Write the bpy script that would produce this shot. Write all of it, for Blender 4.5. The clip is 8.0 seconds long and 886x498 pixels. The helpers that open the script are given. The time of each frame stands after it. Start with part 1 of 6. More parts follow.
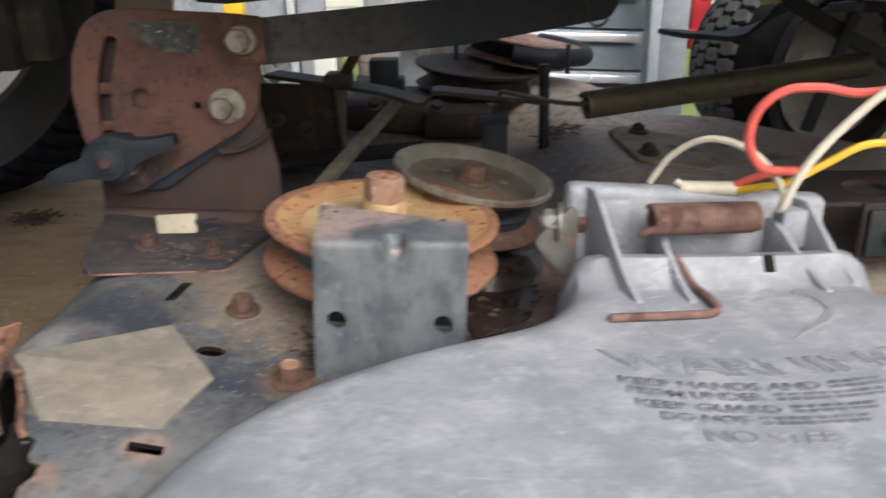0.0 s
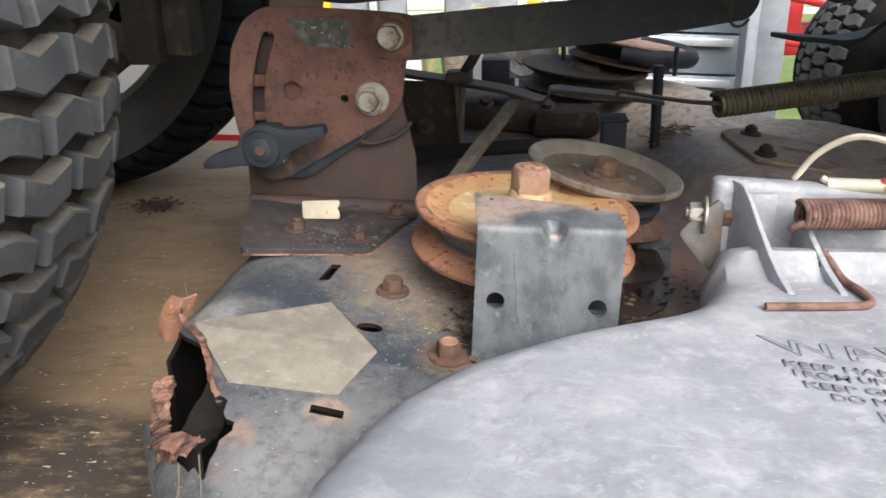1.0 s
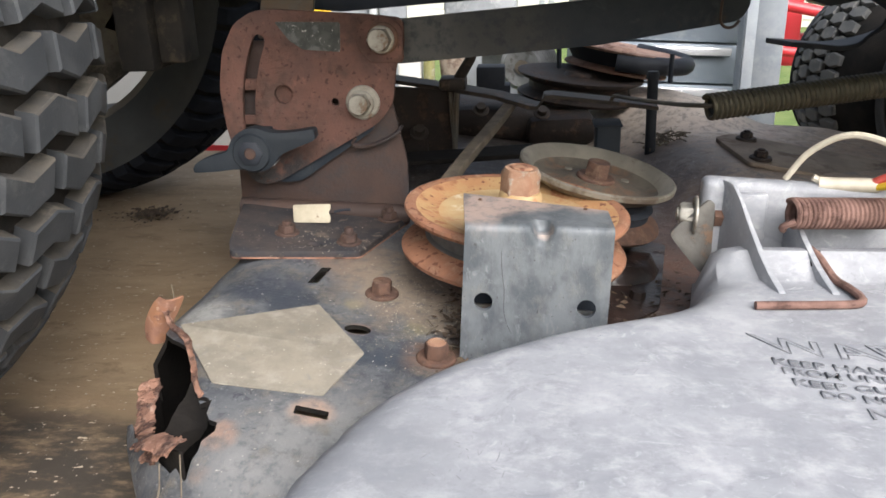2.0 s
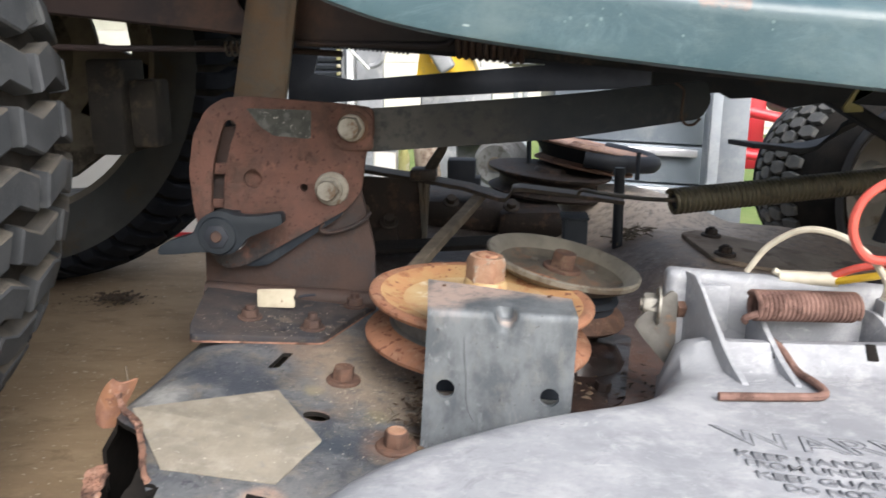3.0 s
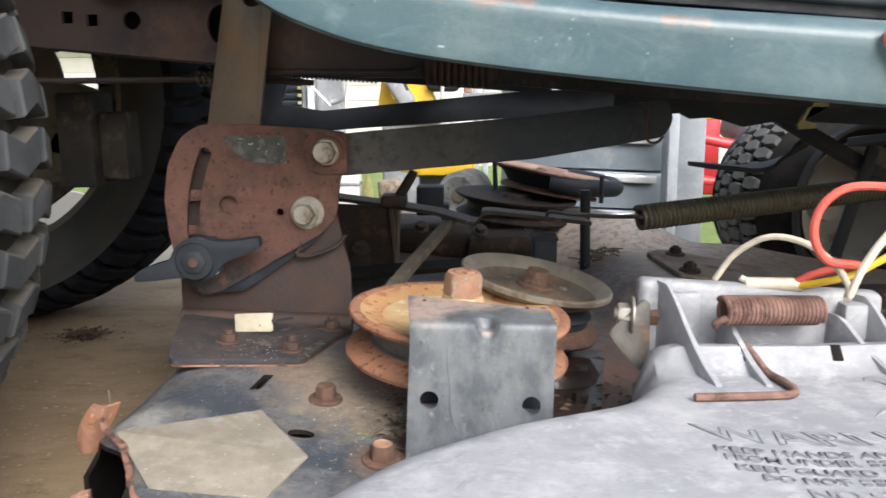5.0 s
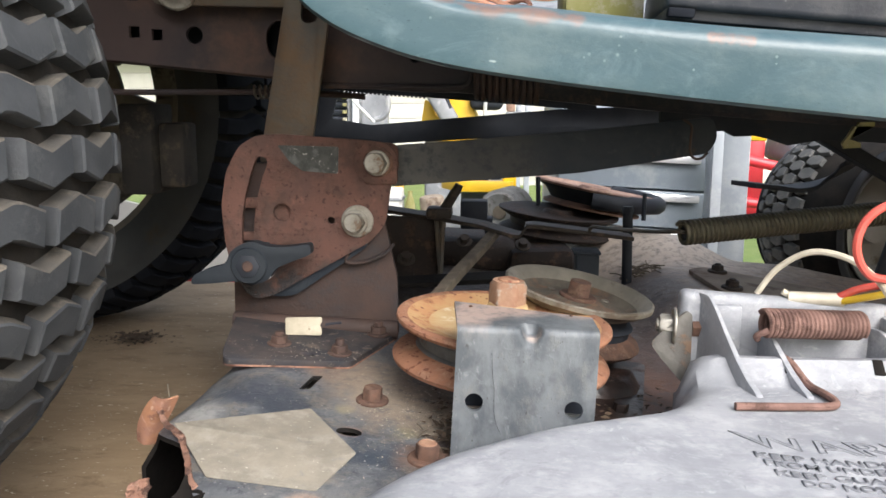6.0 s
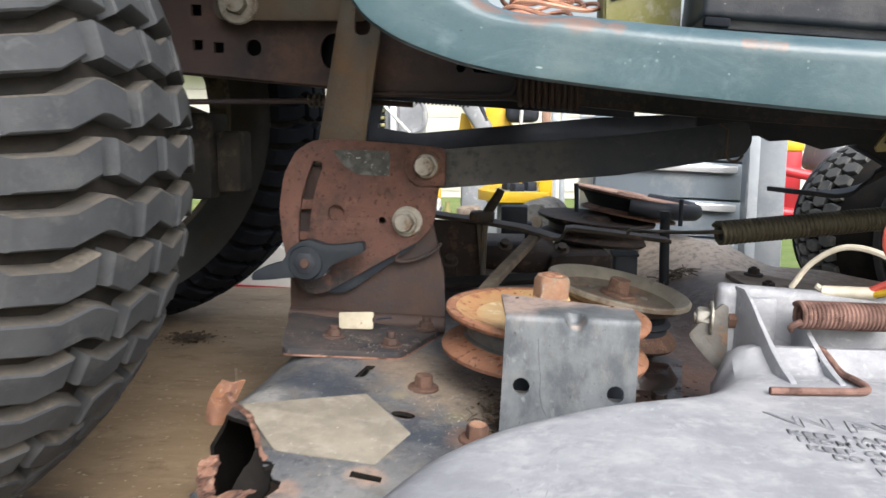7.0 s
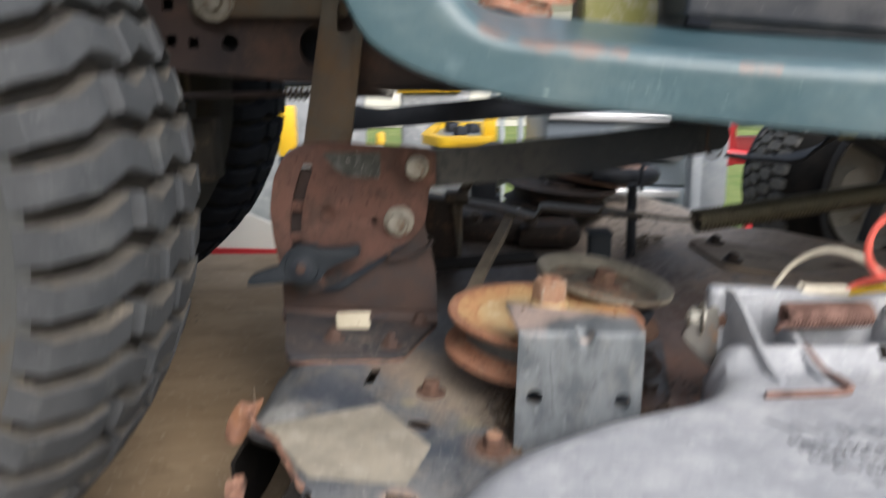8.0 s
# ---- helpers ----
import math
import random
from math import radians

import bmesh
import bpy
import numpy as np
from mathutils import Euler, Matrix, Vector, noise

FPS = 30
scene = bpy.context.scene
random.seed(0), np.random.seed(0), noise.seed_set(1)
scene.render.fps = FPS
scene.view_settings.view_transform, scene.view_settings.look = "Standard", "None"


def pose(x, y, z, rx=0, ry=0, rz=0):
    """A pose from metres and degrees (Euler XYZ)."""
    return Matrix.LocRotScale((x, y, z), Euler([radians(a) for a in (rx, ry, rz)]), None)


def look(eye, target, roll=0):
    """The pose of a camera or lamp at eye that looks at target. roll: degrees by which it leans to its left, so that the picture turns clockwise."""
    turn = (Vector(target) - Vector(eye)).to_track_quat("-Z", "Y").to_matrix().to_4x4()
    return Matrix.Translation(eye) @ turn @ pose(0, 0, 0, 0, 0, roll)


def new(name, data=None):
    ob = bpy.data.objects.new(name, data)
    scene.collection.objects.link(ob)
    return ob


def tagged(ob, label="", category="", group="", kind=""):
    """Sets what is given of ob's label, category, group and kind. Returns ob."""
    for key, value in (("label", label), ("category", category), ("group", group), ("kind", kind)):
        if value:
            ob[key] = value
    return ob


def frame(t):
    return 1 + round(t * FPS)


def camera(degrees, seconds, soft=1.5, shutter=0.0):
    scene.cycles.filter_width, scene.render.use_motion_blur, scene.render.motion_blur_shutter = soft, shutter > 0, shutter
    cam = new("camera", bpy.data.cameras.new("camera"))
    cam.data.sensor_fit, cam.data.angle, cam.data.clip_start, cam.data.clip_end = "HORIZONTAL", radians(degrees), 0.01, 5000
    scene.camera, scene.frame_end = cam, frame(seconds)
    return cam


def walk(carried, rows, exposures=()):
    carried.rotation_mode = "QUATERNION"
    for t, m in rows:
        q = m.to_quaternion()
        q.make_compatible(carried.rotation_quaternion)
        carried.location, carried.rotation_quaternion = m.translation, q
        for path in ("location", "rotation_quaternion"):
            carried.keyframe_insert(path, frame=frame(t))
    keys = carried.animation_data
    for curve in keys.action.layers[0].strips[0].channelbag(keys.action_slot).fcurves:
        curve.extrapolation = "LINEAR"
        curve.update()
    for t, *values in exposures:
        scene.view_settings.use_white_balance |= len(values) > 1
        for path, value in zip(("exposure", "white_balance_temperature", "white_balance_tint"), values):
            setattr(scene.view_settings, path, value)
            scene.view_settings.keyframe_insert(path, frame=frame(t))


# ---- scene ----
cam = camera(56.6, 8.0, shutter=0.5)
PATH = [
    (0, (0.014, 0.02, 0.378), (-0.029, 1.879, -0.358), -1.2),
    (0.2, (-0.011, 0.017, 0.380), (-0.095, 1.868, -0.372), -1.6),
    (0.5, (-0.039, 0.01, 0.374), (-0.144, 1.861, -0.377), -0.9),
    (1, (-0.043, -0.01, 0.378), (-0.225, 1.845, -0.347), -1.1),
    (1.2, (-0.035, -0.010, 0.377), (-0.242, 1.844, -0.345), -1.7),
    (2.3, (-0.034, -0.008, 0.366), (-0.209, 1.877, -0.278), -0.8),
    (2.5, (-0.037, -0.01, 0.365), (-0.208, 1.901, -0.201), -0.1),
    (3, (-0.028, -0.007, 0.362), (-0.159, 1.932, -0.11), 0.4),
    (3.5, (-0.016, -0.011, 0.359), (-0.051, 1.95, -0.033), 0.8),
    (4, (-0.018, -0.014, 0.356), (0.025, 1.952, -0.009), 1.1),
    (4.5, (-0.028, -0.025, 0.359), (-0.045, 1.94, -0.014), -0.6),
    (5, (-0.038, -0.022, 0.352), (-0.077, 1.94, -0.034), -0.5),
    (5.2, (-0.044, -0.023, 0.351), (-0.113, 1.938, -0.036), -0.3),
    (6.3, (-0.043, -0.047, 0.344), (-0.197, 1.923, 0.029), 0.1),
    (6.5, (-0.043, -0.05, 0.338), (-0.218, 1.919, 0.034), -0.1),
    (7, (-0.051, -0.079, 0.341), (-0.264, 1.885, 0.034), 0.0),
    (7.5, (-0.059, -0.125, 0.351), (-0.29, 1.834, 0.021), 0.1),
    (7.7, (-0.063, -0.116, 0.371), (-0.286, 1.841, 0.023), -1.0),
    (7.8, (-0.080, -0.102, 0.370), (-0.275, 1.852, -0.018), -1.4),
    (7.9, (-0.094, -0.086, 0.377), (-0.211, 1.853, -0.103), -1.4),
    (8, (-0.105, -0.086, 0.408), (-0.147, 1.853, -0.08), -1.0),
]
walk(cam, [(t, look(eye, target, roll)) for t, eye, target, roll in PATH],
     [(0.0, 0.46), (0.5, 0.76), (1.0, 0.92), (2.5, 0.93), (3.5, 0.99), (5.0, 0.99), (6.5, 0.98), (7.0, 0.95), (7.5, 0.80), (8.0, 0.60)])

from mathutils.geometry import tessellate_polygon

# ---- light: an overcast day ----
world = bpy.data.worlds.new("overcast_sky")
scene.world = world
world.use_nodes = True
wn = world.node_tree
sky = wn.nodes.new("ShaderNodeTexSky")
sky.sky_type = "NISHITA"
sky.sun_disc = False
sky.sun_elevation, sky.sun_rotation = radians(41), radians(150)
sky.air_density, sky.dust_density, sky.ozone_density = 1.0, 6.0, 0.6
grey = wn.nodes.new("ShaderNodeHueSaturation")
grey.inputs["Saturation"].default_value = 0.58
wn.links.new(sky.outputs[0], grey.inputs["Color"])
wn.links.new(grey.outputs[0], wn.nodes["Background"].inputs["Color"])
wn.nodes["Background"].inputs["Strength"].default_value = 0.15
sun = new("sun", bpy.data.lights.new("sun", "SUN"))
sun.data.energy, sun.data.angle, sun.data.color = 1.5, radians(45), (0.92, 0.98, 1.08)
sun.matrix_world = look((1.5, -2.6, 2.6), (0, 0, 0))


# ---- materials ----
def material(name, c1, c2, scale=30.0, rough=0.7, metal=0.0, bump=0.2, fine=400.0, stain=None, stain_scale=12.0,
             stain_amount=0.5, stain_soft=0.0, speck=None, speck_scale=250.0, speck_amount=0.62, stretch=(1, 1, 1), halo=(), halo_colour=(0.2, 0.07, 0.03),
             detail=6.0, coat=0.0, depth=0.002, spec=0.5, swirl=()):
    """Two colours mixed by a noise, with warped smears, stains, specks and halos of rust, dirt, shade or daylight at
    given places, all in metres.
    """
    m = bpy.data.materials.new(name)
    m.use_nodes = True
    nt = m.node_tree
    n, l = nt.nodes, nt.links
    bsdf = n["Principled BSDF"]
    tc = n.new("ShaderNodeTexCoord")
    mp = n.new("ShaderNodeMapping")
    mp.inputs["Scale"].default_value = stretch
    l.new(tc.outputs["Object"], mp.inputs["Vector"])

    def noise_of(s, d=detail, r=0.6):
        t = n.new("ShaderNodeTexNoise")
        t.inputs["Scale"].default_value, t.inputs["Detail"].default_value, t.inputs["Roughness"].default_value = s, d, r
        l.new(mp.outputs[0], t.inputs["Vector"])
        return t.outputs["Fac"]

    def ramp(fac, lo, hi):
        r = n.new("ShaderNodeMapRange")
        r.interpolation_type = "SMOOTHSTEP"
        r.inputs["From Min"].default_value, r.inputs["From Max"].default_value = lo, hi
        l.new(fac, r.inputs["Value"])
        return r.outputs["Result"]

    def mix(fac, a, b):
        x = n.new("ShaderNodeMix")
        x.data_type = "RGBA"
        l.new(fac, x.inputs["Factor"])
        for sock, v in ((x.inputs["A"], a), (x.inputs["B"], b)):
            if isinstance(v, tuple):
                sock.default_value = (*v, 1)
            else:
                l.new(v, sock)
        return x.outputs["Result"]

    broad = noise_of(scale)
    colour = mix(ramp(broad, 0.36, 0.64), c1, c2)
    grain = noise_of(fine, 3.0)
    dark = tuple(v * 0.72 for v in c1)
    colour = mix(ramp(grain, 0.62, 0.8), colour, dark)
    for tone, s, warp, lo, hi in swirl:
        t = n.new("ShaderNodeTexNoise")
        t.inputs["Scale"].default_value, t.inputs["Detail"].default_value, t.inputs["Roughness"].default_value, t.inputs["Distortion"].default_value = s, 9.0, 0.68, warp
        l.new(mp.outputs[0], t.inputs["Vector"])
        colour = mix(ramp(t.outputs["Fac"], lo, hi), colour, tone)
    wear = broad
    if stain:
        wear = ramp(noise_of(stain_scale, 8.0, 0.7), 0.62 - 0.3 * stain_amount - stain_soft, 0.74 - 0.3 * stain_amount + stain_soft)
        colour = mix(wear, colour, stain)
    patchy = ramp(noise_of(fine * 0.22, 6.0, 0.7), 0.34, 0.56) if halo else None
    for x, y, z, r, *own in halo:
        d = n.new("ShaderNodeVectorMath")
        d.operation = "DISTANCE"
        l.new(tc.outputs["Object"], d.inputs[0])
        d.inputs[1].default_value = (x, y, z)
        add = n.new("ShaderNodeMath")
        add.operation = "MULTIPLY_ADD"
        l.new(broad, add.inputs[0])
        add.inputs[1].default_value = r * 0.9
        l.new(d.outputs["Value"], add.inputs[2])
        inv = n.new("ShaderNodeMath")
        inv.operation = "SUBTRACT"
        inv.inputs[0].default_value = 1.0
        l.new(ramp(add.outputs[0], r * 0.95, r * 1.75), inv.inputs[1])
        thin = n.new("ShaderNodeMath")
        thin.operation = "MULTIPLY_ADD"
        l.new(patchy, thin.inputs[0])
        thin.inputs[1].default_value, thin.inputs[2].default_value = 0.70, 0.25
        much = n.new("ShaderNodeMath")
        much.operation = "MULTIPLY"
        l.new(inv.outputs[0], much.inputs[0])
        l.new(thin.outputs[0], much.inputs[1])
        colour = mix(much.outputs[0], colour, own[0] if own else halo_colour)
    if speck:
        colour = mix(ramp(noise_of(speck_scale, 2.0, 0.5), speck_amount, speck_amount + 0.05), colour, speck)
    l.new(colour, bsdf.inputs["Base Color"])
    rr = n.new("ShaderNodeMapRange")
    rr.inputs["To Min"].default_value, rr.inputs["To Max"].default_value = max(0.05, rough - 0.12), min(1.0, rough + 0.12)
    l.new(broad, rr.inputs["Value"])
    l.new(rr.outputs["Result"], bsdf.inputs["Roughness"])
    bsdf.inputs["Metallic"].default_value = metal
    bsdf.inputs["Specular IOR Level"].default_value = spec
    bsdf.inputs["Coat Weight"].default_value = coat
    if bump:
        s = n.new("ShaderNodeMath")
        s.operation = "MULTIPLY_ADD"
        l.new(grain, s.inputs[0])
        s.inputs[1].default_value = 0.5
        l.new(wear, s.inputs[2])
        b = n.new("ShaderNodeBump")
        b.inputs["Strength"].default_value, b.inputs["Distance"].default_value = bump, depth
        l.new(s.outputs[0], b.inputs["Height"])
        l.new(b.outputs[0], bsdf.inputs["Normal"])
    return m


# Dark wet wood together with painted shade on the floor beside the near tyre
STAIN_SHADE = (0.046, 0.037, 0.028)
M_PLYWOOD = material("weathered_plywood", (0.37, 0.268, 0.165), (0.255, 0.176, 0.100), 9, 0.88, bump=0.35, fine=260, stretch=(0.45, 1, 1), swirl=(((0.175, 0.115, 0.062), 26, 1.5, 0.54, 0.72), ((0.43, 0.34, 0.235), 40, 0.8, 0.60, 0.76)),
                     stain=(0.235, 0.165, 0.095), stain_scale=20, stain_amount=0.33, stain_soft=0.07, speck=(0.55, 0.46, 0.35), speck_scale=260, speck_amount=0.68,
                     halo=((-0.42, 0.28, 0.04, 0.30), (-0.62, 0.62, 0.04, 0.10), (-0.45, 0.465, 0.04, 0.062, STAIN_SHADE), (-0.38, 0.46, 0.04, 0.055, STAIN_SHADE), (-0.32, 0.45, 0.04, 0.045, STAIN_SHADE), (-0.54, 0.47, 0.04, 0.062, STAIN_SHADE), (-0.36, 0.405, 0.04, 0.05, STAIN_SHADE), (-0.30, 0.415, 0.04, 0.035, STAIN_SHADE)), halo_colour=(0.20, 0.14, 0.083))
M_GRASS = material("grass", (0.10, 0.16, 0.035), (0.16, 0.20, 0.06), 4, 0.9, bump=0.6, fine=60, depth=0.02)
M_RUBBER = material("dusty_tyre_rubber", (0.032, 0.036, 0.041), (0.049, 0.053, 0.058), 28, 0.7, bump=0.25, fine=500,
                    stain=(0.064, 0.068, 0.070), stain_scale=26, stain_amount=0.24, spec=0.4, swirl=(((0.068, 0.071, 0.074), 60, 1.5, 0.56, 0.74),))
# Darker copy of the tyre rubber: the far side's deep shade is in the colour
M_INNERTYRE = material("shade_darkened_rubber", (0.0105, 0.0122, 0.0165), (0.015, 0.0172, 0.022), 28, 0.9, bump=0.2, fine=500, spec=0.1)
M_GROOVE = material("dirt_in_tread", (0.026, 0.023, 0.020), (0.016, 0.0155, 0.015), 40, 0.95, bump=0.4, fine=500, spec=0.15)
M_DUST = material("brown_dust_on_rubber", (0.068, 0.060, 0.049), (0.048, 0.045, 0.041), 60, 0.95, bump=0.3, fine=500, stain=(0.12, 0.104, 0.084), stain_scale=40, stain_amount=0.25)
M_RUST_PINK = material("flaking_pale_rust", (0.275, 0.150, 0.105), (0.210, 0.105, 0.070), 80, 0.85, bump=0.9, fine=520, swirl=(((0.36, 0.24, 0.19), 110, 1.0, 0.54, 0.70),), stain=(0.085, 0.043, 0.032), stain_scale=70, stain_amount=0.42,
                       speck=(0.33, 0.20, 0.145), speck_scale=240, speck_amount=0.66)
M_RUST_FLAP = material("flaking_orange_rust", (0.27, 0.128, 0.068), (0.22, 0.112, 0.078), 70, 0.85, bump=0.3, fine=520, stain=(0.14, 0.066, 0.045), stain_scale=120, stain_amount=0.18,
                       swirl=(((0.33, 0.20, 0.15), 90, 1.0, 0.54, 0.70),), speck=(0.36, 0.22, 0.155), speck_scale=240, speck_amount=0.68)
M_SIDEWALL = material("tyre_sidewall", (0.041, 0.045, 0.047), (0.057, 0.060, 0.060), 10, 0.85, bump=0.15, fine=450,
                      stain=(0.060, 0.052, 0.040), stain_scale=12, stain_amount=0.3, spec=0.25)
M_PALEWALL = material("dusty_pale_sidewall", (0.125, 0.127, 0.120), (0.165, 0.164, 0.152), 14, 0.85, bump=0.2, fine=450, stain=(0.085, 0.084, 0.078), stain_scale=18, stain_amount=0.26, stain_soft=0.06, spec=0.25)
M_RUST_RED = material("red_rust_paint", (0.131, 0.066, 0.051), (0.096, 0.055, 0.046), 34, 0.82, bump=0.45, fine=480,
                      stain=(0.076, 0.046, 0.037), stain_scale=44, stain_amount=0.42, stain_soft=0.07, speck=(0.068, 0.036, 0.028), speck_scale=270, speck_amount=0.63, spec=0.3, swirl=(((0.175, 0.088, 0.066), 60, 1.0, 0.55, 0.75),),
                      halo=((-0.225, 0.629, 0.190, 0.030, (0.038, 0.038, 0.040)), (-0.185, 0.629, 0.211, 0.010, (0.060, 0.050, 0.046)), (-0.160, 0.629, 0.225, 0.008, (0.062, 0.050, 0.045)), (-0.258, 0.629, 0.200, 0.018, (0.042, 0.040, 0.040))))
M_BROWN = material("brown_oxide_steel", (0.044, 0.029, 0.025), (0.064, 0.039, 0.031), 22, 0.7, bump=0.3, fine=420,
                   stain=(0.036, 0.034, 0.036), stain_scale=16, stain_amount=0.42, stain_soft=0.05, spec=0.35)
M_BASEPL = material("dusty_brown_plate", (0.050, 0.041, 0.039), (0.030, 0.030, 0.034), 45, 0.75, bump=0.4, fine=420,
                    stain=(0.12, 0.095, 0.072), stain_scale=70, stain_amount=0.2, speck=(0.34, 0.30, 0.25), speck_scale=520, speck_amount=0.72, spec=0.3)
M_STRAP = material("worn_steel_strap", (0.125, 0.110, 0.089), (0.088, 0.083, 0.074), 14, 0.55, metal=0.35, bump=0.15, fine=500,
                   stain=(0.150, 0.096, 0.055), stain_scale=16, stain_amount=0.46, stain_soft=0.08, swirl=(((0.070, 0.068, 0.063), 40, 1.5, 0.56, 0.74),))
M_ARM = material("dark_steel_arm", (0.0190, 0.0255, 0.0350), (0.0290, 0.0355, 0.0440), 16, 0.6, bump=0.2, fine=500,
                 stain=(0.060, 0.044, 0.033), stain_scale=30, stain_amount=0.10, stain_soft=0.04, spec=0.18, swirl=(((0.042, 0.049, 0.057), 34, 1.5, 0.52, 0.72),),
                 halo=((-0.11, 0.634, 0.30, 0.05, (0.086, 0.087, 0.083)), (-0.05, 0.634, 0.305, 0.045, (0.052, 0.055, 0.056))))
# Rusty paint; its dark halos paint the footboard's shade along the front of the rail
M_RAIL = material("rusty_shaded_frame_paint", (0.074, 0.055, 0.053), (0.044, 0.039, 0.043), 8, 0.6, bump=0.12, fine=420,
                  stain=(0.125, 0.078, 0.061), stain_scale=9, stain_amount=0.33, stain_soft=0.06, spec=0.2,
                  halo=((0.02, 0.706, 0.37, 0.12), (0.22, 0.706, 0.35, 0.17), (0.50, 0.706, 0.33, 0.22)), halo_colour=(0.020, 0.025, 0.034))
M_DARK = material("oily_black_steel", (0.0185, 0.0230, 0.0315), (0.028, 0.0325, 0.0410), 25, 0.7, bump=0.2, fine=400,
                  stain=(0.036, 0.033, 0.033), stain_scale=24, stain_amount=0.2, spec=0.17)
M_OILRUST = material("oily_rusty_casting", (0.019, 0.015, 0.013), (0.032, 0.022, 0.018), 60, 0.7, bump=0.5, fine=260, stain=(0.072, 0.042, 0.03), stain_scale=60, stain_amount=0.3, spec=0.35)
M_OIL = material("wet_dark_oil", (0.017, 0.0125, 0.0115), (0.036, 0.022, 0.018), 70, 0.34, bump=0.5, fine=220, stain=(0.075, 0.040, 0.030), stain_scale=50, stain_amount=0.15)
# Grimy hub brown in a darker copy, with the shade under the mower in it
M_SHADOWHUB = material("grimy_shaded_casting", (0.043, 0.039, 0.034), (0.029, 0.028, 0.027), 22, 0.9, bump=0.4, fine=200, stain=(0.08, 0.064, 0.049), stain_scale=30, stain_amount=0.3, spec=0.15)
M_BLACK = material("black_plastic", (0.0180, 0.0215, 0.0290), (0.026, 0.0300, 0.0380), 30, 0.6, bump=0.08, fine=600, spec=0.25)
M_BOX = material("scuffed_black_box", (0.022, 0.024, 0.031), (0.033, 0.036, 0.045), 12, 0.55, bump=0.12, fine=600, swirl=(((0.075, 0.077, 0.083), 70, 3.0, 0.60, 0.70),),
                 stain=(0.055, 0.055, 0.06), stain_scale=10, stain_amount=0.35, speck=(0.2, 0.2, 0.2), speck_scale=160, speck_amount=0.74)
# First colour: pale dust, lightened further to paint daylight on the dome's top
DUST_LIT, OIL_SHADE = (0.56, 0.485, 0.41), (0.035, 0.026, 0.021)
CHAFFY = (0.255, 0.205, 0.155)
RUSTY = (0.205, 0.110, 0.073)
# The darkest halos hold oily dirt plus shade of the rear cavity and bracket recess
M_DECK = material("worn_deck_paint", (0.038, 0.045, 0.057), (0.112, 0.117, 0.123), 52, 0.5, bump=0.4, fine=420, swirl=(((0.175, 0.180, 0.182), 85, 1.2, 0.52, 0.76), ((0.034, 0.040, 0.052), 120, 1.0, 0.52, 0.66), ((0.215, 0.220, 0.222), 260, 0.6, 0.575, 0.68)),
                  stain=(0.165, 0.145, 0.115), stain_scale=64, stain_amount=0.30, stain_soft=0.05, speck=(0.46, 0.43, 0.38), speck_scale=420, speck_amount=0.705,
                  halo=((0.30, 0.95, 0.15, 0.40, (0.30, 0.225, 0.165)), (0.07, 0.62, 0.14, 0.12, RUSTY), (0.09, 0.60, 0.13, 0.05, RUSTY), (-0.12, 0.315, 0.13, 0.075, (0.205, 0.205, 0.20)), (-0.238, 0.455, 0.15, 0.020, (0.26, 0.26, 0.25)), (-0.205, 0.495, 0.149, 0.030, (0.042, 0.049, 0.064)), (-0.185, 0.478, 0.149, 0.018, (0.040, 0.047, 0.060)), (-0.118, 0.425, 0.142, 0.018, (0.040, 0.050, 0.064)), (-0.10, 0.462, 0.141, 0.010, (0.17, 0.155, 0.095)), (-0.145, 0.485, 0.145, 0.008, (0.19, 0.175, 0.12)), (-0.17, 0.553, 0.15, 0.018, (0.17, 0.125, 0.10)), (-0.15, 0.547, 0.149, 0.034, (0.165, 0.125, 0.098)), (-0.09, 0.53, 0.142, 0.070, CHAFFY), (-0.075, 0.48, 0.142, 0.025, CHAFFY), (-0.131, 0.512, 0.142, 0.018, CHAFFY), (-0.083, 0.430, 0.136, 0.02), (-0.143, 0.359, 0.140, 0.0120, (0.36, 0.25, 0.19)), (-0.136, 0.452, 0.143, 0.0070, (0.24, 0.16, 0.12)),
                        (-0.02, 0.58, 0.14, 0.09), (0.125, 0.70, 0.14, 0.085, (0.090, 0.056, 0.043)), (0.09, 0.84, 0.14, 0.09, (0.060, 0.042, 0.034)), (-0.184, 0.334, 0.143, 0.011, (0.26, 0.175, 0.135)), (-0.190, 0.308, 0.14, 0.010, (0.25, 0.16, 0.12)), (0.20, 1.10, 0.17, 0.17, DUST_LIT),
                        (-0.1, 0.90, 0.16, 0.20, OIL_SHADE), (0.035, 0.50, 0.13, 0.034, OIL_SHADE), (-0.068, 0.455, 0.135, 0.014, OIL_SHADE)),
                  halo_colour=(0.165, 0.105, 0.075))
M_IDLER = material("grimy_rusted_arm", (0.040, 0.033, 0.029), (0.062, 0.050, 0.041), 30, 0.6, metal=0.2, bump=0.3, fine=420, stain=(0.115, 0.078, 0.056), stain_scale=40, stain_amount=0.26, spec=0.35)
# Near-black that stands for missing light inside the deck, its slots and gaps
M_UNDER = material("shade_black", (0.007, 0.006, 0.0055), (0.013, 0.011, 0.0095), 40, 0.95, bump=0.3, spec=0.2)
M_RUST_ORANGE = material("orange_rust", (0.29, 0.138, 0.080), (0.215, 0.098, 0.060), 60, 0.85, bump=0.45, fine=520,
                         stain=(0.35, 0.205, 0.130), stain_scale=60, stain_amount=0.36, stain_soft=0.04, speck=(0.15, 0.062, 0.038), speck_scale=190, speck_amount=0.60, spec=0.3)
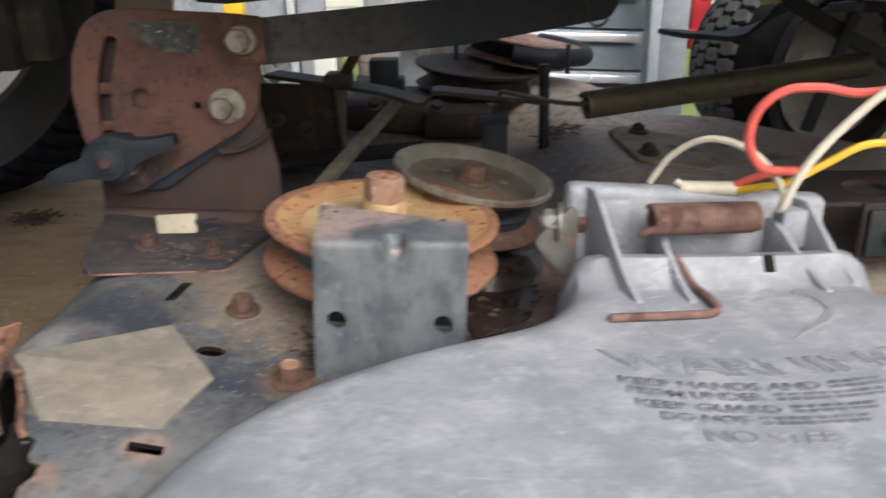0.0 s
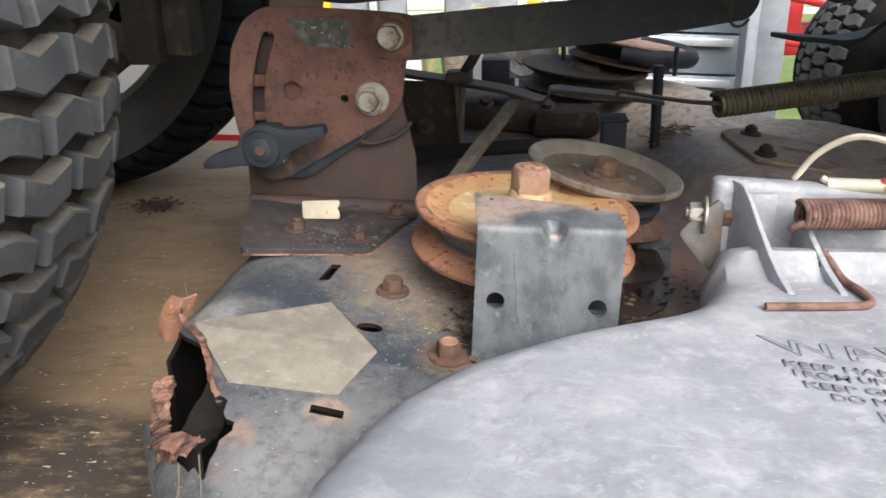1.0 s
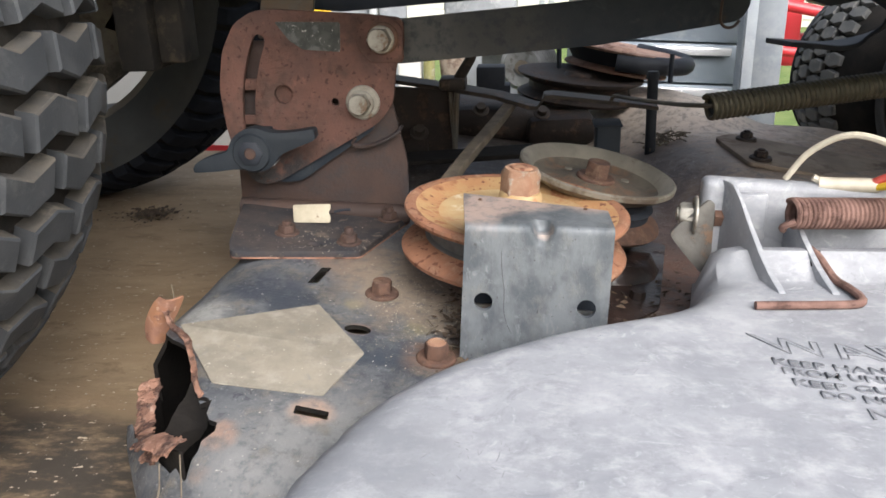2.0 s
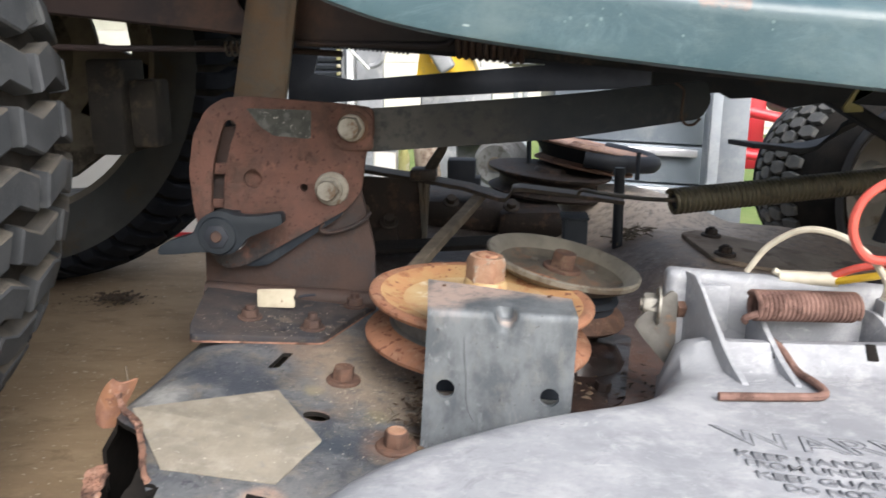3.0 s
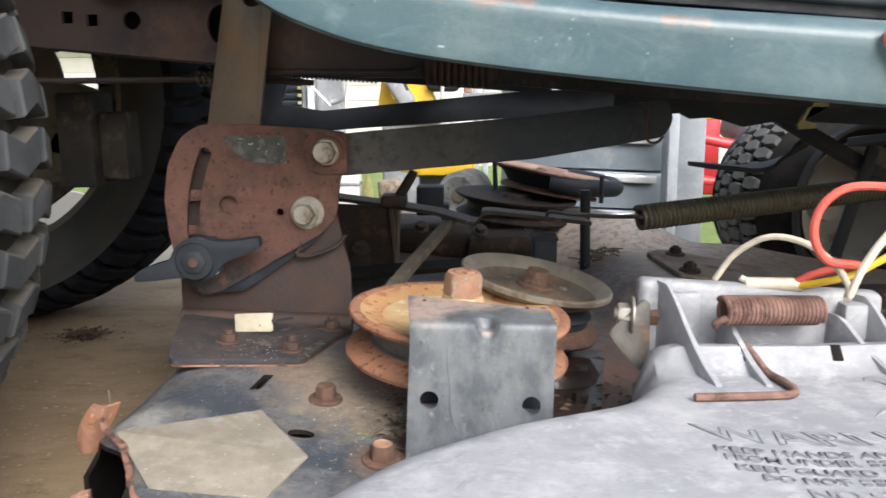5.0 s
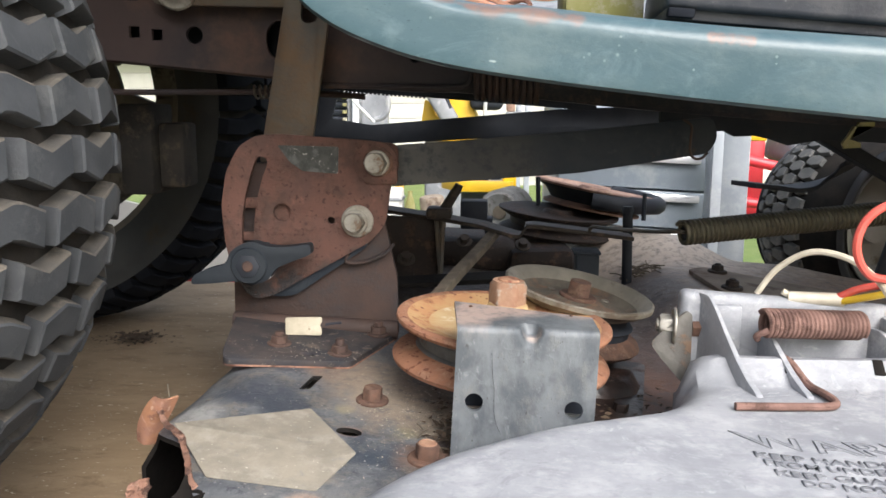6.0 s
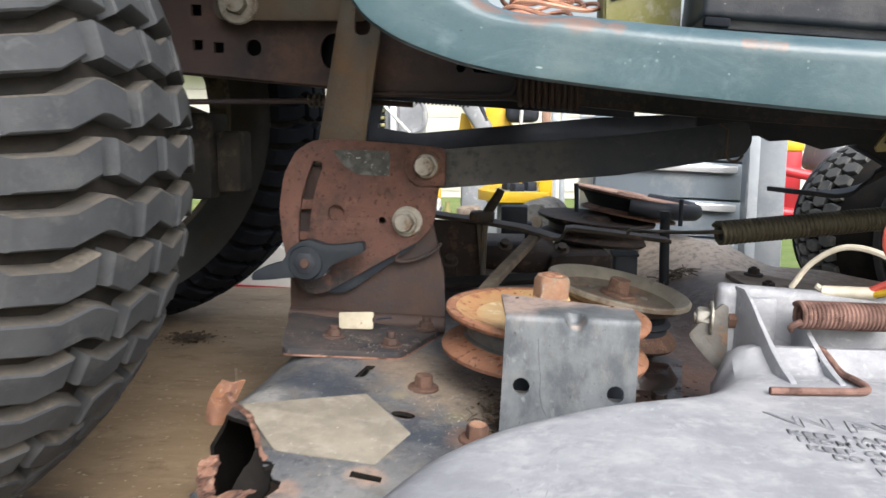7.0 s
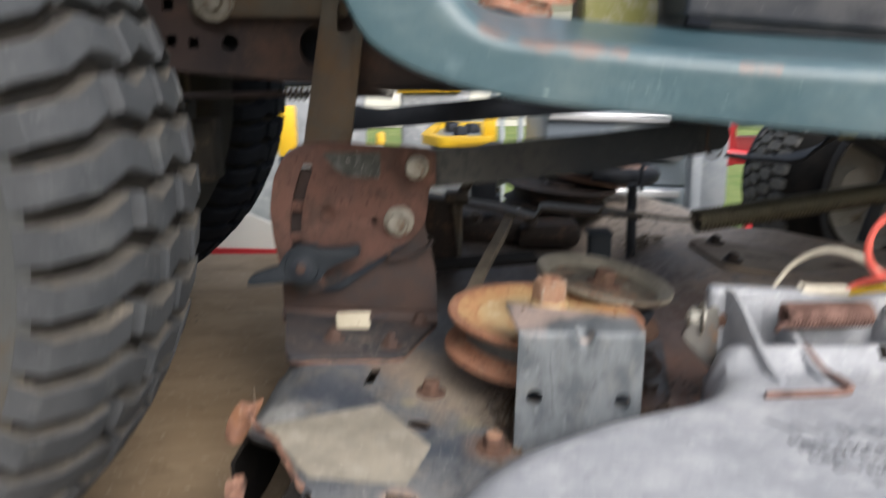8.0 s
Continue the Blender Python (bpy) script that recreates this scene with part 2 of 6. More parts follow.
M_PULLEY = material("yellowed_pulley_paint", (0.43, 0.315, 0.165), (0.40, 0.25, 0.115), 40, 0.55, swirl=(((0.56, 0.49, 0.36), 46, 1.5, 0.56, 0.70),), bump=0.25, fine=480,
                    stain=(0.36, 0.175, 0.080), stain_scale=34, stain_amount=0.28, speck=(0.55, 0.5, 0.4), speck_scale=120, speck_amount=0.72)
M_PULLEY_RIM = material("speckled_rust_on_paint", (0.39, 0.205, 0.098), (0.41, 0.262, 0.125), 50, 0.7, bump=0.4, fine=480,
                        stain=(0.29, 0.125, 0.060), stain_scale=60, stain_amount=0.40, speck=(0.17, 0.070, 0.040), speck_scale=190, speck_amount=0.62, spec=0.3)
M_GROOVE_METAL = material("bare_groove_steel", (0.16, 0.165, 0.165), (0.11, 0.112, 0.11), 50, 0.5, metal=0.5, bump=0.1,
                          stain=(0.13, 0.085, 0.06), stain_scale=40, stain_amount=0.3)
M_GALV = material("galvanised_bracket", (0.140, 0.152, 0.162), (0.072, 0.082, 0.091), 44, 0.55, metal=0.2, bump=0.16, fine=520, swirl=(((0.19, 0.20, 0.21), 70, 2.0, 0.57, 0.72),),
                  stain=(0.145, 0.148, 0.145), stain_scale=60, stain_amount=0.22, stain_soft=0.06, speck=(0.06, 0.062, 0.065), speck_scale=330, speck_amount=0.70, stretch=(1.2, 1, 0.8),
                  halo=((-0.052, 0.478, 0.217, 0.026), (-0.060, 0.456, 0.217, 0.017), (-0.025, 0.488, 0.217, 0.022), (0.006, 0.486, 0.216, 0.020), (-0.021, 0.440, 0.214, 0.0055, (0.33, 0.27, 0.235))), halo_colour=(0.37, 0.28, 0.24))
M_GREYPUL = material("grey_pulley_steel", (0.235, 0.215, 0.175), (0.175, 0.16, 0.13), 40, 0.6, metal=0.25, bump=0.2, fine=450,
                     stain=(0.115, 0.09, 0.065), stain_scale=30, stain_amount=0.36)
M_RUSTBOLT = material("rusty_bolt", (0.085, 0.050, 0.038), (0.128, 0.071, 0.049), 120, 0.8, bump=0.5, fine=700,
                      stain=(0.155, 0.10, 0.068), stain_scale=110, stain_amount=0.3, spec=0.3)
M_FOOTBOLT = material("dark_rusty_bolt", (0.052, 0.034, 0.029), (0.078, 0.047, 0.037), 120, 0.8, bump=0.5, fine=700, stain=(0.115, 0.074, 0.053), stain_scale=110, stain_amount=0.22, spec=0.3)
M_RUSTROD = material("pinkish_rusty_spring", (0.205, 0.120, 0.098), (0.145, 0.084, 0.068), 90, 0.85, bump=0.5, fine=600,
                     stain=(0.095, 0.052, 0.042), stain_scale=80, stain_amount=0.36, spec=0.3)
M_NUT = material("orange_nut", (0.31, 0.19, 0.125), (0.255, 0.138, 0.088), 90, 0.8, bump=0.6, fine=600, stain=(0.37, 0.33, 0.275), stain_scale=80, stain_amount=0.30, spec=0.3)
M_ZINC = material("zinc_bolt", (0.34, 0.325, 0.285), (0.235, 0.22, 0.19), 90, 0.45, metal=0.5, bump=0.2, fine=600,
                  stain=(0.15, 0.10, 0.065), stain_scale=90, stain_amount=0.28)
M_KNOB = material("blue_grey_knob", (0.0125, 0.017, 0.023), (0.020, 0.025, 0.031), 60, 0.6, bump=0.15, fine=600, stain=(0.040, 0.046, 0.054), stain_scale=40, stain_amount=0.18, spec=0.3)
M_LABEL = material("beige_bare_patch", (0.245, 0.218, 0.172), (0.190, 0.170, 0.136), 34, 0.8, bump=0.3, fine=500, swirl=(((0.18, 0.172, 0.155), 60, 1.5, 0.55, 0.76),),
                   stain=(0.300, 0.274, 0.226), stain_scale=40, stain_amount=0.33, stain_soft=0.06, speck=(0.52, 0.48, 0.42), speck_scale=420, speck_amount=0.71)
M_DECAL = material("flaking_dark_decal", (0.022, 0.026, 0.024), (0.05, 0.053, 0.048), 120, 0.55, bump=0.2,
                   swirl=(((0.30, 0.31, 0.28), 75, 2.5, 0.60, 0.655),), stain=(0.085, 0.092, 0.085), stain_scale=70, stain_amount=0.3, speck=(0.36, 0.36, 0.33), speck_scale=260, speck_amount=0.68)
M_PAPER = material("cream_plastic_chip", (0.46, 0.415, 0.315), (0.37, 0.33, 0.245), 60, 0.7, bump=0.1, speck=(0.25, 0.2, 0.14), speck_scale=150, speck_amount=0.66)
RUST_LINE = ([-0.086, -0.074, -0.062, -0.05, -0.038, -0.026, -0.014, 0.0], [0.4185, 0.4135, 0.4095, 0.4065, 0.4045, 0.403, 0.4015, 0.3995])
M_TEAL = material("faded_teal_paint", (0.030, 0.069, 0.087), (0.049, 0.093, 0.112), 13, 0.42, bump=0.08, coat=0.2, fine=500, swirl=(((0.092, 0.146, 0.170), 22, 1.5, 0.52, 0.76),),
                  stain=(0.085, 0.128, 0.140), stain_scale=18, stain_amount=0.30, stain_soft=0.08, spec=0.4, speck=(0.36, 0.44, 0.43), speck_scale=85, speck_amount=0.76, stretch=(0.6, 1, 1),
                  halo=tuple((x, 0.4645, float(np.interp(x, *RUST_LINE)), 0.0056 + 0.0022 * math.sin(x * 210)) for x in np.arange(-0.086, 0.001, 0.0062)) + tuple((x, 0.4630, 0.3885 - 0.09 * (x - 0.080), 0.0036) for x in (0.080, 0.085, 0.091, 0.097, 0.102)) + ((0.225, 0.4645, 0.337, 0.004),)
                       + tuple((x, 0.4612, z, r, (0.130, 0.190, 0.200)) for x, z, r in ((0.027, 0.389, 0.00084), (0.0262, 0.384, 0.00072), (0.0255, 0.3785, 0.00096), (0.009, 0.379, 0.00096), (0.006, 0.3772, 0.00072), (0.117, 0.3775, 0.00090), (0.117, 0.3735, 0.00060), (0.036, 0.381, 0.00084), (0.018, 0.3752, 0.00078), (-0.045, 0.388, 0.00078), (-0.085, 0.40, 0.00090), (0.07, 0.37, 0.00072))),
                  halo_colour=(0.150, 0.098, 0.080))
M_DARKTEAL = material("grimy_teal_paint", (0.022, 0.034, 0.037), (0.036, 0.045, 0.046), 30, 0.6, bump=0.2, fine=400, stain=(0.060, 0.046, 0.038), stain_scale=30, stain_amount=0.32, spec=0.3)
M_CHUTE = material("weathered_grey_plastic", (0.290, 0.299, 0.318), (0.215, 0.224, 0.244), 21, 0.55, bump=0.2, fine=240,
                   stain=(0.385, 0.39, 0.405), stain_scale=46, stain_amount=0.30, stain_soft=0.09, stretch=(0.9, 1.15, 1),
                   swirl=(((0.175, 0.183, 0.202), 30, 2.2, 0.50, 0.78), ((0.39, 0.40, 0.415), 44, 3.0, 0.55, 0.74), ((0.20, 0.208, 0.226), 110, 2.5, 0.58, 0.74)),
                   halo=((-0.10, 0.28, 0.17, 0.035, (0.20, 0.207, 0.225)), (0.09, 0.47, 0.19, 0.03, (0.215, 0.222, 0.238)), (0.24, 0.46, 0.19, 0.04, (0.21, 0.217, 0.232))))
M_EMBOSS = material("dark_embossing", (0.108, 0.113, 0.126), (0.180, 0.187, 0.202), 90, 0.7, bump=0.1)
M_EMBOSS_PALE = material("pale_embossing", (0.20, 0.205, 0.22), (0.25, 0.255, 0.27), 60, 0.6, bump=0.1)
M_SPRING = material("grimy_spring", (0.085, 0.078, 0.055), (0.12, 0.105, 0.07), 60, 0.5, metal=0.4, bump=0.15,
                    stain=(0.05, 0.045, 0.035), stain_scale=60, stain_amount=0.35)
M_WIRE_WHITE = material("cream_wire", (0.62, 0.57, 0.46), (0.52, 0.47, 0.37), 70, 0.45, bump=0.05)
M_WIRE_RED = material("red_wire", (0.62, 0.10, 0.075), (0.5, 0.085, 0.065), 70, 0.42, bump=0.05)
M_WIRE_YELLOW = material("yellow_wire", (0.66, 0.44, 0.035), (0.58, 0.37, 0.03), 70, 0.42, bump=0.05)
M_CHEST = material("blue_grey_steel", (0.20, 0.235, 0.27), (0.165, 0.195, 0.23), 3, 0.4, metal=0.2, bump=0.03,
                   stain=(0.25, 0.28, 0.30), stain_scale=5, stain_amount=0.3)
M_CHROME = material("bright_trim", (0.75, 0.76, 0.78), (0.66, 0.67, 0.69), 8, 0.25, metal=0.5, bump=0.02)
M_POST = material("pale_galvanised_post", (0.315, 0.345, 0.375), (0.255, 0.285, 0.315), 7, 0.5, metal=0.2, bump=0.06, stain=(0.38, 0.40, 0.42), stain_scale=16, stain_amount=0.3, stain_soft=0.06)
M_YELLOW = material("yellow_machine_paint", (0.72, 0.46, 0.02), (0.62, 0.38, 0.02), 5, 0.4, bump=0.03, stain=(0.45, 0.3, 0.05), stain_scale=6, stain_amount=0.25)
M_RED = material("red_machine_paint", (0.55, 0.035, 0.045), (0.45, 0.03, 0.04), 5, 0.4, bump=0.03)
M_GREYPLASTIC = material("light_grey_plastic", (0.25, 0.262, 0.28), (0.18, 0.19, 0.205), 8, 0.55, bump=0.05, stain=(0.33, 0.335, 0.34), stain_scale=14, stain_amount=0.3)
M_SPARE = material("dusty_grey_rubber", (0.21, 0.21, 0.205), (0.15, 0.148, 0.142), 18, 0.75, bump=0.2, stain=(0.095, 0.088, 0.078), stain_scale=30, stain_amount=0.3)
M_WHITEWALL = material("pale_siding", (0.62, 0.60, 0.56), (0.56, 0.54, 0.50), 3, 0.8, bump=0.05)
M_OLIVE = material("mossy_olive_plastic", (0.20, 0.19, 0.055), (0.27, 0.25, 0.12), 26, 0.7, bump=0.2, stain=(0.33, 0.31, 0.24), stain_scale=24, stain_amount=0.35)
M_RIM = material("dull_wheel_rim", (0.31, 0.305, 0.285), (0.25, 0.245, 0.225), 14, 0.55, bump=0.06, stain=(0.15, 0.12, 0.09), stain_scale=18, stain_amount=0.28)
M_BACKRIM = material("dusty_inner_rim", (0.17, 0.15, 0.12), (0.11, 0.10, 0.085), 16, 0.85, bump=0.2, stain=(0.05, 0.043, 0.036), stain_scale=20, stain_amount=0.35)
M_FRONTRUB = material("grey_dusty_knobs", (0.088, 0.090, 0.090), (0.125, 0.125, 0.121), 40, 0.85, bump=0.3, fine=500, stain=(0.18, 0.167, 0.145), stain_scale=50, stain_amount=0.3)
M_HUB = material("dusty_brown_hub", (0.15, 0.12, 0.09), (0.11, 0.088, 0.066), 18, 0.8, bump=0.15)
M_FLAKE = material("pale_flakes", (0.44, 0.39, 0.32), (0.30, 0.255, 0.20), 300, 0.9, bump=0.0)
M_DIRT = material("dark_crumbs", (0.055, 0.038, 0.026), (0.10, 0.068, 0.042), 300, 0.95, bump=0.0)
M_BELT = material("frayed_belt", (0.15, 0.122, 0.088), (0.095, 0.077, 0.057), 60, 0.9, bump=0.3, fine=700)
M_TANPUL = material("tan_rusted_pulley", (0.33, 0.215, 0.165), (0.24, 0.145, 0.11), 40, 0.8, bump=0.3, stain=(0.15, 0.085, 0.065), stain_scale=30, stain_amount=0.34)
M_DUSTYSTRIP = material("dusty_tan_strip", (0.27, 0.22, 0.17), (0.19, 0.15, 0.115), 26, 0.85, bump=0.3, stain=(0.12, 0.08, 0.058), stain_scale=24, stain_amount=0.35)
M_TAB = material("dirty_steel_tab", (0.125, 0.118, 0.105), (0.080, 0.075, 0.068), 50, 0.7, metal=0.1, bump=0.3, stain=(0.15, 0.095, 0.062), stain_scale=50, stain_amount=0.33)
M_PULDISH = material("grimy_pulley_dish", (0.105, 0.092, 0.070), (0.07, 0.060, 0.047), 50, 0.7, bump=0.35, fine=450, stain=(0.15, 0.085, 0.05), stain_scale=40, stain_amount=0.36, stain_soft=0.04)
M_COPPER = material("copper_wire", (0.62, 0.33, 0.23), (0.50, 0.25, 0.17), 60, 0.45, metal=0.3, bump=0.05)


# ---- building helpers ----
HOME = {}


def thing(name, at, label, category, group="", kind=""):
    ob = new(name)
    ob.location = at
    HOME[ob] = Vector(at)
    return tagged(ob, label, category, group, kind)


def link(name, bm, mat, smooth=True):
    me = bpy.data.meshes.new(name)
    bm.normal_update()
    bm.to_mesh(me)
    bm.free()
    for m in mat if isinstance(mat, (list, tuple)) else (mat,):
        me.materials.append(m)
    if smooth:
        me.polygons.foreach_set("use_smooth", [True] * len(me.polygons))
        me.set_sharp_from_angle(angle=radians(38))
    return new(name, me)


def part(name, bm, mat, parent, label="", smooth=True):
    """One mesh, drawn in the world's own coordinates, under a thing or a part."""
    ob = link(name, bm, mat, smooth)
    ob.parent = parent
    ob.location = -HOME[parent]
    HOME[ob] = Vector((0, 0, 0))
    return tagged(ob, label)


def alone(name, bm, mat, label, category, kind="", smooth=True):
    return tagged(link(name, bm, mat, smooth), label, category, "", kind)


def join(*bms):
    out = bmesh.new()
    for b in bms:
        me = bpy.data.meshes.new("tmp")
        b.to_mesh(me)
        b.free()
        out.from_mesh(me)
        bpy.data.meshes.remove(me)
    return out


def moved(bm, m):
    bmesh.ops.transform(bm, matrix=m, verts=bm.verts)
    return bm


def chamfer(bm, size, segs=2, angle=35):
    edges = [e for e in bm.edges if len(e.link_faces) == 2 and e.calc_face_angle(0) > radians(angle)]
    if size > 0 and edges:
        bmesh.ops.bevel(bm, geom=edges, offset=size, segments=segs, profile=0.5, affect="EDGES", clamp_overlap=True)
    return bm


def box(x0, x1, y0, y1, z0, z1, bevel=0.002, segs=2):
    bm = bmesh.new()
    bmesh.ops.create_cube(bm, size=1)
    moved(bm, Matrix.LocRotScale(((x0 + x1) / 2, (y0 + y1) / 2, (z0 + z1) / 2), None, (x1 - x0, y1 - y0, z1 - z0)))
    return chamfer(bm, bevel, segs)


def smooth_line(pts, per=8):
    """Points of a soft curve through pts (2D or 3D)."""
    p = [Vector(q) for q in pts]
    p = [p[0] * 2 - p[1]] + p + [p[-1] * 2 - p[-2]]
    out = []
    for i in range(1, len(p) - 2):
        for k in range(per):
            t = k / per
            a, b, c, d = p[i - 1], p[i], p[i + 1], p[i + 2]
            out.append(0.5 * ((2 * b) + (c - a) * t + (2 * a - 5 * b + 4 * c - d) * t * t + (3 * b - a - 3 * c + d) * t ** 3))
    return out + [p[-2]]


def rounded(poly, r, n=5):
    """A polygon with rounded corners."""
    out = []
    k = len(poly)
    for i in range(k):
        a, b, c = (Vector(poly[(i + j) % k]) for j in (-1, 0, 1))
        u, v = (a - b), (c - b)
        s = min(r, u.length * 0.45, v.length * 0.45)
        p, q = b + u.normalized() * s, b + v.normalized() * s
        for j in range(n + 1):
            t = j / n
            out.append((1 - t) ** 2 * p + 2 * t * (1 - t) * b + t * t * q)
    return out


def ring(cx, cy, rx, ry=None, n=20, turn=0.0):
    ry = ry or rx
    c, s = math.cos(turn), math.sin(turn)
    out = []
    for i in range(n):
        a = 2 * math.pi * i / n
        u, v = rx * math.cos(a), ry * math.sin(a)
        out.append(Vector((cx + c * u - s * v, cy + s * u + c * v)))
    return out


def plate(outer, holes=(), lo=0.0, hi=0.004, plane="xz", bevel=0.0008):
    """A sheet cut to an outline, with holes through it. plane xz: lo and hi are its y; plane xy: its z; plane yz: its x."""
    from_2d = {"xz": lambda p, w: (p[0], w, p[1]), "xy": lambda p, w: (p[0], p[1], w), "yz": lambda p, w: (w, p[0], p[1])}[plane]
    loops = [[Vector((p[0], p[1], 0)) for p in loop] for loop in (outer, *holes)]
    flat = [p for loop in loops for p in loop]
    tris = tessellate_polygon(loops)
    bm = bmesh.new()
    a = [bm.verts.new(from_2d(p, lo)) for p in flat]
    b = [bm.verts.new(from_2d(p, hi)) for p in flat]
    for t in tris:
        try:
            bm.faces.new([a[i] for i in t])
            bm.faces.new([b[i] for i in reversed(t)])
        except ValueError:
            pass
    k = 0
    for loop in loops:
        m = len(loop)
        for i in range(m):
            j = (i + 1) % m
            bm.faces.new((a[k + i], a[k + j], b[k + j], b[k + i]))
        k += m
    bmesh.ops.recalc_face_normals(bm, faces=bm.faces)
    if bevel:
        edges = [e for e in bm.edges if len(e.link_faces) == 2 and e.calc_face_angle(0) > radians(80)]
        bmesh.ops.bevel(bm, geom=edges, offset=bevel, segments=2, profile=0.5, affect="EDGES", clamp_overlap=True)
    return bm


def lathe(profile, segs=48, closed=True):
    """Turn a profile of (radius, z) about z."""
    bm = bmesh.new()
    rows = []
    for r, z in profile:
        if r < 1e-6:
            rows.append([bm.verts.new((0, 0, z))])
        else:
            rows.append([bm.verts.new((r * math.cos(2 * math.pi * i / segs), r * math.sin(2 * math.pi * i / segs), z)) for i in range(segs)])
    for a, b in zip(rows, rows[1:]):
        for i in range(segs):
            j = (i + 1) % segs
            if len(a) == 1 and len(b) == 1:
                continue
            if len(a) == 1:
                bm.faces.new((a[0], b[j], b[i]))
            elif len(b) == 1:
                bm.faces.new((a[i], a[j], b[0]))
            else:
                bm.faces.new((a[i], a[j], b[j], b[i]))
    bmesh.ops.recalc_face_normals(bm, faces=bm.faces)
    return bm


def tube(pts, r, segs=10, taper=None):
    """A round wire along points; r may shrink to taper."""
    pts = [Vector(p) for p in pts]
    bm = bmesh.new()
    rows = []
    side = None
    for i, p in enumerate(pts):
        d = (pts[min(i + 1, len(pts) - 1)] - pts[max(i - 1, 0)]).normalized()
        if side is None:
            side = d.orthogonal().normalized()
        side = (side - d * side.dot(d)).normalized()
        up = d.cross(side)
        rr = r if taper is None else r + (taper - r) * i / (len(pts) - 1)
        rows.append([bm.verts.new(p + (side * math.cos(2 * math.pi * k / segs) + up * math.sin(2 * math.pi * k / segs)) * rr) for k in range(segs)])
    for a, b in zip(rows, rows[1:]):
        for k in range(segs):
            bm.faces.new((a[k], a[(k + 1) % segs], b[(k + 1) % segs], b[k]))
    bm.faces.new(list(reversed(rows[0])))
    bm.faces.new(rows[-1])
    bmesh.ops.recalc_face_normals(bm, faces=bm.faces)
    return bm


def coil(a, b, radius, turns, wire, per=16, segs=7):
    """A coil spring from a to b."""
    a, b = Vector(a), Vector(b)
    d = (b - a).normalized()
    u = d.orthogonal().normalized()
    v = d.cross(u)
    n = int(turns * per)
    return tube([a.lerp(b, i / n) + (u * math.cos(2 * math.pi * i / per) + v * math.sin(2 * math.pi * i / per)) * radius for i in range(n + 1)], wire, segs)


def along(at, axis):
    """A pose whose z points along axis."""
    return Matrix.Translation(at) @ Vector(axis).to_track_quat("Z", "Y").to_matrix().to_4x4()


def hexhead(at, axis=(0, 0, 1), across=0.014, height=0.008, washer=0.012, wash_h=0.002, stub=0.0, turn=0.3):
    """A hexagon bolt head on a flange or washer."""
    segs = 24
    b = bmesh.new()
    ap = across / 2

    def row(kind, r, z):
        out = []
        for i in range(segs):
            a = 2 * math.pi * i / segs
            k = 1.0 if kind == "round" else 1 / math.cos((a + math.pi / 6) % (math.pi / 3) - math.pi / 6)
            out.append(b.verts.new((r * k * math.cos(a + turn), r * k * math.sin(a + turn), z)))
        return out
    rows = []
    if washer:
        rows += [row("round", washer, 0), row("round", washer, wash_h * 0.6), row("round", washer * 0.93, wash_h)]
    rows += [row("hex", ap, wash_h * (1.0 if washer else 0.0)), row("hex", ap, wash_h + height * 0.82), row("round", ap * 0.97, wash_h + height)]
    if stub:
        rows += [row("round", ap * 0.6, wash_h + height), row("round", ap * 0.6, wash_h + height + stub * 0.85), row("round", ap * 0.5, wash_h + height + stub)]
    for p, q in zip(rows, rows[1:]):
        for i in range(segs):
            b.faces.new((p[i], p[(i + 1) % segs], q[(i + 1) % segs], q[i]))
    b.faces.new(rows[-1])
    b.faces.new(rows[0][::-1])
    return moved(b, along(at, axis))


def inside(p, poly):
    x, y = p[0], p[1]
    c = False
    for i in range(len(poly)):
        (x1, y1), (x2, y2) = poly[i - 1][:2], poly[i][:2]
        if (y1 > y) != (y2 > y) and x < (x2 - x1) * (y - y1) / (y2 - y1) + x1:
            c = not c
    return c


def edge_distance(p, poly):
    best = 9.0
    x, y = p[0], p[1]
    for i in range(len(poly)):
        (x1, y1), (x2, y2) = poly[i - 1][:2], poly[i][:2]
        dx, dy = x2 - x1, y2 - y1
        t = max(0.0, min(1.0, ((x - x1) * dx + (y - y1) * dy) / (dx * dx + dy * dy + 1e-12)))
        best = min(best, math.hypot(x - x1 - t * dx, y - y1 - t * dy))
    return best


def soft_step(lo, hi, v):
    t = max(0.0, min(1.0, (v - lo) / (hi - lo)))
    return t * t * (3 - 2 * t)


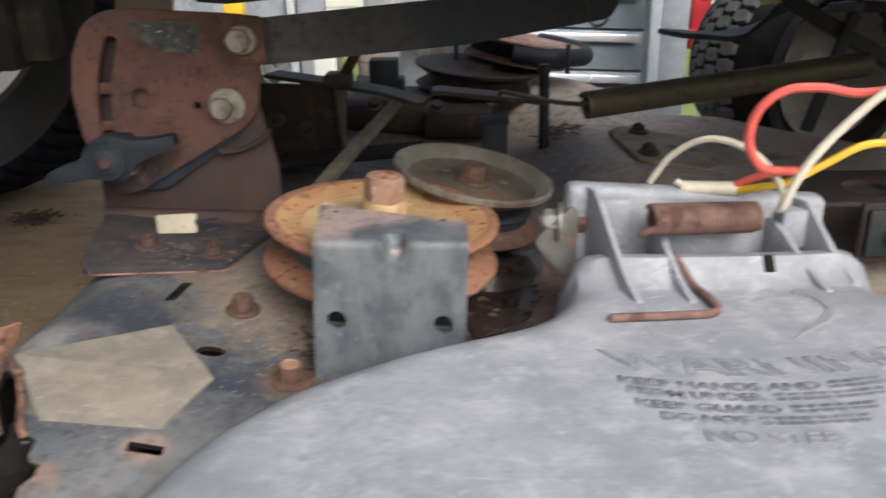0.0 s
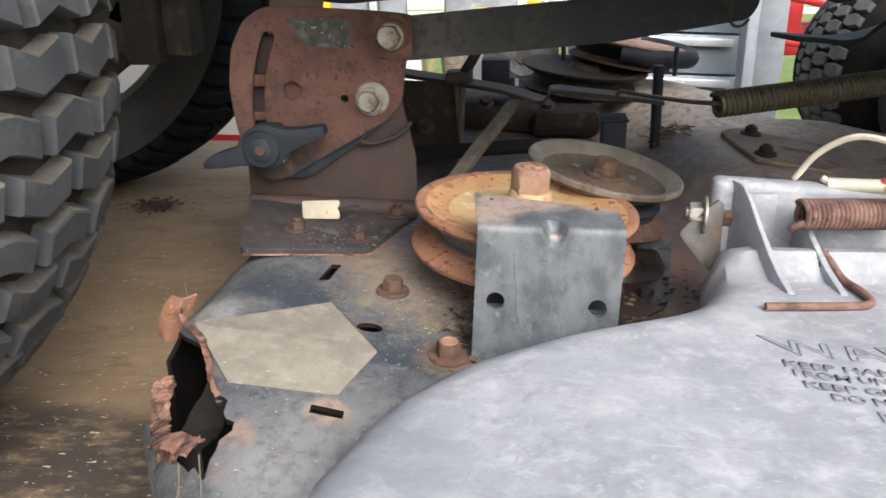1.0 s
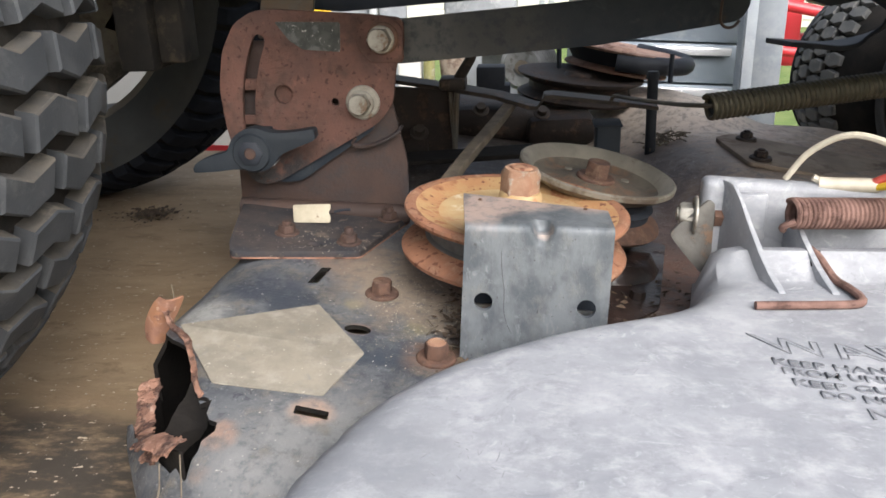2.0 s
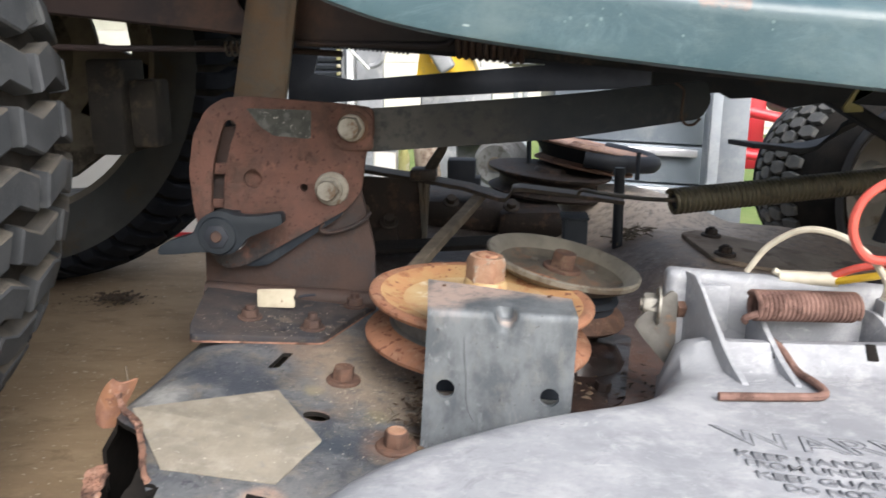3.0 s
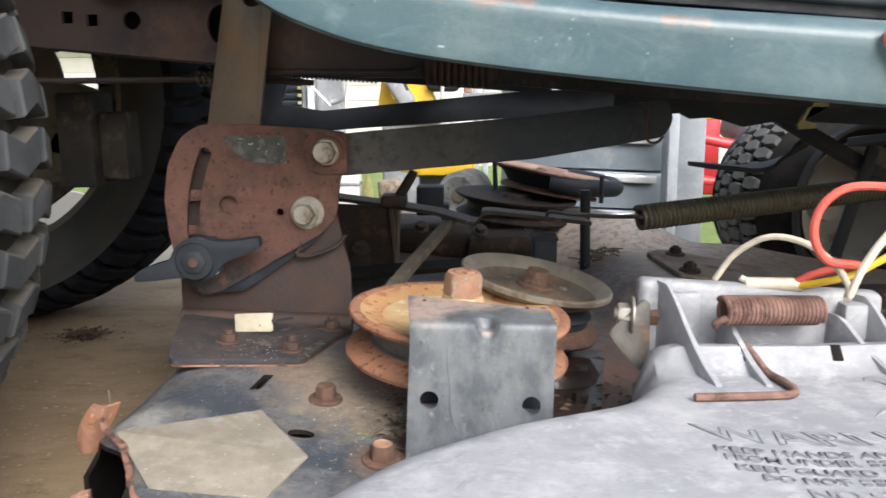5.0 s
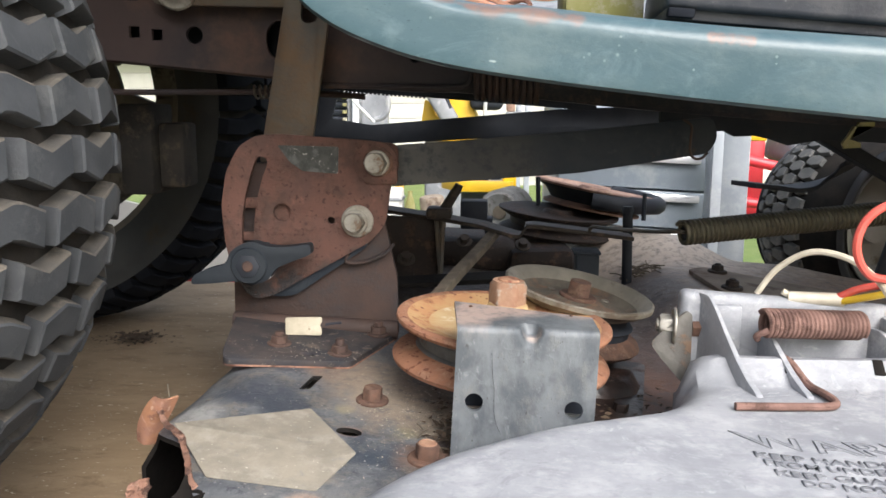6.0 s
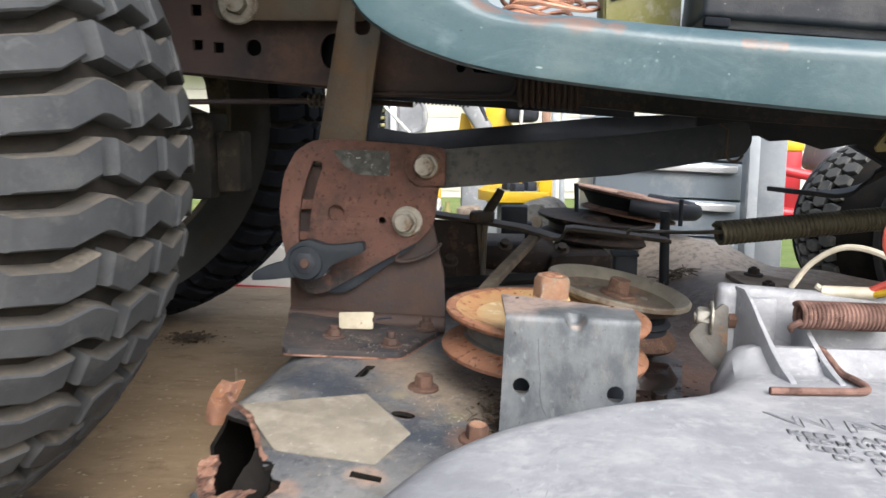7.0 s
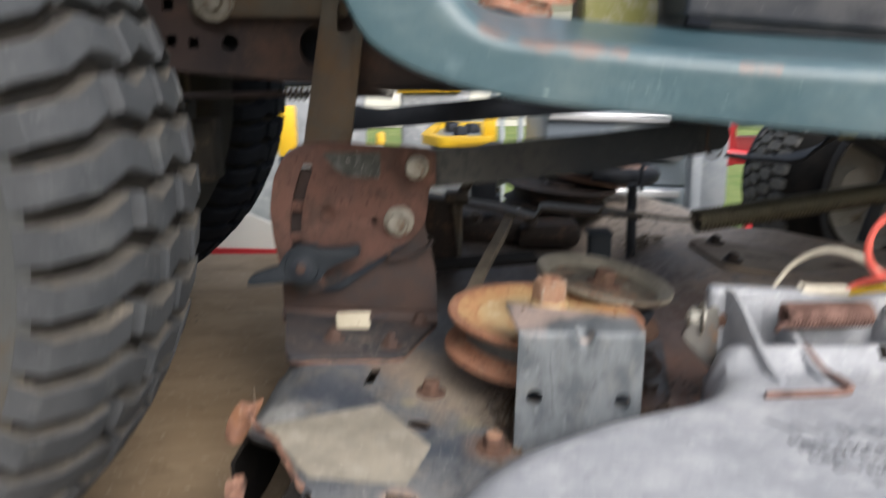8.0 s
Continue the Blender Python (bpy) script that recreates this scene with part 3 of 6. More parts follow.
def shell(poly, height, step, radius, drop, skirt, thick=0.003, under=0):
    """A pressed or moulded shell: a top of the given height(x, y) that rolls over at its outline and falls to a skirt."""
    xs, ys = [p[0] for p in poly], [p[1] for p in poly]
    bm = bmesh.new()
    nx, ny = int((max(xs) - min(xs)) / step) + 2, int((max(ys) - min(ys)) / step) + 2
    grid = {}
    for i in range(nx):
        for j in range(ny):
            x, y = min(xs) + i * step, min(ys) + j * step
            if inside((x, y), poly):
                grid[i, j] = (x, y)
    verts = {}
    for (i, j), (x, y) in grid.items():
        d = edge_distance((x, y), poly)
        k = max(0.0, 1 - d / radius)
        z = height(x, y) - drop * (1 - math.sqrt(max(0.0, 1 - min(k, 0.999) ** 2)))
        verts[i, j] = bm.verts.new((x, y, z))
    for (i, j) in grid:
        q = [(i, j), (i + 1, j), (i + 1, j + 1), (i, j + 1)]
        if all(k in verts for k in q):
            bm.faces.new([verts[k] for k in q])
    bmesh.ops.delete(bm, geom=[v for v in bm.verts if not v.link_faces], context="VERTS")
    rim = [e for e in bm.edges if len(e.link_faces) == 1]
    # draw the stepped rim onto the true outline
    for v in {v for e in rim for v in e.verts}:
        best, spot = 9.0, None
        for i in range(len(poly)):
            a, b = Vector(poly[i - 1][:2]), Vector(poly[i][:2])
            t = max(0.0, min(1.0, (v.co.xy - a).dot(b - a) / max((b - a).length_squared, 1e-12)))
            q = a.lerp(b, t)
            if (q - v.co.xy).length < best:
                best, spot = (q - v.co.xy).length, q
        v.co.x, v.co.y = spot
        v.co.z = height(*spot) - drop
    low = bmesh.ops.extrude_edge_only(bm, edges=rim)["geom"]
    for v in low:
        if isinstance(v, bmesh.types.BMVert):
            v.co.z = skirt
    bmesh.ops.recalc_face_normals(bm, faces=bm.faces)
    if sum(f.normal.z for f in bm.faces if f.normal.z ** 2 > 0.5) < 0:
        bmesh.ops.reverse_faces(bm, faces=bm.faces)
    return thicken(bm, thick, under)


def thicken(bm, thick, under=0):
    """Gives a sheet its thickness on the inner side."""
    bm.normal_update()
    top = list(bm.faces)
    rim = [e for e in bm.edges if len(e.link_faces) == 1]
    twin = {v: bm.verts.new(v.co - v.normal * thick) for v in list(bm.verts)}
    for f in top:
        bm.faces.new([twin[v] for v in reversed(f.verts)]).material_index = under
    for e in rim:
        a, b = e.verts
        f = e.link_faces[0]
        loop = [l for l in f.loops if l.edge == e][0]
        a, b = loop.vert, loop.link_loop_next.vert
        bm.faces.new((b, a, twin[a], twin[b]))
    return bm


def cut(bm, cutters):
    """Takes the cutters out of a body."""
    def temp(b):
        me = bpy.data.meshes.new("tmp")
        b.to_mesh(me)
        b.free()
        return new("tmp", me)
    body, tool = temp(bm), temp(join(*cutters))
    mod = body.modifiers.new("cut", "BOOLEAN")
    mod.operation, mod.object, mod.solver = "DIFFERENCE", tool, "EXACT"
    bpy.context.view_layer.update()
    me = bpy.data.meshes.new_from_object(body.evaluated_get(bpy.context.evaluated_depsgraph_get()))
    out = bmesh.new()
    out.from_mesh(me)
    for o in (body, tool):
        d = o.data
        bpy.data.objects.remove(o)
        bpy.data.meshes.remove(d)
    bpy.data.meshes.remove(me)
    return out


def crumpled(bm, amount, scale):
    for v in bm.verts:
        v.co += noise.noise_vector(v.co * scale) * amount
    return bm


# ---- the setting ----
FLOOR = 0.04
alone("ground", box(-60, 60, -60, 60, -0.62, -0.5, 0), M_GRASS, "short green grass field under an overcast sky", "grass", "structure")
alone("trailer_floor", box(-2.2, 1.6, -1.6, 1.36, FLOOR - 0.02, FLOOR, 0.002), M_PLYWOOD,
      "worn brown plywood trailer floor with dirt stains and painted shade", "floor", "structure")

beams = [box(-2.2, 1.6, y, y + 0.06, -0.06, FLOOR - 0.021, 0.004) for y in (-1.58, -0.6, 0.3, 1.29)] + [box(x, x + 0.06, y, y + 0.06, -0.5, -0.059, 0.004) for x in (-1.9, 1.3) for y in (-1.58, 1.29)]
alone("trailer_frame", join(*beams), M_DARK, "dark steel beams and stands under the plywood", "trailer", "structure")

# ---- the riding mower ----
mower = thing("riding_mower", (0, 0.8, FLOOR), "old teal riding mower with rusty frame, partly stripped", "lawn mower")


def tyre_mesh(radius, width, rim_r, lug=0.012, crown=0.03):
    """A tyre's carcass about z."""
    half = width / 2
    prof = [(rim_r, -half * 0.72), (rim_r + 0.008, -half * 0.80), (rim_r + (radius - rim_r) * 0.35, -half * 1.0)]
    prof += [(rim_r + (radius - rim_r) * k, -half * w) for k, w in ((0.39, 1.0), (0.43, 1.014), (0.50, 1.014), (0.54, 1.0), (0.62, 1.0))]
    prof += [(radius - lug - crown * abs(u) ** 2.6, u * half * 0.96) for u in np.linspace(-1, 1, 15)]
    prof += [(r, -z) for r, z in prof[7::-1]]
    bm = lathe(prof, 96)
    for f in bm.faces:
        c = f.calc_center_median()
        r = math.hypot(c.x, c.y)
        f.material_index = 1 if abs(c.z) < half * 0.955 and r > radius - lug - crown * 1.02 else 2 if r < rim_r + (radius - rim_r) * 0.40 else 0
    return bm


ZIGZAG = [(0.0, 0.0), (0.14, 0.02), (0.235, 0.27), (0.265, 0.25), (0.37, 0.02), (0.49, 0.27), (0.61, 0.02), (0.735, 0.27), (0.85, 0.02), (1.0, 0.0)]
LINE_A = [(0.0, 0.232), (0.268, 0.474), (0.510, 0.718), (0.754, 1.0)]
LINE_B = [(0.0, 0.350), (0.388, 0.592), (0.630, 0.834), (0.870, 1.0)]


def tread_mesh(radius, width, count, turn, lug=0.012, crown=0.03, bar=0.73):
    """Lines of zigzag lugs round a tyre, split at alternate places, set upright by turn; dust lies on the ledges that face up."""
    half = width / 2
    step = 2 * math.pi / count
    bm = bmesh.new()
    rng = random.Random(5)

    def spot(v, s, lift):
        w = 1 - 2 * v
        r = radius - lug - crown * abs(w) ** 2.6 + lift
        return (r * math.cos(s * step), r * math.sin(s * step), w * half * (1.0 if abs(w) > 0.93 else 0.98))

    def zig(v):
        return float(np.interp(v, [k for k, _ in ZIGZAG], [z for _, z in ZIGZAG]))

    for i in range(count):
        for v0, v1 in (LINE_A if i % 2 else LINE_B):
            vs = [v0] + [k for k, _ in ZIGZAG if v0 + 0.03 < k < v1 - 0.03] + [v1]
            wear = rng.uniform(0.88, 1.0)
            loops = []
            for lift, pad, cutback in ((-0.005, 0.0, 0.0), (lug * wear * 0.9, 0.045, 0.006), (lug * wear, 0.085, 0.012)):
                mid = (v0 + v1) / 2
                lo, hi = [], []
                for v in vs:
                    vv = v + (cutback if v == v0 else -cutback if v == v1 else 0.0)
                    z = zig(v)
                    lo.append(bm.verts.new(spot(vv, i + z + pad, lift)))
                    hi.append(bm.verts.new(spot(vv, i + z + bar - pad, lift)))
                loops.append(lo + hi[::-1])
            n = len(loops[0])
            for p, q in zip(loops, loops[1:]):
                for k in range(n):
                    bm.faces.new((p[k], p[(k + 1) % n], q[(k + 1) % n], q[k]))
            top, m = loops[-1], len(vs)
            for k in range(m - 1):
                bm.faces.new((top[k], top[k + 1], top[n - 2 - k], top[n - 1 - k]))
    bmesh.ops.recalc_face_normals(bm, faces=bm.faces)
    moved(bm, turn)
    for k, f in enumerate(bm.faces):
        f.normal_update()
        f.material_index = 1 if f.normal.z > 0.45 and f.calc_center_median().z > 0.1 else 0
    return bm


def rear_wheel(x, y, z, inner_face, r=0.28, rim=0.155):
    turn = pose(x, y, z, 90, 0, 0)
    w = part("rear_wheel", moved(tyre_mesh(r, 0.215, rim), turn), [M_SIDEWALL, M_GROOVE, M_SIDEWALL if inner_face else M_PALEWALL], mower, "large dusty black rear tyre")
    # the far tread gets the shade-darkened rubber
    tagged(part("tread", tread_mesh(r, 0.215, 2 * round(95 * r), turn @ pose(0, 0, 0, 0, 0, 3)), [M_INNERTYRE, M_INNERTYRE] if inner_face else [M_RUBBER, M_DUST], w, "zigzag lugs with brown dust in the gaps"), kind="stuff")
    if inner_face:
        part("rim", moved(lathe([(rim - 0.003, 0.078), (rim + 0.006, 0.084), (rim + 0.006, 0.076), (rim - 0.001, 0.07), (rim - 0.005, -0.07), (rim + 0.004, -0.08)], 64), turn), M_BACKRIM, w, "dusty steel rim")
        q = rim - 0.092
        part("disc", moved(lathe([(0.0, 0.05), (0.07, 0.05), (0.082, 0.036), (q, 0.030), (q, 0.022), (0.0, 0.030)], 40), turn), M_BACKRIM, w, "brown wheel disc")
        for a in (-6, 8, 22, 36):
            part("inner_flange", moved(box(0.157, rim - 0.002, -0.024, 0.024, 0.012, 0.030, 0.002), turn @ pose(0, 0, 0, 0, 0, a)), M_BACKRIM, w)
        for a in (50, 86, 122, 158, 194, 230, 266, 305, 340):
            reach = 0.172 if a in (266, 305) else rim - 0.002
            part("spoke", moved(box(q - 0.012, reach, -0.050, 0.050, 0.012, 0.030, 0.003), turn @ pose(0, 0, 0, 0, 0, a)), M_BACKRIM, w)
    else:
        part("rim", moved(lathe([(0.0, 0.035), (0.05, 0.035), (0.055, 0.02), (0.10, 0.015), (0.125, 0.05), (0.152, 0.078), (0.160, 0.084), (0.160, 0.076), (0.154, 0.07), (0.150, -0.07), (0.158, -0.08)], 64), turn), M_HUB, w, "dusty steel rim")
    return w


rear_wheel(-0.553, 0.402, 0.32, False)
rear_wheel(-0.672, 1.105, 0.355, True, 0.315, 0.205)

# frame rail: a channel with punched holes
def rail_z(x):
    return 0.3885 - 0.097 * (x + 0.395) + 0.006 * soft_step(-0.15, -0.05, x)


rail_out = [(-0.95, rail_z(-0.95)), (-0.395, rail_z(-0.395)), (-0.18, rail_z(-0.18)), (0.05, rail_z(0.05)), (0.75, rail_z(0.75) + 0.02),
            (0.75, rail_z(0.75) + 0.06), (-0.05, rail_z(-0.05) + 0.060), (-0.13, rail_z(-0.13) + 0.075), (-0.18, rail_z(-0.18) + 0.092), (-0.95, rail_z(-0.95) + 0.092)]


def square(cx, cy, s):
    return [(cx - s, cy - s), (cx + s, cy - s), (cx + s, cy + s), (cx - s, cy + s)]


rail_holes = [square(-0.3735, 0.4135, 0.005), square(-0.3525, 0.411, 0.005), square(-0.3735, 0.446, 0.0052), ring(-0.318, 0.4105, 0.0078), ring(-0.2405, 0.406, 0.0125, 0.017),
              ring(-0.119, 0.3905, 0.0045), rounded([(-0.108, 0.386), (-0.078, 0.3835), (-0.078, 0.392), (-0.108, 0.3945)], 0.003)]
web = plate(rail_out, rail_holes, 0.704, 0.709, "xz", 0.0)
flange = bmesh.new()
prev = None
for x in np.linspace(-0.95, 0.75, 40):
    z = rail_z(x) + 0.02 * soft_step(0.05, 0.75, x)
    row = [flange.verts.new(p) for p in ((x, 0.704, z + 0.004), (x, 0.708, z - 0.002), (x, 0.75, z - 0.002), (x, 0.75, z + 0.003), (x, 0.709, z + 0.003))]
    if prev:
        for k in range(4):
            flange.faces.new((prev[k], prev[k + 1], row[k + 1], row[k]))
    prev = row
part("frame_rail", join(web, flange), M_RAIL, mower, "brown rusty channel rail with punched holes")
# Dark sheet added behind the web so the punched holes look black
part("rail_hole_shade", plate([(x, z + 0.004) for x, z in rail_out], (), 0.744, 0.749, "xz", 0.0), M_DARK, mower, "dark sheet added behind the rail's holes for shade")
# Copy of the rail whose near-black colour stands in for its shade
part("frame_rail", plate([(x, z + 0.01) for x, z in rail_out], (), 0.972, 0.978, "xz", 0.0), M_DARK, mower, "far rail coloured black for deep shade")
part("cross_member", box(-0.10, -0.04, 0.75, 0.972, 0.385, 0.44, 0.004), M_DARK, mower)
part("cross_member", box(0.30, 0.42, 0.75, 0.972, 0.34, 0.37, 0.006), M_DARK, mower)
part("transaxle", join(box(-0.74, -0.52, 0.60, 0.72, 0.25, 0.40, 0.02, 3)), M_DARK, mower, "oily black gear housing")
part("axle", moved(lathe([(0.03, -0.16), (0.045, -0.15), (0.045, 0.13), (0.03, 0.16)], 24), along((-0.60, 0.80, 0.345), (0, 1, 0))), M_SHADOWHUB, mower)
part("axle_bracket", box(-0.440, -0.404, 0.80, 0.86, 0.255, 0.350, 0.004, 2), M_SHADOWHUB, mower, "dusty brown bracket")
part("axle_bracket", box(-0.402, -0.374, 0.81, 0.85, 0.262, 0.330, 0.004, 2), M_SHADOWHUB, mower)

# upper strap with its bolt
part("upper_strap", plate(rounded([(-0.347, 0.434), (-0.20, 0.431), (-0.19, 0.54), (-0.347, 0.54)], 0.012), (), 0.680, 0.686, "xz"), M_STRAP, mower)
part("bolt", hexhead((-0.3230, 0.680, 0.4480), (0, -1, 0), 0.018, 0.009, 0.019, 0.003), M_ZINC, mower)

# upright strap and long lift arms
strap_out = rounded([(-0.251, 0.30), (-0.207, 0.30), (-0.1845, 0.442), (-0.168, 0.53), (-0.206, 0.53), (-0.224, 0.442)], 0.003)
part("hanger_strap", plate(strap_out, [rounded([(-0.2120, 0.4170), (-0.1975, 0.4170), (-0.1955, 0.4450), (-0.2100, 0.4450)], 0.0070)], 0.6655, 0.671, "xz"), M_STRAP, mower, "worn bare steel strap")
arm_out = rounded([(-0.160, 0.286), (-0.158, 0.315), (-0.13, 0.3165), (0.021, 0.329), (0.126, 0.341), (0.131, 0.325), (0.124, 0.312), (0.022, 0.2955), (-0.13, 0.283)], 0.006)
part("lift_arm", plate(arm_out, (), 0.634, 0.6395, "xz"), M_ARM, mower, "dark worn flat steel lift arm")
far_arm = rounded([(-0.285, 0.300), (-0.284, 0.44), (-0.232, 0.44), (-0.244, 0.366), (-0.2535, 0.333), (-0.204, 0.3250), (0.031, 0.3455), (0.25, 0.354), (0.25, 0.324), (0.0, 0.313), (-0.15, 0.304), (-0.25, 0.297)], 0.003)
part("lift_arm", plate(far_arm, (), 0.993, 0.998, "xz"), M_BLACK, mower, "black lift arm on the far side")
part("brake_rod", tube([(-0.75, 0.74, 0.372), (-0.401, 0.74, 0.3605), (-0.268, 0.74, 0.3610), (-0.20, 0.742, 0.3590), (-0.17, 0.742, 0.357)], 0.0028, 8), M_RAIL, mower, "thin rusty rod")
part("rod_clip", coil((-0.276, 0.74, 0.361), (-0.255, 0.74, 0.361), 0.006, 4, 0.0012), M_STRAP, mower)
part("tension_spring", coil((-0.066, 0.70, 0.3700), (-0.008, 0.70, 0.3658), 0.0138, 10, 0.0026, 14, 6), M_BROWN, mower, "dark brown coil spring under the frame")
part("spring_rod", tube(smooth_line([(-0.201, 0.70, 0.366), (-0.127, 0.70, 0.365), (-0.081, 0.70, 0.365), (-0.070, 0.70, 0.369), (-0.067, 0.70, 0.378)], 6), 0.0024, 8), M_RAIL, mower)
teeth = join(*[box(-0.216 + i * 0.0045, -0.2136 + i * 0.0045, 0.86, 0.866, 0.3632 - 0.00034 * i, 0.367 - 0.00034 * i, 0) for i in range(21)],
             plate([(-0.24, 0.3665), (-0.12, 0.3577), (0.06, 0.3440), (0.06, 0.40), (-0.24, 0.40)], (), 0.858, 0.868, "xz", 0))
part("toothed_quadrant", teeth, M_BLACK, mower, "dark toothed rack edge", smooth=False)
part("hook_wire", tube(smooth_line([(0.101, 0.624, 0.339), (0.107, 0.622, 0.334), (0.1065, 0.62, 0.325), (0.1065, 0.62, 0.314), (0.110, 0.62, 0.3090), (0.1155, 0.62, 0.3090), (0.120, 0.62, 0.3135)], 6), 0.0011, 7), M_BROWN, mower, "bent wire hook")

# running board: a pressed panel with a rolled edge that sweeps up at its rear end
stations = [(-0.196, 0.56, -0.15, 0.56), (-0.188, 0.48, -0.128, 0.475), (-0.178, 0.436, -0.108, 0.443), (-0.166, 0.4125, -0.093, 0.4245), (-0.152, 0.4005, -0.08, 0.4156),
            (-0.136, 0.3915, -0.066, 0.4108), (-0.116, 0.3835, -0.05, 0.4083), (-0.094, 0.3765, -0.028, 0.4075), (-0.058, 0.369, 0.004, 0.404), (0.003, 0.3605, 0.045, 0.3995),
            (0.086, 0.351, 0.1, 0.3945), (0.174, 0.342, 0.18, 0.3885), (0.25, 0.335, 0.25, 0.3835), (0.45, 0.318, 0.45, 0.367), (0.75, 0.295, 0.75, 0.344)]
stations = [tuple(v) for v in np.array([[*p, *q] for p, q in zip([s.to_tuple() for s in smooth_line([(a, b, 0) for a, b, c, d in stations], 6)], [s.to_tuple() for s in smooth_line([(c, d, 0) for a, b, c, d in stations], 6)])])[:, [0, 1, 3, 4]]]
bm = bmesh.new()
prev = None
for xb, zb, xt, zt in stations:
    def at(k, y, dz=0.0):
        return (xb + (xt - xb) * k, y, zb + (zt - zb) * k + dz)
    line = [at(0, 0.486, 0.003), at(0, 0.468, -0.0005), at(0, 0.4635, 0.0008), at(0.03, 0.4618), at(0.10, 0.4614), at(0.25, 0.4613), at(0.45, 0.4612), at(0.66, 0.4610), at(0.76, 0.4610), at(0.815, 0.4616), at(0.865, 0.4628), at(0.91, 0.4645), at(0.95, 0.4668), at(0.985, 0.4700), at(1.0, 0.4740, 0.0008), at(1.0, 0.480, 0.0014),
            at(1.0, 0.53, 0.0035), at(1.0, 0.60, 0.015), at(1.0, 0.66, 0.021), at(1.0, 0.79, 0.024), at(1.0, 0.792, 0.01)]
    row = [bm.verts.new(p) for p in line]
    if prev:
        for k in range(len(row) - 1):
            bm.faces.new((prev[k], row[k], row[k + 1], prev[k + 1]))
    prev = row
bmesh.ops.recalc_face_normals(bm, faces=bm.faces)
if sum(f.normal.y for f in bm.faces if abs(f.normal.y) > 0.6) > 0:
    bmesh.ops.reverse_faces(bm, faces=bm.faces)
board = part("running_board", thicken(bm, 0.0022), M_TEAL, mower, "faded teal pressed steel footboard with rolled edge")
# Unseen fender following the board's upward sweep, added to keep skylight off the rear wheels
fender = bmesh.new()
prev = None
for x, z in [(v.x, v.y) for v in smooth_line([(-0.16, 0.56, 0), (-0.19, 0.60, 0), (-0.28, 0.66, 0), (-0.55, 0.69, 0), (-0.85, 0.66, 0), (-1.0, 0.60, 0), (-1.04, 0.45, 0)], 5)]:
    row = [fender.verts.new((x, y, z - dz)) for y, dz in ((0.36, 0.03), (0.37, 0.006), (0.40, 0.0), (1.24, 0.0), (1.27, 0.006), (1.28, 0.05))]
    if prev:
        for k in range(5):
            fender.faces.new((prev[k], prev[k + 1], row[k + 1], row[k]))
    prev = row
bmesh.ops.recalc_face_normals(fender, faces=fender.faces)
part("rear_fender", thicken(fender, 0.003), M_TEAL, mower, "unseen teal rear fender, added to block skylight")
# ---- the cutting deck ----
deck = thing("mower_deck", (0.1, 0.75, FLOOR), "worn dark cutting deck with rust, torn corner and pulleys", "mower deck")


def deck_z(x, y):
    r = math.hypot((x - 0.36) / 0.31, (y - 0.88) / 0.28)
    return 0.1445 - 0.105 * (max(x, -0.28) + 0.15) + 0.045 * (min(y, 0.62) - 0.45) + 0.042 * soft_step(1.02, 0.62, r) + 0.055 * soft_step(1.0, 0.3, math.hypot((x - 0.15) / 0.14, (y - 1.12) / 0.17))


deck_out = rounded([(-0.262, 0.62), (-0.266, 0.50), (-0.276, 0.44), (-0.260, 0.378), (-0.219, 0.310), (-0.15, 0.265), (-0.05, 0.27), (0.06, 0.40), (0.12, 0.52), (0.36, 0.60),
                    (0.66, 0.66), (0.70, 0.80), (0.60, 0.97), (0.38, 1.08), (0.30, 1.25), (0.05, 1.27), (-0.20, 1.14), (-0.27, 0.86)], 0.06, 6)
tear = [(-0.253, 0.435), (-0.246, 0.426), (-0.236, 0.417), (-0.229, 0.411), (-0.223, 0.398), (-0.217, 0.390), (-0.215, 0.381), (-0.210, 0.374), (-0.208, 0.366), (-0.202, 0.357), (-0.197, 0.361), (-0.196, 0.350), (-0.193, 0.345), (-0.188, 0.343), (-0.187, 0.337), (-0.192, 0.331), (-0.192, 0.325), (-0.196, 0.316),
        (-0.206, 0.323), (-0.213, 0.327), (-0.220, 0.337), (-0.229, 0.343), (-0.236, 0.354), (-0.244, 0.361), (-0.250, 0.373), (-0.262, 0.386), (-0.330, 0.390), (-0.330, 0.450), (-0.262, 0.450)]
cutters = [plate(tear, (), 0.088, 0.25, "xy", 0), plate(rounded([(-0.1820, 0.5085), (-0.1750, 0.5105), (-0.1710, 0.5370), (-0.1780, 0.5355)], 0.0005, 2), (), 0.1, 0.25, "xy", 0),
           plate(ring(-0.136, 0.4520, 0.0085, 0.0056, 18, -0.1), (), 0.1, 0.25, "xy", 0),
           plate(rounded([(-0.1525, 0.3640), (-0.1340, 0.3615), (-0.1335, 0.3545), (-0.1520, 0.3565)], 0.0008, 2), (), 0.1, 0.25, "xy", 0)]
# cut faces take the near-black, so slots and tear look unlit
for bm in cutters:
    for f in bm.faces:
        f.material_index = 1
part("deck_shell", cut(shell(deck_out, deck_z, 0.009, 0.055, 0.042, 0.062, 0.003, 1), cutters), [M_DECK, M_UNDER], deck, "worn grey-blue deck shell with rust stains and slots")


def over_deck(bm, lift=0.0):
    for v in bm.verts:
        v.co.z += deck_z(v.co.x, v.co.y) + lift
    return bm


def sheet_on_deck(poly, lift, thick):
    """A thin flat piece that follows the deck's top."""
    return over_deck(plate(poly, (), lift, lift + thick, "xy", 0.0002))


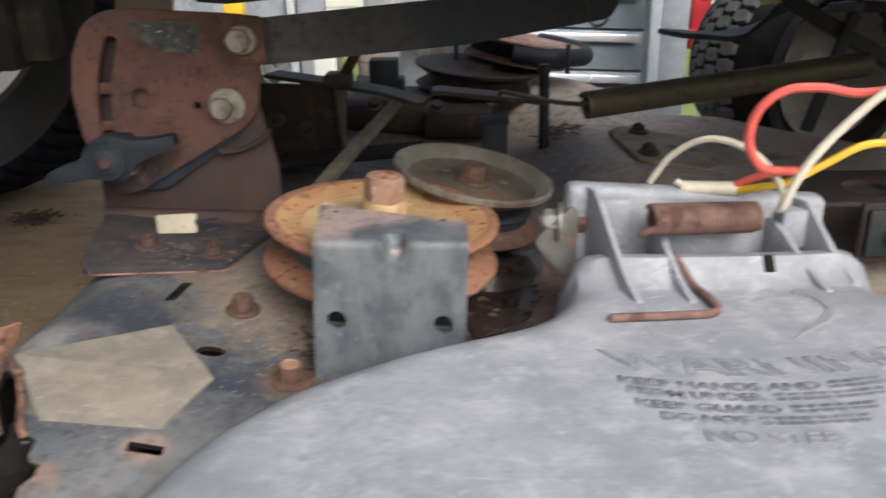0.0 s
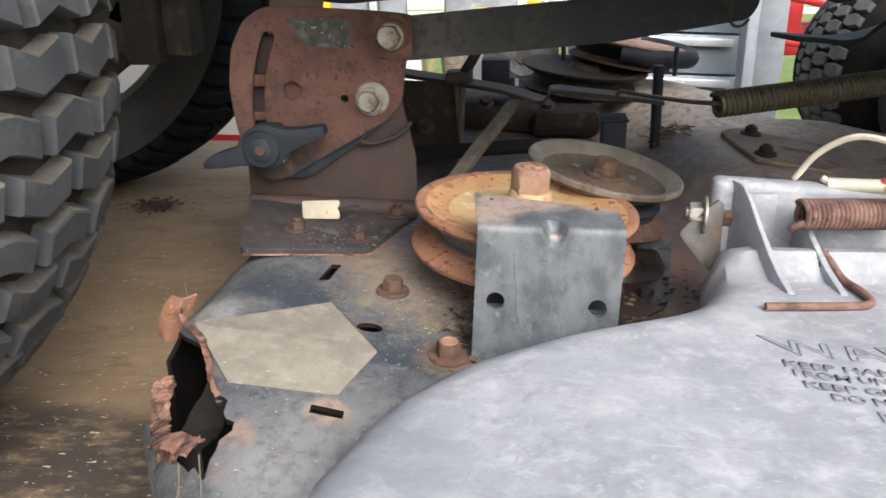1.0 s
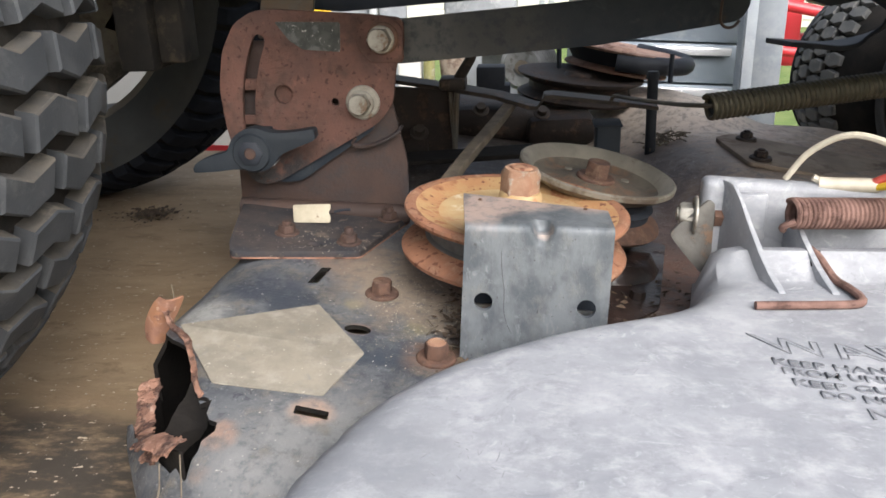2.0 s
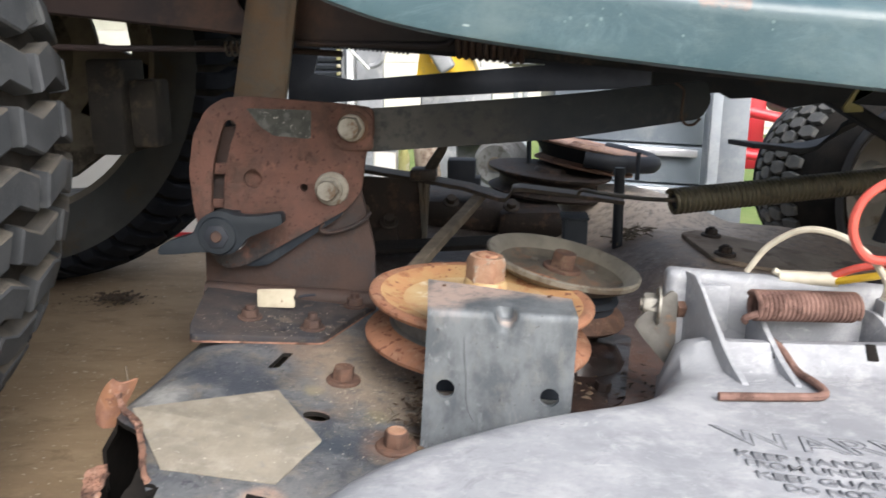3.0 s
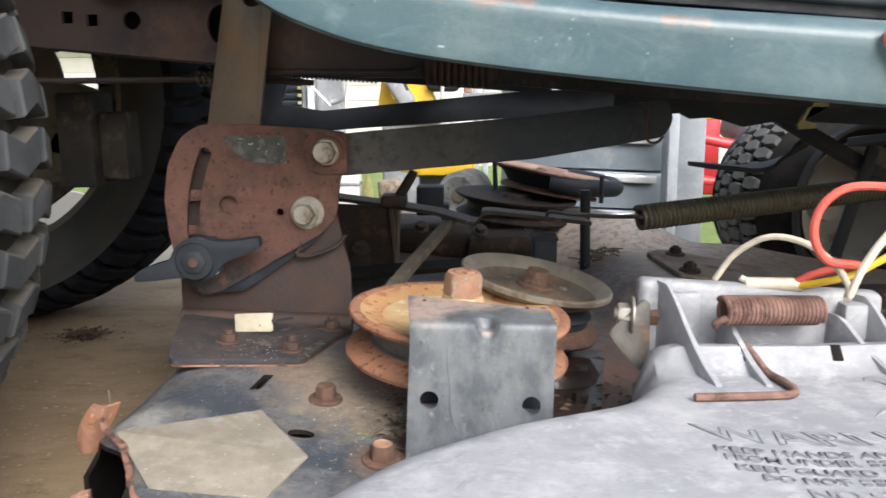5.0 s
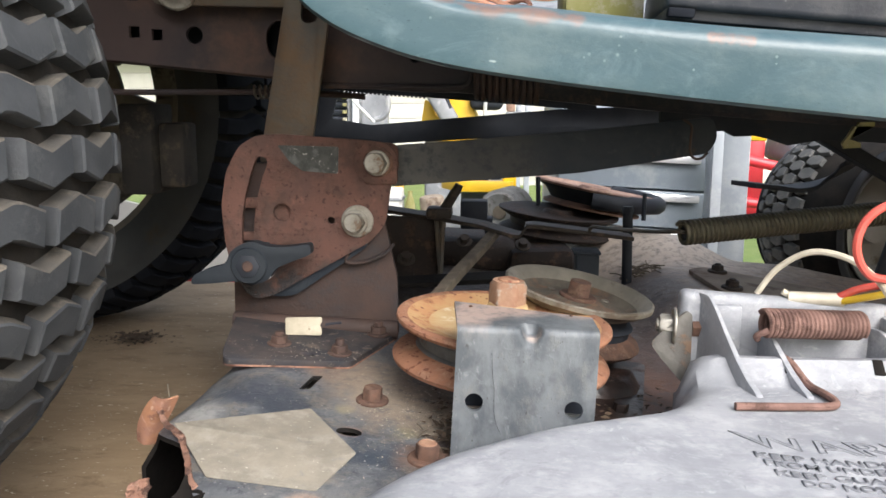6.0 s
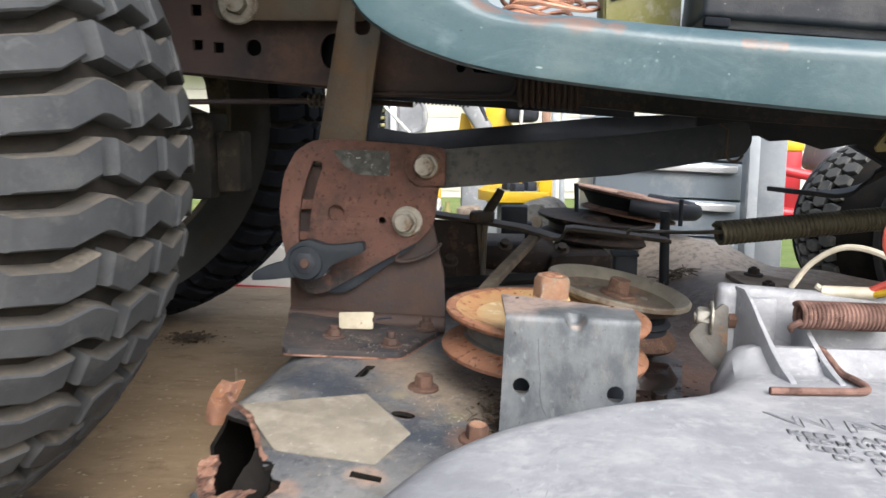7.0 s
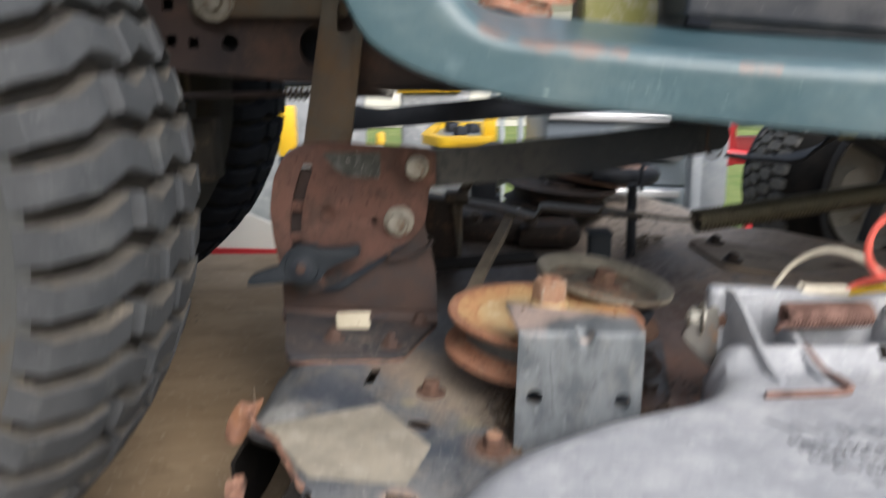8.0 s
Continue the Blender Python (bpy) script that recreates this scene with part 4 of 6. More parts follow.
part("label_patch", sheet_on_deck(rounded([(-0.2415, 0.4310), (-0.1665, 0.4775), (-0.1265, 0.4235), (-0.1405, 0.3745), (-0.2015, 0.3740)], 0.0012), 0.0002, 0.0007), M_LABEL, deck, "pale beige patch of a lost label")

# rusted lips that curl up round the tear
def lip(path, width, rise, seed):
    """A ragged, crumbling strip of rusted sheet along a path of (x, y, z), curling outwards."""
    rng = random.Random(seed)
    pts = smooth_line(path, 9)
    b = bmesh.new()
    prev = None
    for i, p in enumerate(pts):
        d = (pts[min(i + 1, len(pts) - 1)] - pts[max(i - 1, 0)]).normalized()
        out = Vector((-d.y, d.x, 0)).normalized()
        w = width * (0.84 + 0.38 * noise.noise(p * 110 + Vector((seed, 0, 0))) + 0.2 * rng.random())
        inner = 0.35 + 0.25 * noise.noise(p * 260 + Vector((0, seed, 0)))
        row = []
        for k in range(7):
            t = k / 6
            row.append(b.verts.new(p + out * w * (t * (0.65 + inner) - inner) + Vector((0, 0, rise * t * t * (0.8 + 0.4 * rng.random()) + rng.uniform(-0.04, 0.04) * width))))
        if prev:
            for k in range(6):
                b.faces.new((prev[k], row[k], row[k + 1], prev[k + 1]))
        prev = row
    bmesh.ops.recalc_face_normals(b, faces=b.faces)
    return crumpled(thicken(b, 0.0010), 0.0004, 150)
torn = part("torn_edge", lip([(-0.258, 0.446, 0.158), (-0.246, 0.427, 0.1555), (-0.232, 0.414, 0.1535), (-0.223, 0.398, 0.1515), (-0.2155, 0.383, 0.150), (-0.209, 0.368, 0.149), (-0.202, 0.358, 0.148)], 0.0034, 0.0012, 3), M_RUST_PINK, deck, "ragged orange rusted edge of the torn corner", False)
def torn_sheet(outline, y, lean, fold, seed):
    """A bent scrap of rusted sheet: an outline in x and z that leans with its height and folds along its middle."""
    b = plate(rounded(outline, 0.001, 2), (), y - 0.0008, y + 0.0008, "xz", 0)
    bmesh.ops.subdivide_edges(b, edges=list(b.edges), cuts=3, use_grid_fill=True)
    bmesh.ops.triangulate(b, faces=[f for f in b.faces if len(f.verts) > 4])
    mx, mz = sum(p[0] for p in outline) / len(outline), sum(p[1] for p in outline) / len(outline)
    for v in b.verts:
        v.co.y += lean * (v.co.z - mz) + fold * abs(v.co.x - mx + 0.3 * (v.co.z - mz))
        v.co += noise.noise_vector(v.co * 130 + Vector((seed, 0, 0))) * 0.0016 + noise.noise_vector(v.co * 420) * 0.0007
    return b


flap = bmesh.new()
prev = None
left_edge = smooth_line([(-0.2590, 0.1650, 0), (-0.2640, 0.1605, 0), (-0.2695, 0.1520, 0), (-0.2730, 0.1430, 0), (-0.2735, 0.1340, 0)], 5)
right_edge = smooth_line([(-0.2465, 0.1650, 0), (-0.2505, 0.1565, 0), (-0.2555, 0.1480, 0), (-0.2595, 0.1400, 0), (-0.2630, 0.1320, 0)], 5)
for i, (left, right) in enumerate(zip(left_edge, right_edge)):
    row = []
    for k in range(13):
        u = k / 12
        p = left.lerp(right, u)
        rag = 0.0007 * noise.noise(Vector((k * 0.9, i * 0.7, 3.1)))
        crease = 0.0022 * max(0.0, u - 0.55) * (4 - 0.1 * i)
        row.append(flap.verts.new((p.x + rag, 0.449 - 0.0040 * math.sin(u * 3.0) + crease - 0.10 * (p.y - 0.15), p.y + rag)))
    if prev:
        for k in range(12):
            flap.faces.new((prev[k], prev[k + 1], row[k + 1], row[k]))
    prev = row
bmesh.ops.recalc_face_normals(flap, faces=flap.faces)
part("rust_flap", thicken(flap, 0.0014), M_RUST_FLAP, deck, "curled flap of rusted orange sheet")
low_lip = [(-0.197, 0.316, 0.147), (-0.206, 0.323, 0.143), (-0.218, 0.336, 0.136), (-0.230, 0.350, 0.126), (-0.240, 0.365, 0.117), (-0.2475, 0.381, 0.111), (-0.2530, 0.396, 0.110), (-0.2570, 0.410, 0.114), (-0.2590, 0.422, 0.121)]
part("rust_flap", lip(low_lip, 0.0125, -0.004, 8), M_RUST_PINK, deck, "ragged rusted sheet below the torn corner", False)
part("rust_flap", lip([(-0.211, 0.329, 0.136), (-0.224, 0.342, 0.127), (-0.238, 0.359, 0.116)], 0.0110, -0.007, 5), M_RUST_PINK, deck, "flake of rusted sheet that hangs down", False)
# black wall and floor added, and the baffle blackened, to put shade in the tear
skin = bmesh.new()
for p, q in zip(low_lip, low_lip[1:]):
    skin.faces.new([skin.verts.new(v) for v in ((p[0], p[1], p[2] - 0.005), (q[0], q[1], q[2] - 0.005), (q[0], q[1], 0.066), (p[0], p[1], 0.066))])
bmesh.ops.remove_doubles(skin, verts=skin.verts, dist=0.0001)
part("tear_shade_wall", thicken(skin, 0.0015), M_UNDER, deck, "black wall added to shade the torn corner inside")
part("tear_shade_floor", plate([(-0.262, 0.45), (-0.258, 0.385), (-0.215, 0.318), (-0.16, 0.285), (-0.08, 0.29), (-0.08, 0.46)], (), 0.068, 0.072, "xy", 0), M_UNDER, deck, "black plate added to shade the inside of the deck")
part("inner_baffle", torn_sheet([(-0.2076, 0.1523), (-0.2057, 0.1451), (-0.1985, 0.1454), (-0.1998, 0.1290), (-0.2089, 0.1188), (-0.2178, 0.1125), (-0.2244, 0.1232), (-0.2181, 0.1365)][::-1], 0.360, 0.3, -0.2, 3), M_UNDER, deck, "bent brown plate inside the torn corner, blackened for shade")
for pts in ([(-0.205, 0.310, 0.139), (-0.2035, 0.302, 0.128), (-0.2075, 0.297, 0.116), (-0.204, 0.293, 0.100)], [(-0.2055, 0.300, 0.118), (-0.2085, 0.296, 0.108), (-0.212, 0.293, 0.097)], [(-0.196, 0.314, 0.142), (-0.192, 0.302, 0.130), (-0.1925, 0.297, 0.112)], [(-0.2510, 0.448, 0.163), (-0.2515, 0.448, 0.1735)]):
    part("dry_stalk", tube(smooth_line(pts, 5), 0.0004, 5), M_BELT, deck)

# bolts of the deck
for x, y, s in ((-0.1290, 0.5040, 0.80), (-0.0840, 0.4280, 0.84), (0.040, 0.462, 0.75)):
    part("bolt", hexhead((x, y, deck_z(x, y)), (0.06, -0.03, 1), 0.0155 * s, 0.0105 * s, 0.0145 * s, 0.0022, turn=x * 9), M_RUSTBOLT, deck, "rusty flanged hexagon bolt")
part("bolt_cap", moved(lathe([(0, 0), (0.0056, 0), (0.0056, 0.0008), (0.0046, 0.0014), (0.0040, 0.0008), (0, 0.0007)], 24), along((-0.0834, 0.4277, deck_z(-0.084, 0.428) + 0.0104), (0.06, -0.03, 1))), M_NUT, deck, "yellowed dished top of the bolt")

# height bracket: foot, upright plate, quadrant plate
foot = rounded([(-0.2500, 0.5480), (-0.2440, 0.5320), (-0.1540, 0.5570), (-0.1285, 0.6400), (-0.1280, 0.647), (-0.2680, 0.647), (-0.2600, 0.600)], 0.005)
foot_bm = plate(foot, [ring(-0.1885, 0.5610, 0.006, 0.0045)], 0.0016, 0.0062, "xy", 0.0008)
bracket = part("height_bracket", over_deck(foot_bm), M_BASEPL, deck, "dusty brown bracket foot bolted to the deck")
part("rust_line", sheet_on_deck([Vector((-0.1885, 0.59)) + (p - Vector((-0.1885, 0.59))) * 1.004 for p in foot], 0.0003, 0.0014), M_RUST_PINK, bracket, "pale rust creeping out under the foot")
up_out = rounded([(-0.270, 0.160), (-0.269, 0.215), (-0.262, 0.30), (-0.165, 0.305), (-0.1385, 0.252), (-0.128, 0.205), (-0.127, 0.152)], 0.005)
part("upright_plate", join(plate(up_out, (), 0.6405, 0.646, "xz"), moved(lathe([(0.008, -0.071), (0.008, 0.071)], 16), along((-0.198, 0.637, 0.1625), (1, 0, -0.04)))), M_BROWN, bracket, "dark brown oxide steel upright")
quad_out = rounded([(-0.2555, 0.1925), (-0.267, 0.213), (-0.2715, 0.236), (-0.2735, 0.266), (-0.2685, 0.295), (-0.257, 0.3155), (-0.242, 0.3245), (-0.223, 0.3255), (-0.152, 0.321), (-0.1255, 0.318), (-0.125, 0.296),
                    (-0.1315, 0.284), (-0.1355, 0.253), (-0.1475, 0.238), (-0.232, 0.190), (-0.246, 0.187)], 0.006, 4)
slot_mid = [(-0.2385, 0.3020), (-0.2435, 0.289), (-0.2478, 0.274), (-0.2505, 0.258), (-0.2518, 0.243), (-0.2515, 0.228)]
slot_pts = [Vector(p) for p in slot_mid]
slot_loop = []
for s in (1, -1):
    seq = slot_pts if s == 1 else slot_pts[::-1]
    for i, p in enumerate(seq):
        d = (seq[min(i + 1, len(seq) - 1)] - seq[max(i - 1, 0)]).normalized()
        slot_loop.append(p + Vector((-d.y, d.x)) * 0.0052)
        if i == len(seq) - 1:
            side = Vector((-d.y, d.x))
            slot_loop += [p + (d * math.sin(a) + side * math.cos(a)) * 0.0052 for a in (0.6, 1.1, 1.57, 2.04, 2.54)]
quadrant = part("quadrant_plate", plate(quad_out, [slot_loop, ring(-0.2222, 0.2610, 0.0075), ring(-0.1812, 0.2548, 0.0032)], 0.6270, 0.6318, "xz"), M_RUST_RED, bracket, "red rusted quadrant plate with curved slot")
part("slot_bridge", box(-0.257, -0.238, 0.6325, 0.636, 0.2635, 0.2725, 0.001), M_RUST_RED, bracket)
part("slot_bridge", box(-0.258, -0.238, 0.6325, 0.636, 0.236, 0.2435, 0.001), M_RUST_RED, bracket)
part("decal", plate(rounded([(-0.2245, 0.3165), (-0.1735, 0.3155), (-0.1745, 0.2935), (-0.2035, 0.2955), (-0.214, 0.3025)], 0.002), (), 0.6262, 0.6269, "xz", 0), M_DECAL, quadrant, "flaking dark decal")
ear_out = [(-0.1425 + 0.0180 * math.cos(a), 0.3030 + 0.0172 * math.sin(a)) for a in np.linspace(0.35, 4.0, 22)] + [(-0.1500, 0.2860), (-0.1270, 0.2855), (-0.1255, 0.2880)]
part("ear", plate(ear_out, (), 0.6236, 0.6272, "xz", 0.001), M_RUST_RED, quadrant, "round rusted ear with a straight lower lip")
part("hole_backing", moved(lathe([(0, 0), (0.012, 0), (0.012, 0.002), (0, 0.002)], 24), along((-0.2222, 0.6350, 0.2610), (0, -1, 0))), M_RUST_RED, bracket, "rusted plate behind the round hole")
for x, z, s in ((-0.1405, 0.3035, 1.0), (-0.1590, 0.2545, 1.05)):
    y0 = 0.6272 if s > 1 else 0.6236
    w = 0.0135 if s > 1 else 0.0122
    part("washer", moved(lathe([(0, 0), (w, 0), (w, 0.0012), (w - 0.001, 0.0020), (0, 0.0020)], 30), along((x, y0, z), (0, -1, 0))), M_ZINC if s > 1 else M_RUSTBOLT, bracket)
    part("bolt", hexhead((x - 0.0012, y0 - 0.002, z - 0.0006), (-0.06, -1, 0.05), 0.0160 if s == 1 else 0.0150, 0.0085, 0.0104, 0.0018, turn=0.5), M_ZINC, bracket, "dull zinc hexagon bolt")
# wing nut
wing = plate(smooth_line([(-0.2895, 0.2095), (-0.2860, 0.2140), (-0.2740, 0.2190), (-0.2620, 0.2230), (-0.2560, 0.2330), (-0.2465, 0.2395), (-0.2370, 0.2410), (-0.2280, 0.2380), (-0.2160, 0.2372), (-0.2040, 0.2385), (-0.1935, 0.2400),
                          (-0.1915, 0.2360), (-0.1925, 0.2315), (-0.2050, 0.2265), (-0.2190, 0.2200), (-0.2260, 0.2115), (-0.2360, 0.2070), (-0.2480, 0.2085), (-0.2580, 0.2085), (-0.2700, 0.2070), (-0.2850, 0.2060), (-0.2890, 0.2065), (-0.2895, 0.2095)], 3)[:-1], (), 0.594, 0.606, "xz", 0.003)
knob = part("wing_knob", join(wing, moved(lathe([(0.017, 0), (0.0165, 0.014), (0.014, 0.019), (0.0085, 0.0195), (0.0085, 0.012), (0, 0.012)], 24), along((-0.2415, 0.6110, 0.2220), (0, -1, 0))),
                              moved(lathe([(0.0165, 0), (0.0165, 0.02)], 6), along((-0.2415, 0.625, 0.2220), (0, -1, 0)))), M_KNOB, bracket, "blue-grey plastic wing knob")
part("pin_tip", tube([(-0.2275, 0.612, 0.2140), (-0.2270, 0.596, 0.2135)], 0.0028, 8), M_CHROME, knob, "bright pin end")
part("stud", moved(lathe([(0.0046, 0), (0.0046, 0.0225), (0.0038, 0.0235), (0, 0.0235)], 14), along((-0.2415, 0.612, 0.2220), (0, -1, 0))), M_FOOTBOLT, knob, "rusty threaded stud")
part("recess", moved(lathe([(0.0, 0.0), (0.0098, 0.0), (0.0098, 0.004), (0.009, 0.0045), (0.0, 0.0045)], 6), along((-0.2415, 0.5942, 0.2220), (0, -1, 0))), M_BLACK, knob, "dark hexagon socket")
part("loop_spring", join(*[tube([(-0.150 + 0.020 * math.cos(a), 0.636 - i * 0.003, 0.228 + 0.007 * math.sin(a) - 0.35 * (-0.020 * math.cos(a))) for a in np.linspace(2.6, 6.2, 14)], 0.0013, 6) for i in range(3)]), M_BROWN, bracket)
lever = plate(rounded([(-0.2400, 0.1925), (-0.232, 0.1880), (-0.215, 0.1890), (-0.150, 0.2335), (-0.160, 0.243), (-0.235, 0.215)], 0.006), (), 0.6325, 0.637, "xz")
part("rear_quadrant", lever, M_ARM, bracket)
for x, y, st in ((-0.2140, 0.5765, 0.003), (-0.1650, 0.5720, 0.005), (-0.1430, 0.6290, 0.004)):
    part("bolt", hexhead((x, y, deck_z(x, y) + 0.006), (0.05, -0.02, 1), 0.0115, 0.0055, 0.0095, 0.0018, st, turn=y * 7), M_FOOTBOLT, bracket, "rusty bolt through the bracket foot")
chip = alone("plastic_chip", moved(crumpled(plate(rounded([(-0.0152, -0.0072), (0.0152, -0.0072), (0.0152, -0.002), (0.0134, 0.0012), (0.0152, 0.0036), (0.0152, 0.0078), (-0.0152, 0.0072)], 0.002), (), -0.001, 0.001, "xz", 0.0003), 0.0008, 60), pose(-0.2003, 0.6020, 0.1706, -12, -1, 0)),
             M_PAPER, "small cream plastic chip leaning on the bracket", "debris")
alone("twig", tube(smooth_line([(-0.1830, 0.605, 0.1715), (-0.1775, 0.606, 0.1725), (-0.1700, 0.607, 0.1730)], 4), 0.0012, 6), M_DARK, "short dark twig beside the chip", "debris")

# ---- pulleys ----
def pulley(name, profile, at, axis, mats, label, parent=None, splits=()):
    b = lathe(profile, 72)
    for f in b.faces:
        c = f.calc_center_median()
        r = math.hypot(c.x, c.y)
        for k, (r0, r1, z0, z1) in enumerate(splits):
            if r0 <= r <= r1 and z0 <= c.z <= z1:
                f.material_index = k + 1
    return part(name, moved(b, along(at, axis)), mats, parent or deck, label)


TILT_AXIS = (0.075, -0.02, 1)
orange = pulley("idler_pulley", [(0.0, 0.002), (0.018, 0.002), (0.024, -0.001), (0.045, -0.002), (0.054, -0.001), (0.062, 0.0015), (0.070, 0.0038), (0.0745, 0.0050), (0.0775, 0.0040), (0.0780, 0.0020), (0.0765, -0.0005), (0.0690, -0.0030), (0.0620, -0.0060),
                                 (0.0600, -0.0080), (0.0600, -0.0160), (0.0625, -0.0180), (0.0700, -0.0205), (0.0775, -0.0235), (0.0790, -0.0258), (0.0782, -0.0285), (0.074, -0.0300), (0.05, -0.028), (0.02, -0.026), (0.0, -0.026)],
                (-0.0380, 0.5395, 0.1935), TILT_AXIS, [M_PULLEY, M_RUST_ORANGE, M_GROOVE_METAL, M_RUST_ORANGE, M_PULLEY_RIM], "rusty V-belt pulley with yellowed face", None,
                [(0.0715, 0.09, -0.0025, 0.01), (0.05, 0.0695, -0.0190, -0.0025), (0.0, 0.09, -0.06, -0.0175), (0.053, 0.0716, -0.0025, 0.01)])
nut = part("pulley_bolt", hexhead((-0.0360, 0.5345, 0.2085), TILT_AXIS, 0.0232, 0.0180, 0.0, 0.0, 0.0, 0.2), M_NUT, orange, "large rusty orange nut")
part("washer", moved(lathe([(0.0, 0.0), (0.0195, 0.0), (0.0195, 0.0035), (0.0150, 0.0050), (0.0150, 0.0120), (0.0135, 0.0150), (0, 0.0150)], 30), along((-0.0362, 0.5350, 0.1950), TILT_AXIS)), M_PULLEY, orange, "pale collar under the nut")
part("stud_end", moved(lathe([(0.0078, 0), (0.0078, 0.0010), (0.0068, 0.0018), (0, 0.0018)], 20), along((-0.0346, 0.5341, 0.2262), TILT_AXIS)), M_RUST_ORANGE, nut)
part("spindle", moved(lathe([(0.018, -0.055), (0.018, 0)], 24), along((-0.0425, 0.5395, 0.165), TILT_AXIS)), M_DARK, orange)
part("spindle_housing", crumpled(moved(lathe([(0.0, 0.022), (0.034, 0.022), (0.040, 0.016), (0.046, 0.006), (0.060, 0.003), (0.062, -0.006), (0.06, -0.02)], 40), along((0.028, 0.600, 0.122), (0.12, -0.03, 1))), 0.003, 70), M_OIL, deck, "oily dark spindle housing")
# Oily sheet that also paints the straight-edged shadow beside the bracket
part("oil_shadow_patch", crumpled(sheet_on_deck(rounded([(0.024, 0.485), (0.062, 0.526), (0.086, 0.655), (0.030, 0.665), (0.000, 0.560)], 0.006), 0.0006, 0.0012), 0.0004, 60), M_OIL, deck, "wet dark oil on the rust, edged like the recess shadow")
part("spindle_bolt", hexhead((0.048, 0.540, 0.127), (0.1, -0.05, 1), 0.010, 0.007, 0.009, 0.002), M_OIL, deck)
# bracket over the pulley
gal = bmesh.new()
prev = None
sect = [(0.4860, 0.2178), (0.4600, 0.2178), (0.4490, 0.2178), (0.4440, 0.2178), (0.4405, 0.2177), (0.4382, 0.2171), (0.4368, 0.2156), (0.4363, 0.2130), (0.4361, 0.2105), (0.4358, 0.2080), (0.4355, 0.2050), (0.4345, 0.195), (0.4325, 0.175), (0.4300, 0.145), (0.4285, 0.1245)]
dent = ([0.2, 0.206, 0.2105, 0.2156, 0.218], [0.0, 0.0, 0.45, 1.0, 1.0])
nu = 110
grid = []
for i, (y, z) in enumerate(sect):
    t = i / (len(sect) - 1)
    row = []
    for j in range(nu + 1):
        u = j / nu
        down = max(0.0, 0.2150 - z)
        left, right = -0.0665 - 0.045 * down, 0.0185 - 0.045 * down
        yy = y
        if y > 0.437:
            k = (y - 0.437) / 0.049
            left, right = -0.0665 - 0.005 * k, 0.0185 - 0.001 * k
            yy = y + (0.012 - 0.027 * u) * k
        x = left + (right - left) * u
        zz = z - 0.03 * (x + 0.023)
        deep = float(np.interp(z, *dent)) * soft_step(0.450, 0.4405, y)
        if deep > 0:
            pinch = math.exp(-((u - 0.525) / (0.030 + 0.034 * deep)) ** 4) * deep
            yy += 0.0066 * pinch
            zz -= 0.0060 * pinch * (1 if y > 0.4365 else 0.4)
        row.append(gal.verts.new((x, yy, zz)))
    grid.append(row)
for a, b in zip(grid, grid[1:]):
    for j in range(nu):
        gal.faces.new((a[j], b[j], b[j + 1], a[j + 1]))
bmesh.ops.recalc_face_normals(gal, faces=gal.faces)
if sum(f.normal.y for f in gal.faces) > 0:
    bmesh.ops.reverse_faces(gal, faces=gal.faces)
thicken(gal, 0.0032)
gal = cut(gal, [moved(lathe([(0, -0.03), (0.0055, -0.03), (0.0055, 0.03), (0, 0.03)], 28), along(c, (0, 1, 0.04))) for c in ((-0.0560, 0.4310, 0.1725), (0.0038, 0.4310, 0.1690))])

# Two plates added behind the holes: pale for dusty deck, dark for shade
part("guard_backing", plate([(-0.064, 0.150), (0.012, 0.150), (0.012, 0.1615), (-0.045, 0.1650), (-0.064, 0.1655)], (), 0.4440, 0.4465, "xz", 0.0005), M_GROOVE_METAL, deck, "pale plate added behind the holes in place of dusty deck")
part("guard_backing", box(-0.063, 0.011, 0.4500, 0.4520, 0.150, 0.196, 0.0006), M_DARK, deck, "dark plate added behind the holes for shade")
belt_guard = part("belt_guard", gal, M_GALV, deck, "bent galvanised steel bracket over the pulley")
part("crack", tube([(-0.0455, 0.4340, 0.2035), (-0.0450, 0.4328, 0.190), (-0.0438, 0.4318, 0.181), (-0.0440, 0.4305, 0.168), (-0.0425, 0.4297, 0.160), (-0.0395, 0.4290, 0.154)], 0.00016, 4), M_DARK, belt_guard, "thin dark crack")
for x, y in ((-0.060, 0.482), (0.004, 0.470)):
    part("pip", moved(lathe([(0, 0), (0.0014, 0), (0.001, 0.0008), (0, 0.001)], 10), pose(x, y, 0.2185 - 0.03 * (x + 0.023))), M_RUSTBOLT, belt_guard)

GREY_AXIS = (0.20, -0.05, 1)
grey_pulley = pulley("flat_idler", [(0.0, -0.006), (0.010, -0.006), (0.020, -0.006), (0.024, -0.009), (0.044, -0.010), (0.050, -0.006), (0.056, 0.0015), (0.0605, 0.0030), (0.0622, 0.0020), (0.0620, -0.0015), (0.0575, -0.0050),
                                    (0.0465, -0.0110), (0.0445, -0.0140), (0.0445, -0.0180), (0.0490, -0.0195), (0.0500, -0.0205), (0.0480, -0.0225), (0.0480, -0.0275), (0.0575, -0.0335), (0.0590, -0.0365), (0.0570, -0.0390), (0.02, -0.038), (0.0, -0.038)],
                     (0.0245, 0.630, 0.1985), GREY_AXIS, [M_GREYPUL, M_DARK, M_RUSTBOLT, M_PULDISH], "grey dished idler pulley with worn rim", None, [(0.043, 0.0575, -0.0275, -0.0105), (0.0, 0.09, -0.06, -0.0275), (0.008, 0.0505, -0.0105, -0.0045)])
part("bolt", hexhead((0.0235, 0.6305, 0.1925), GREY_AXIS, 0.0175, 0.0115, 0.0155, 0.0028, turn=0.6), M_RUSTBOLT, grey_pulley, "rusty bolt head")
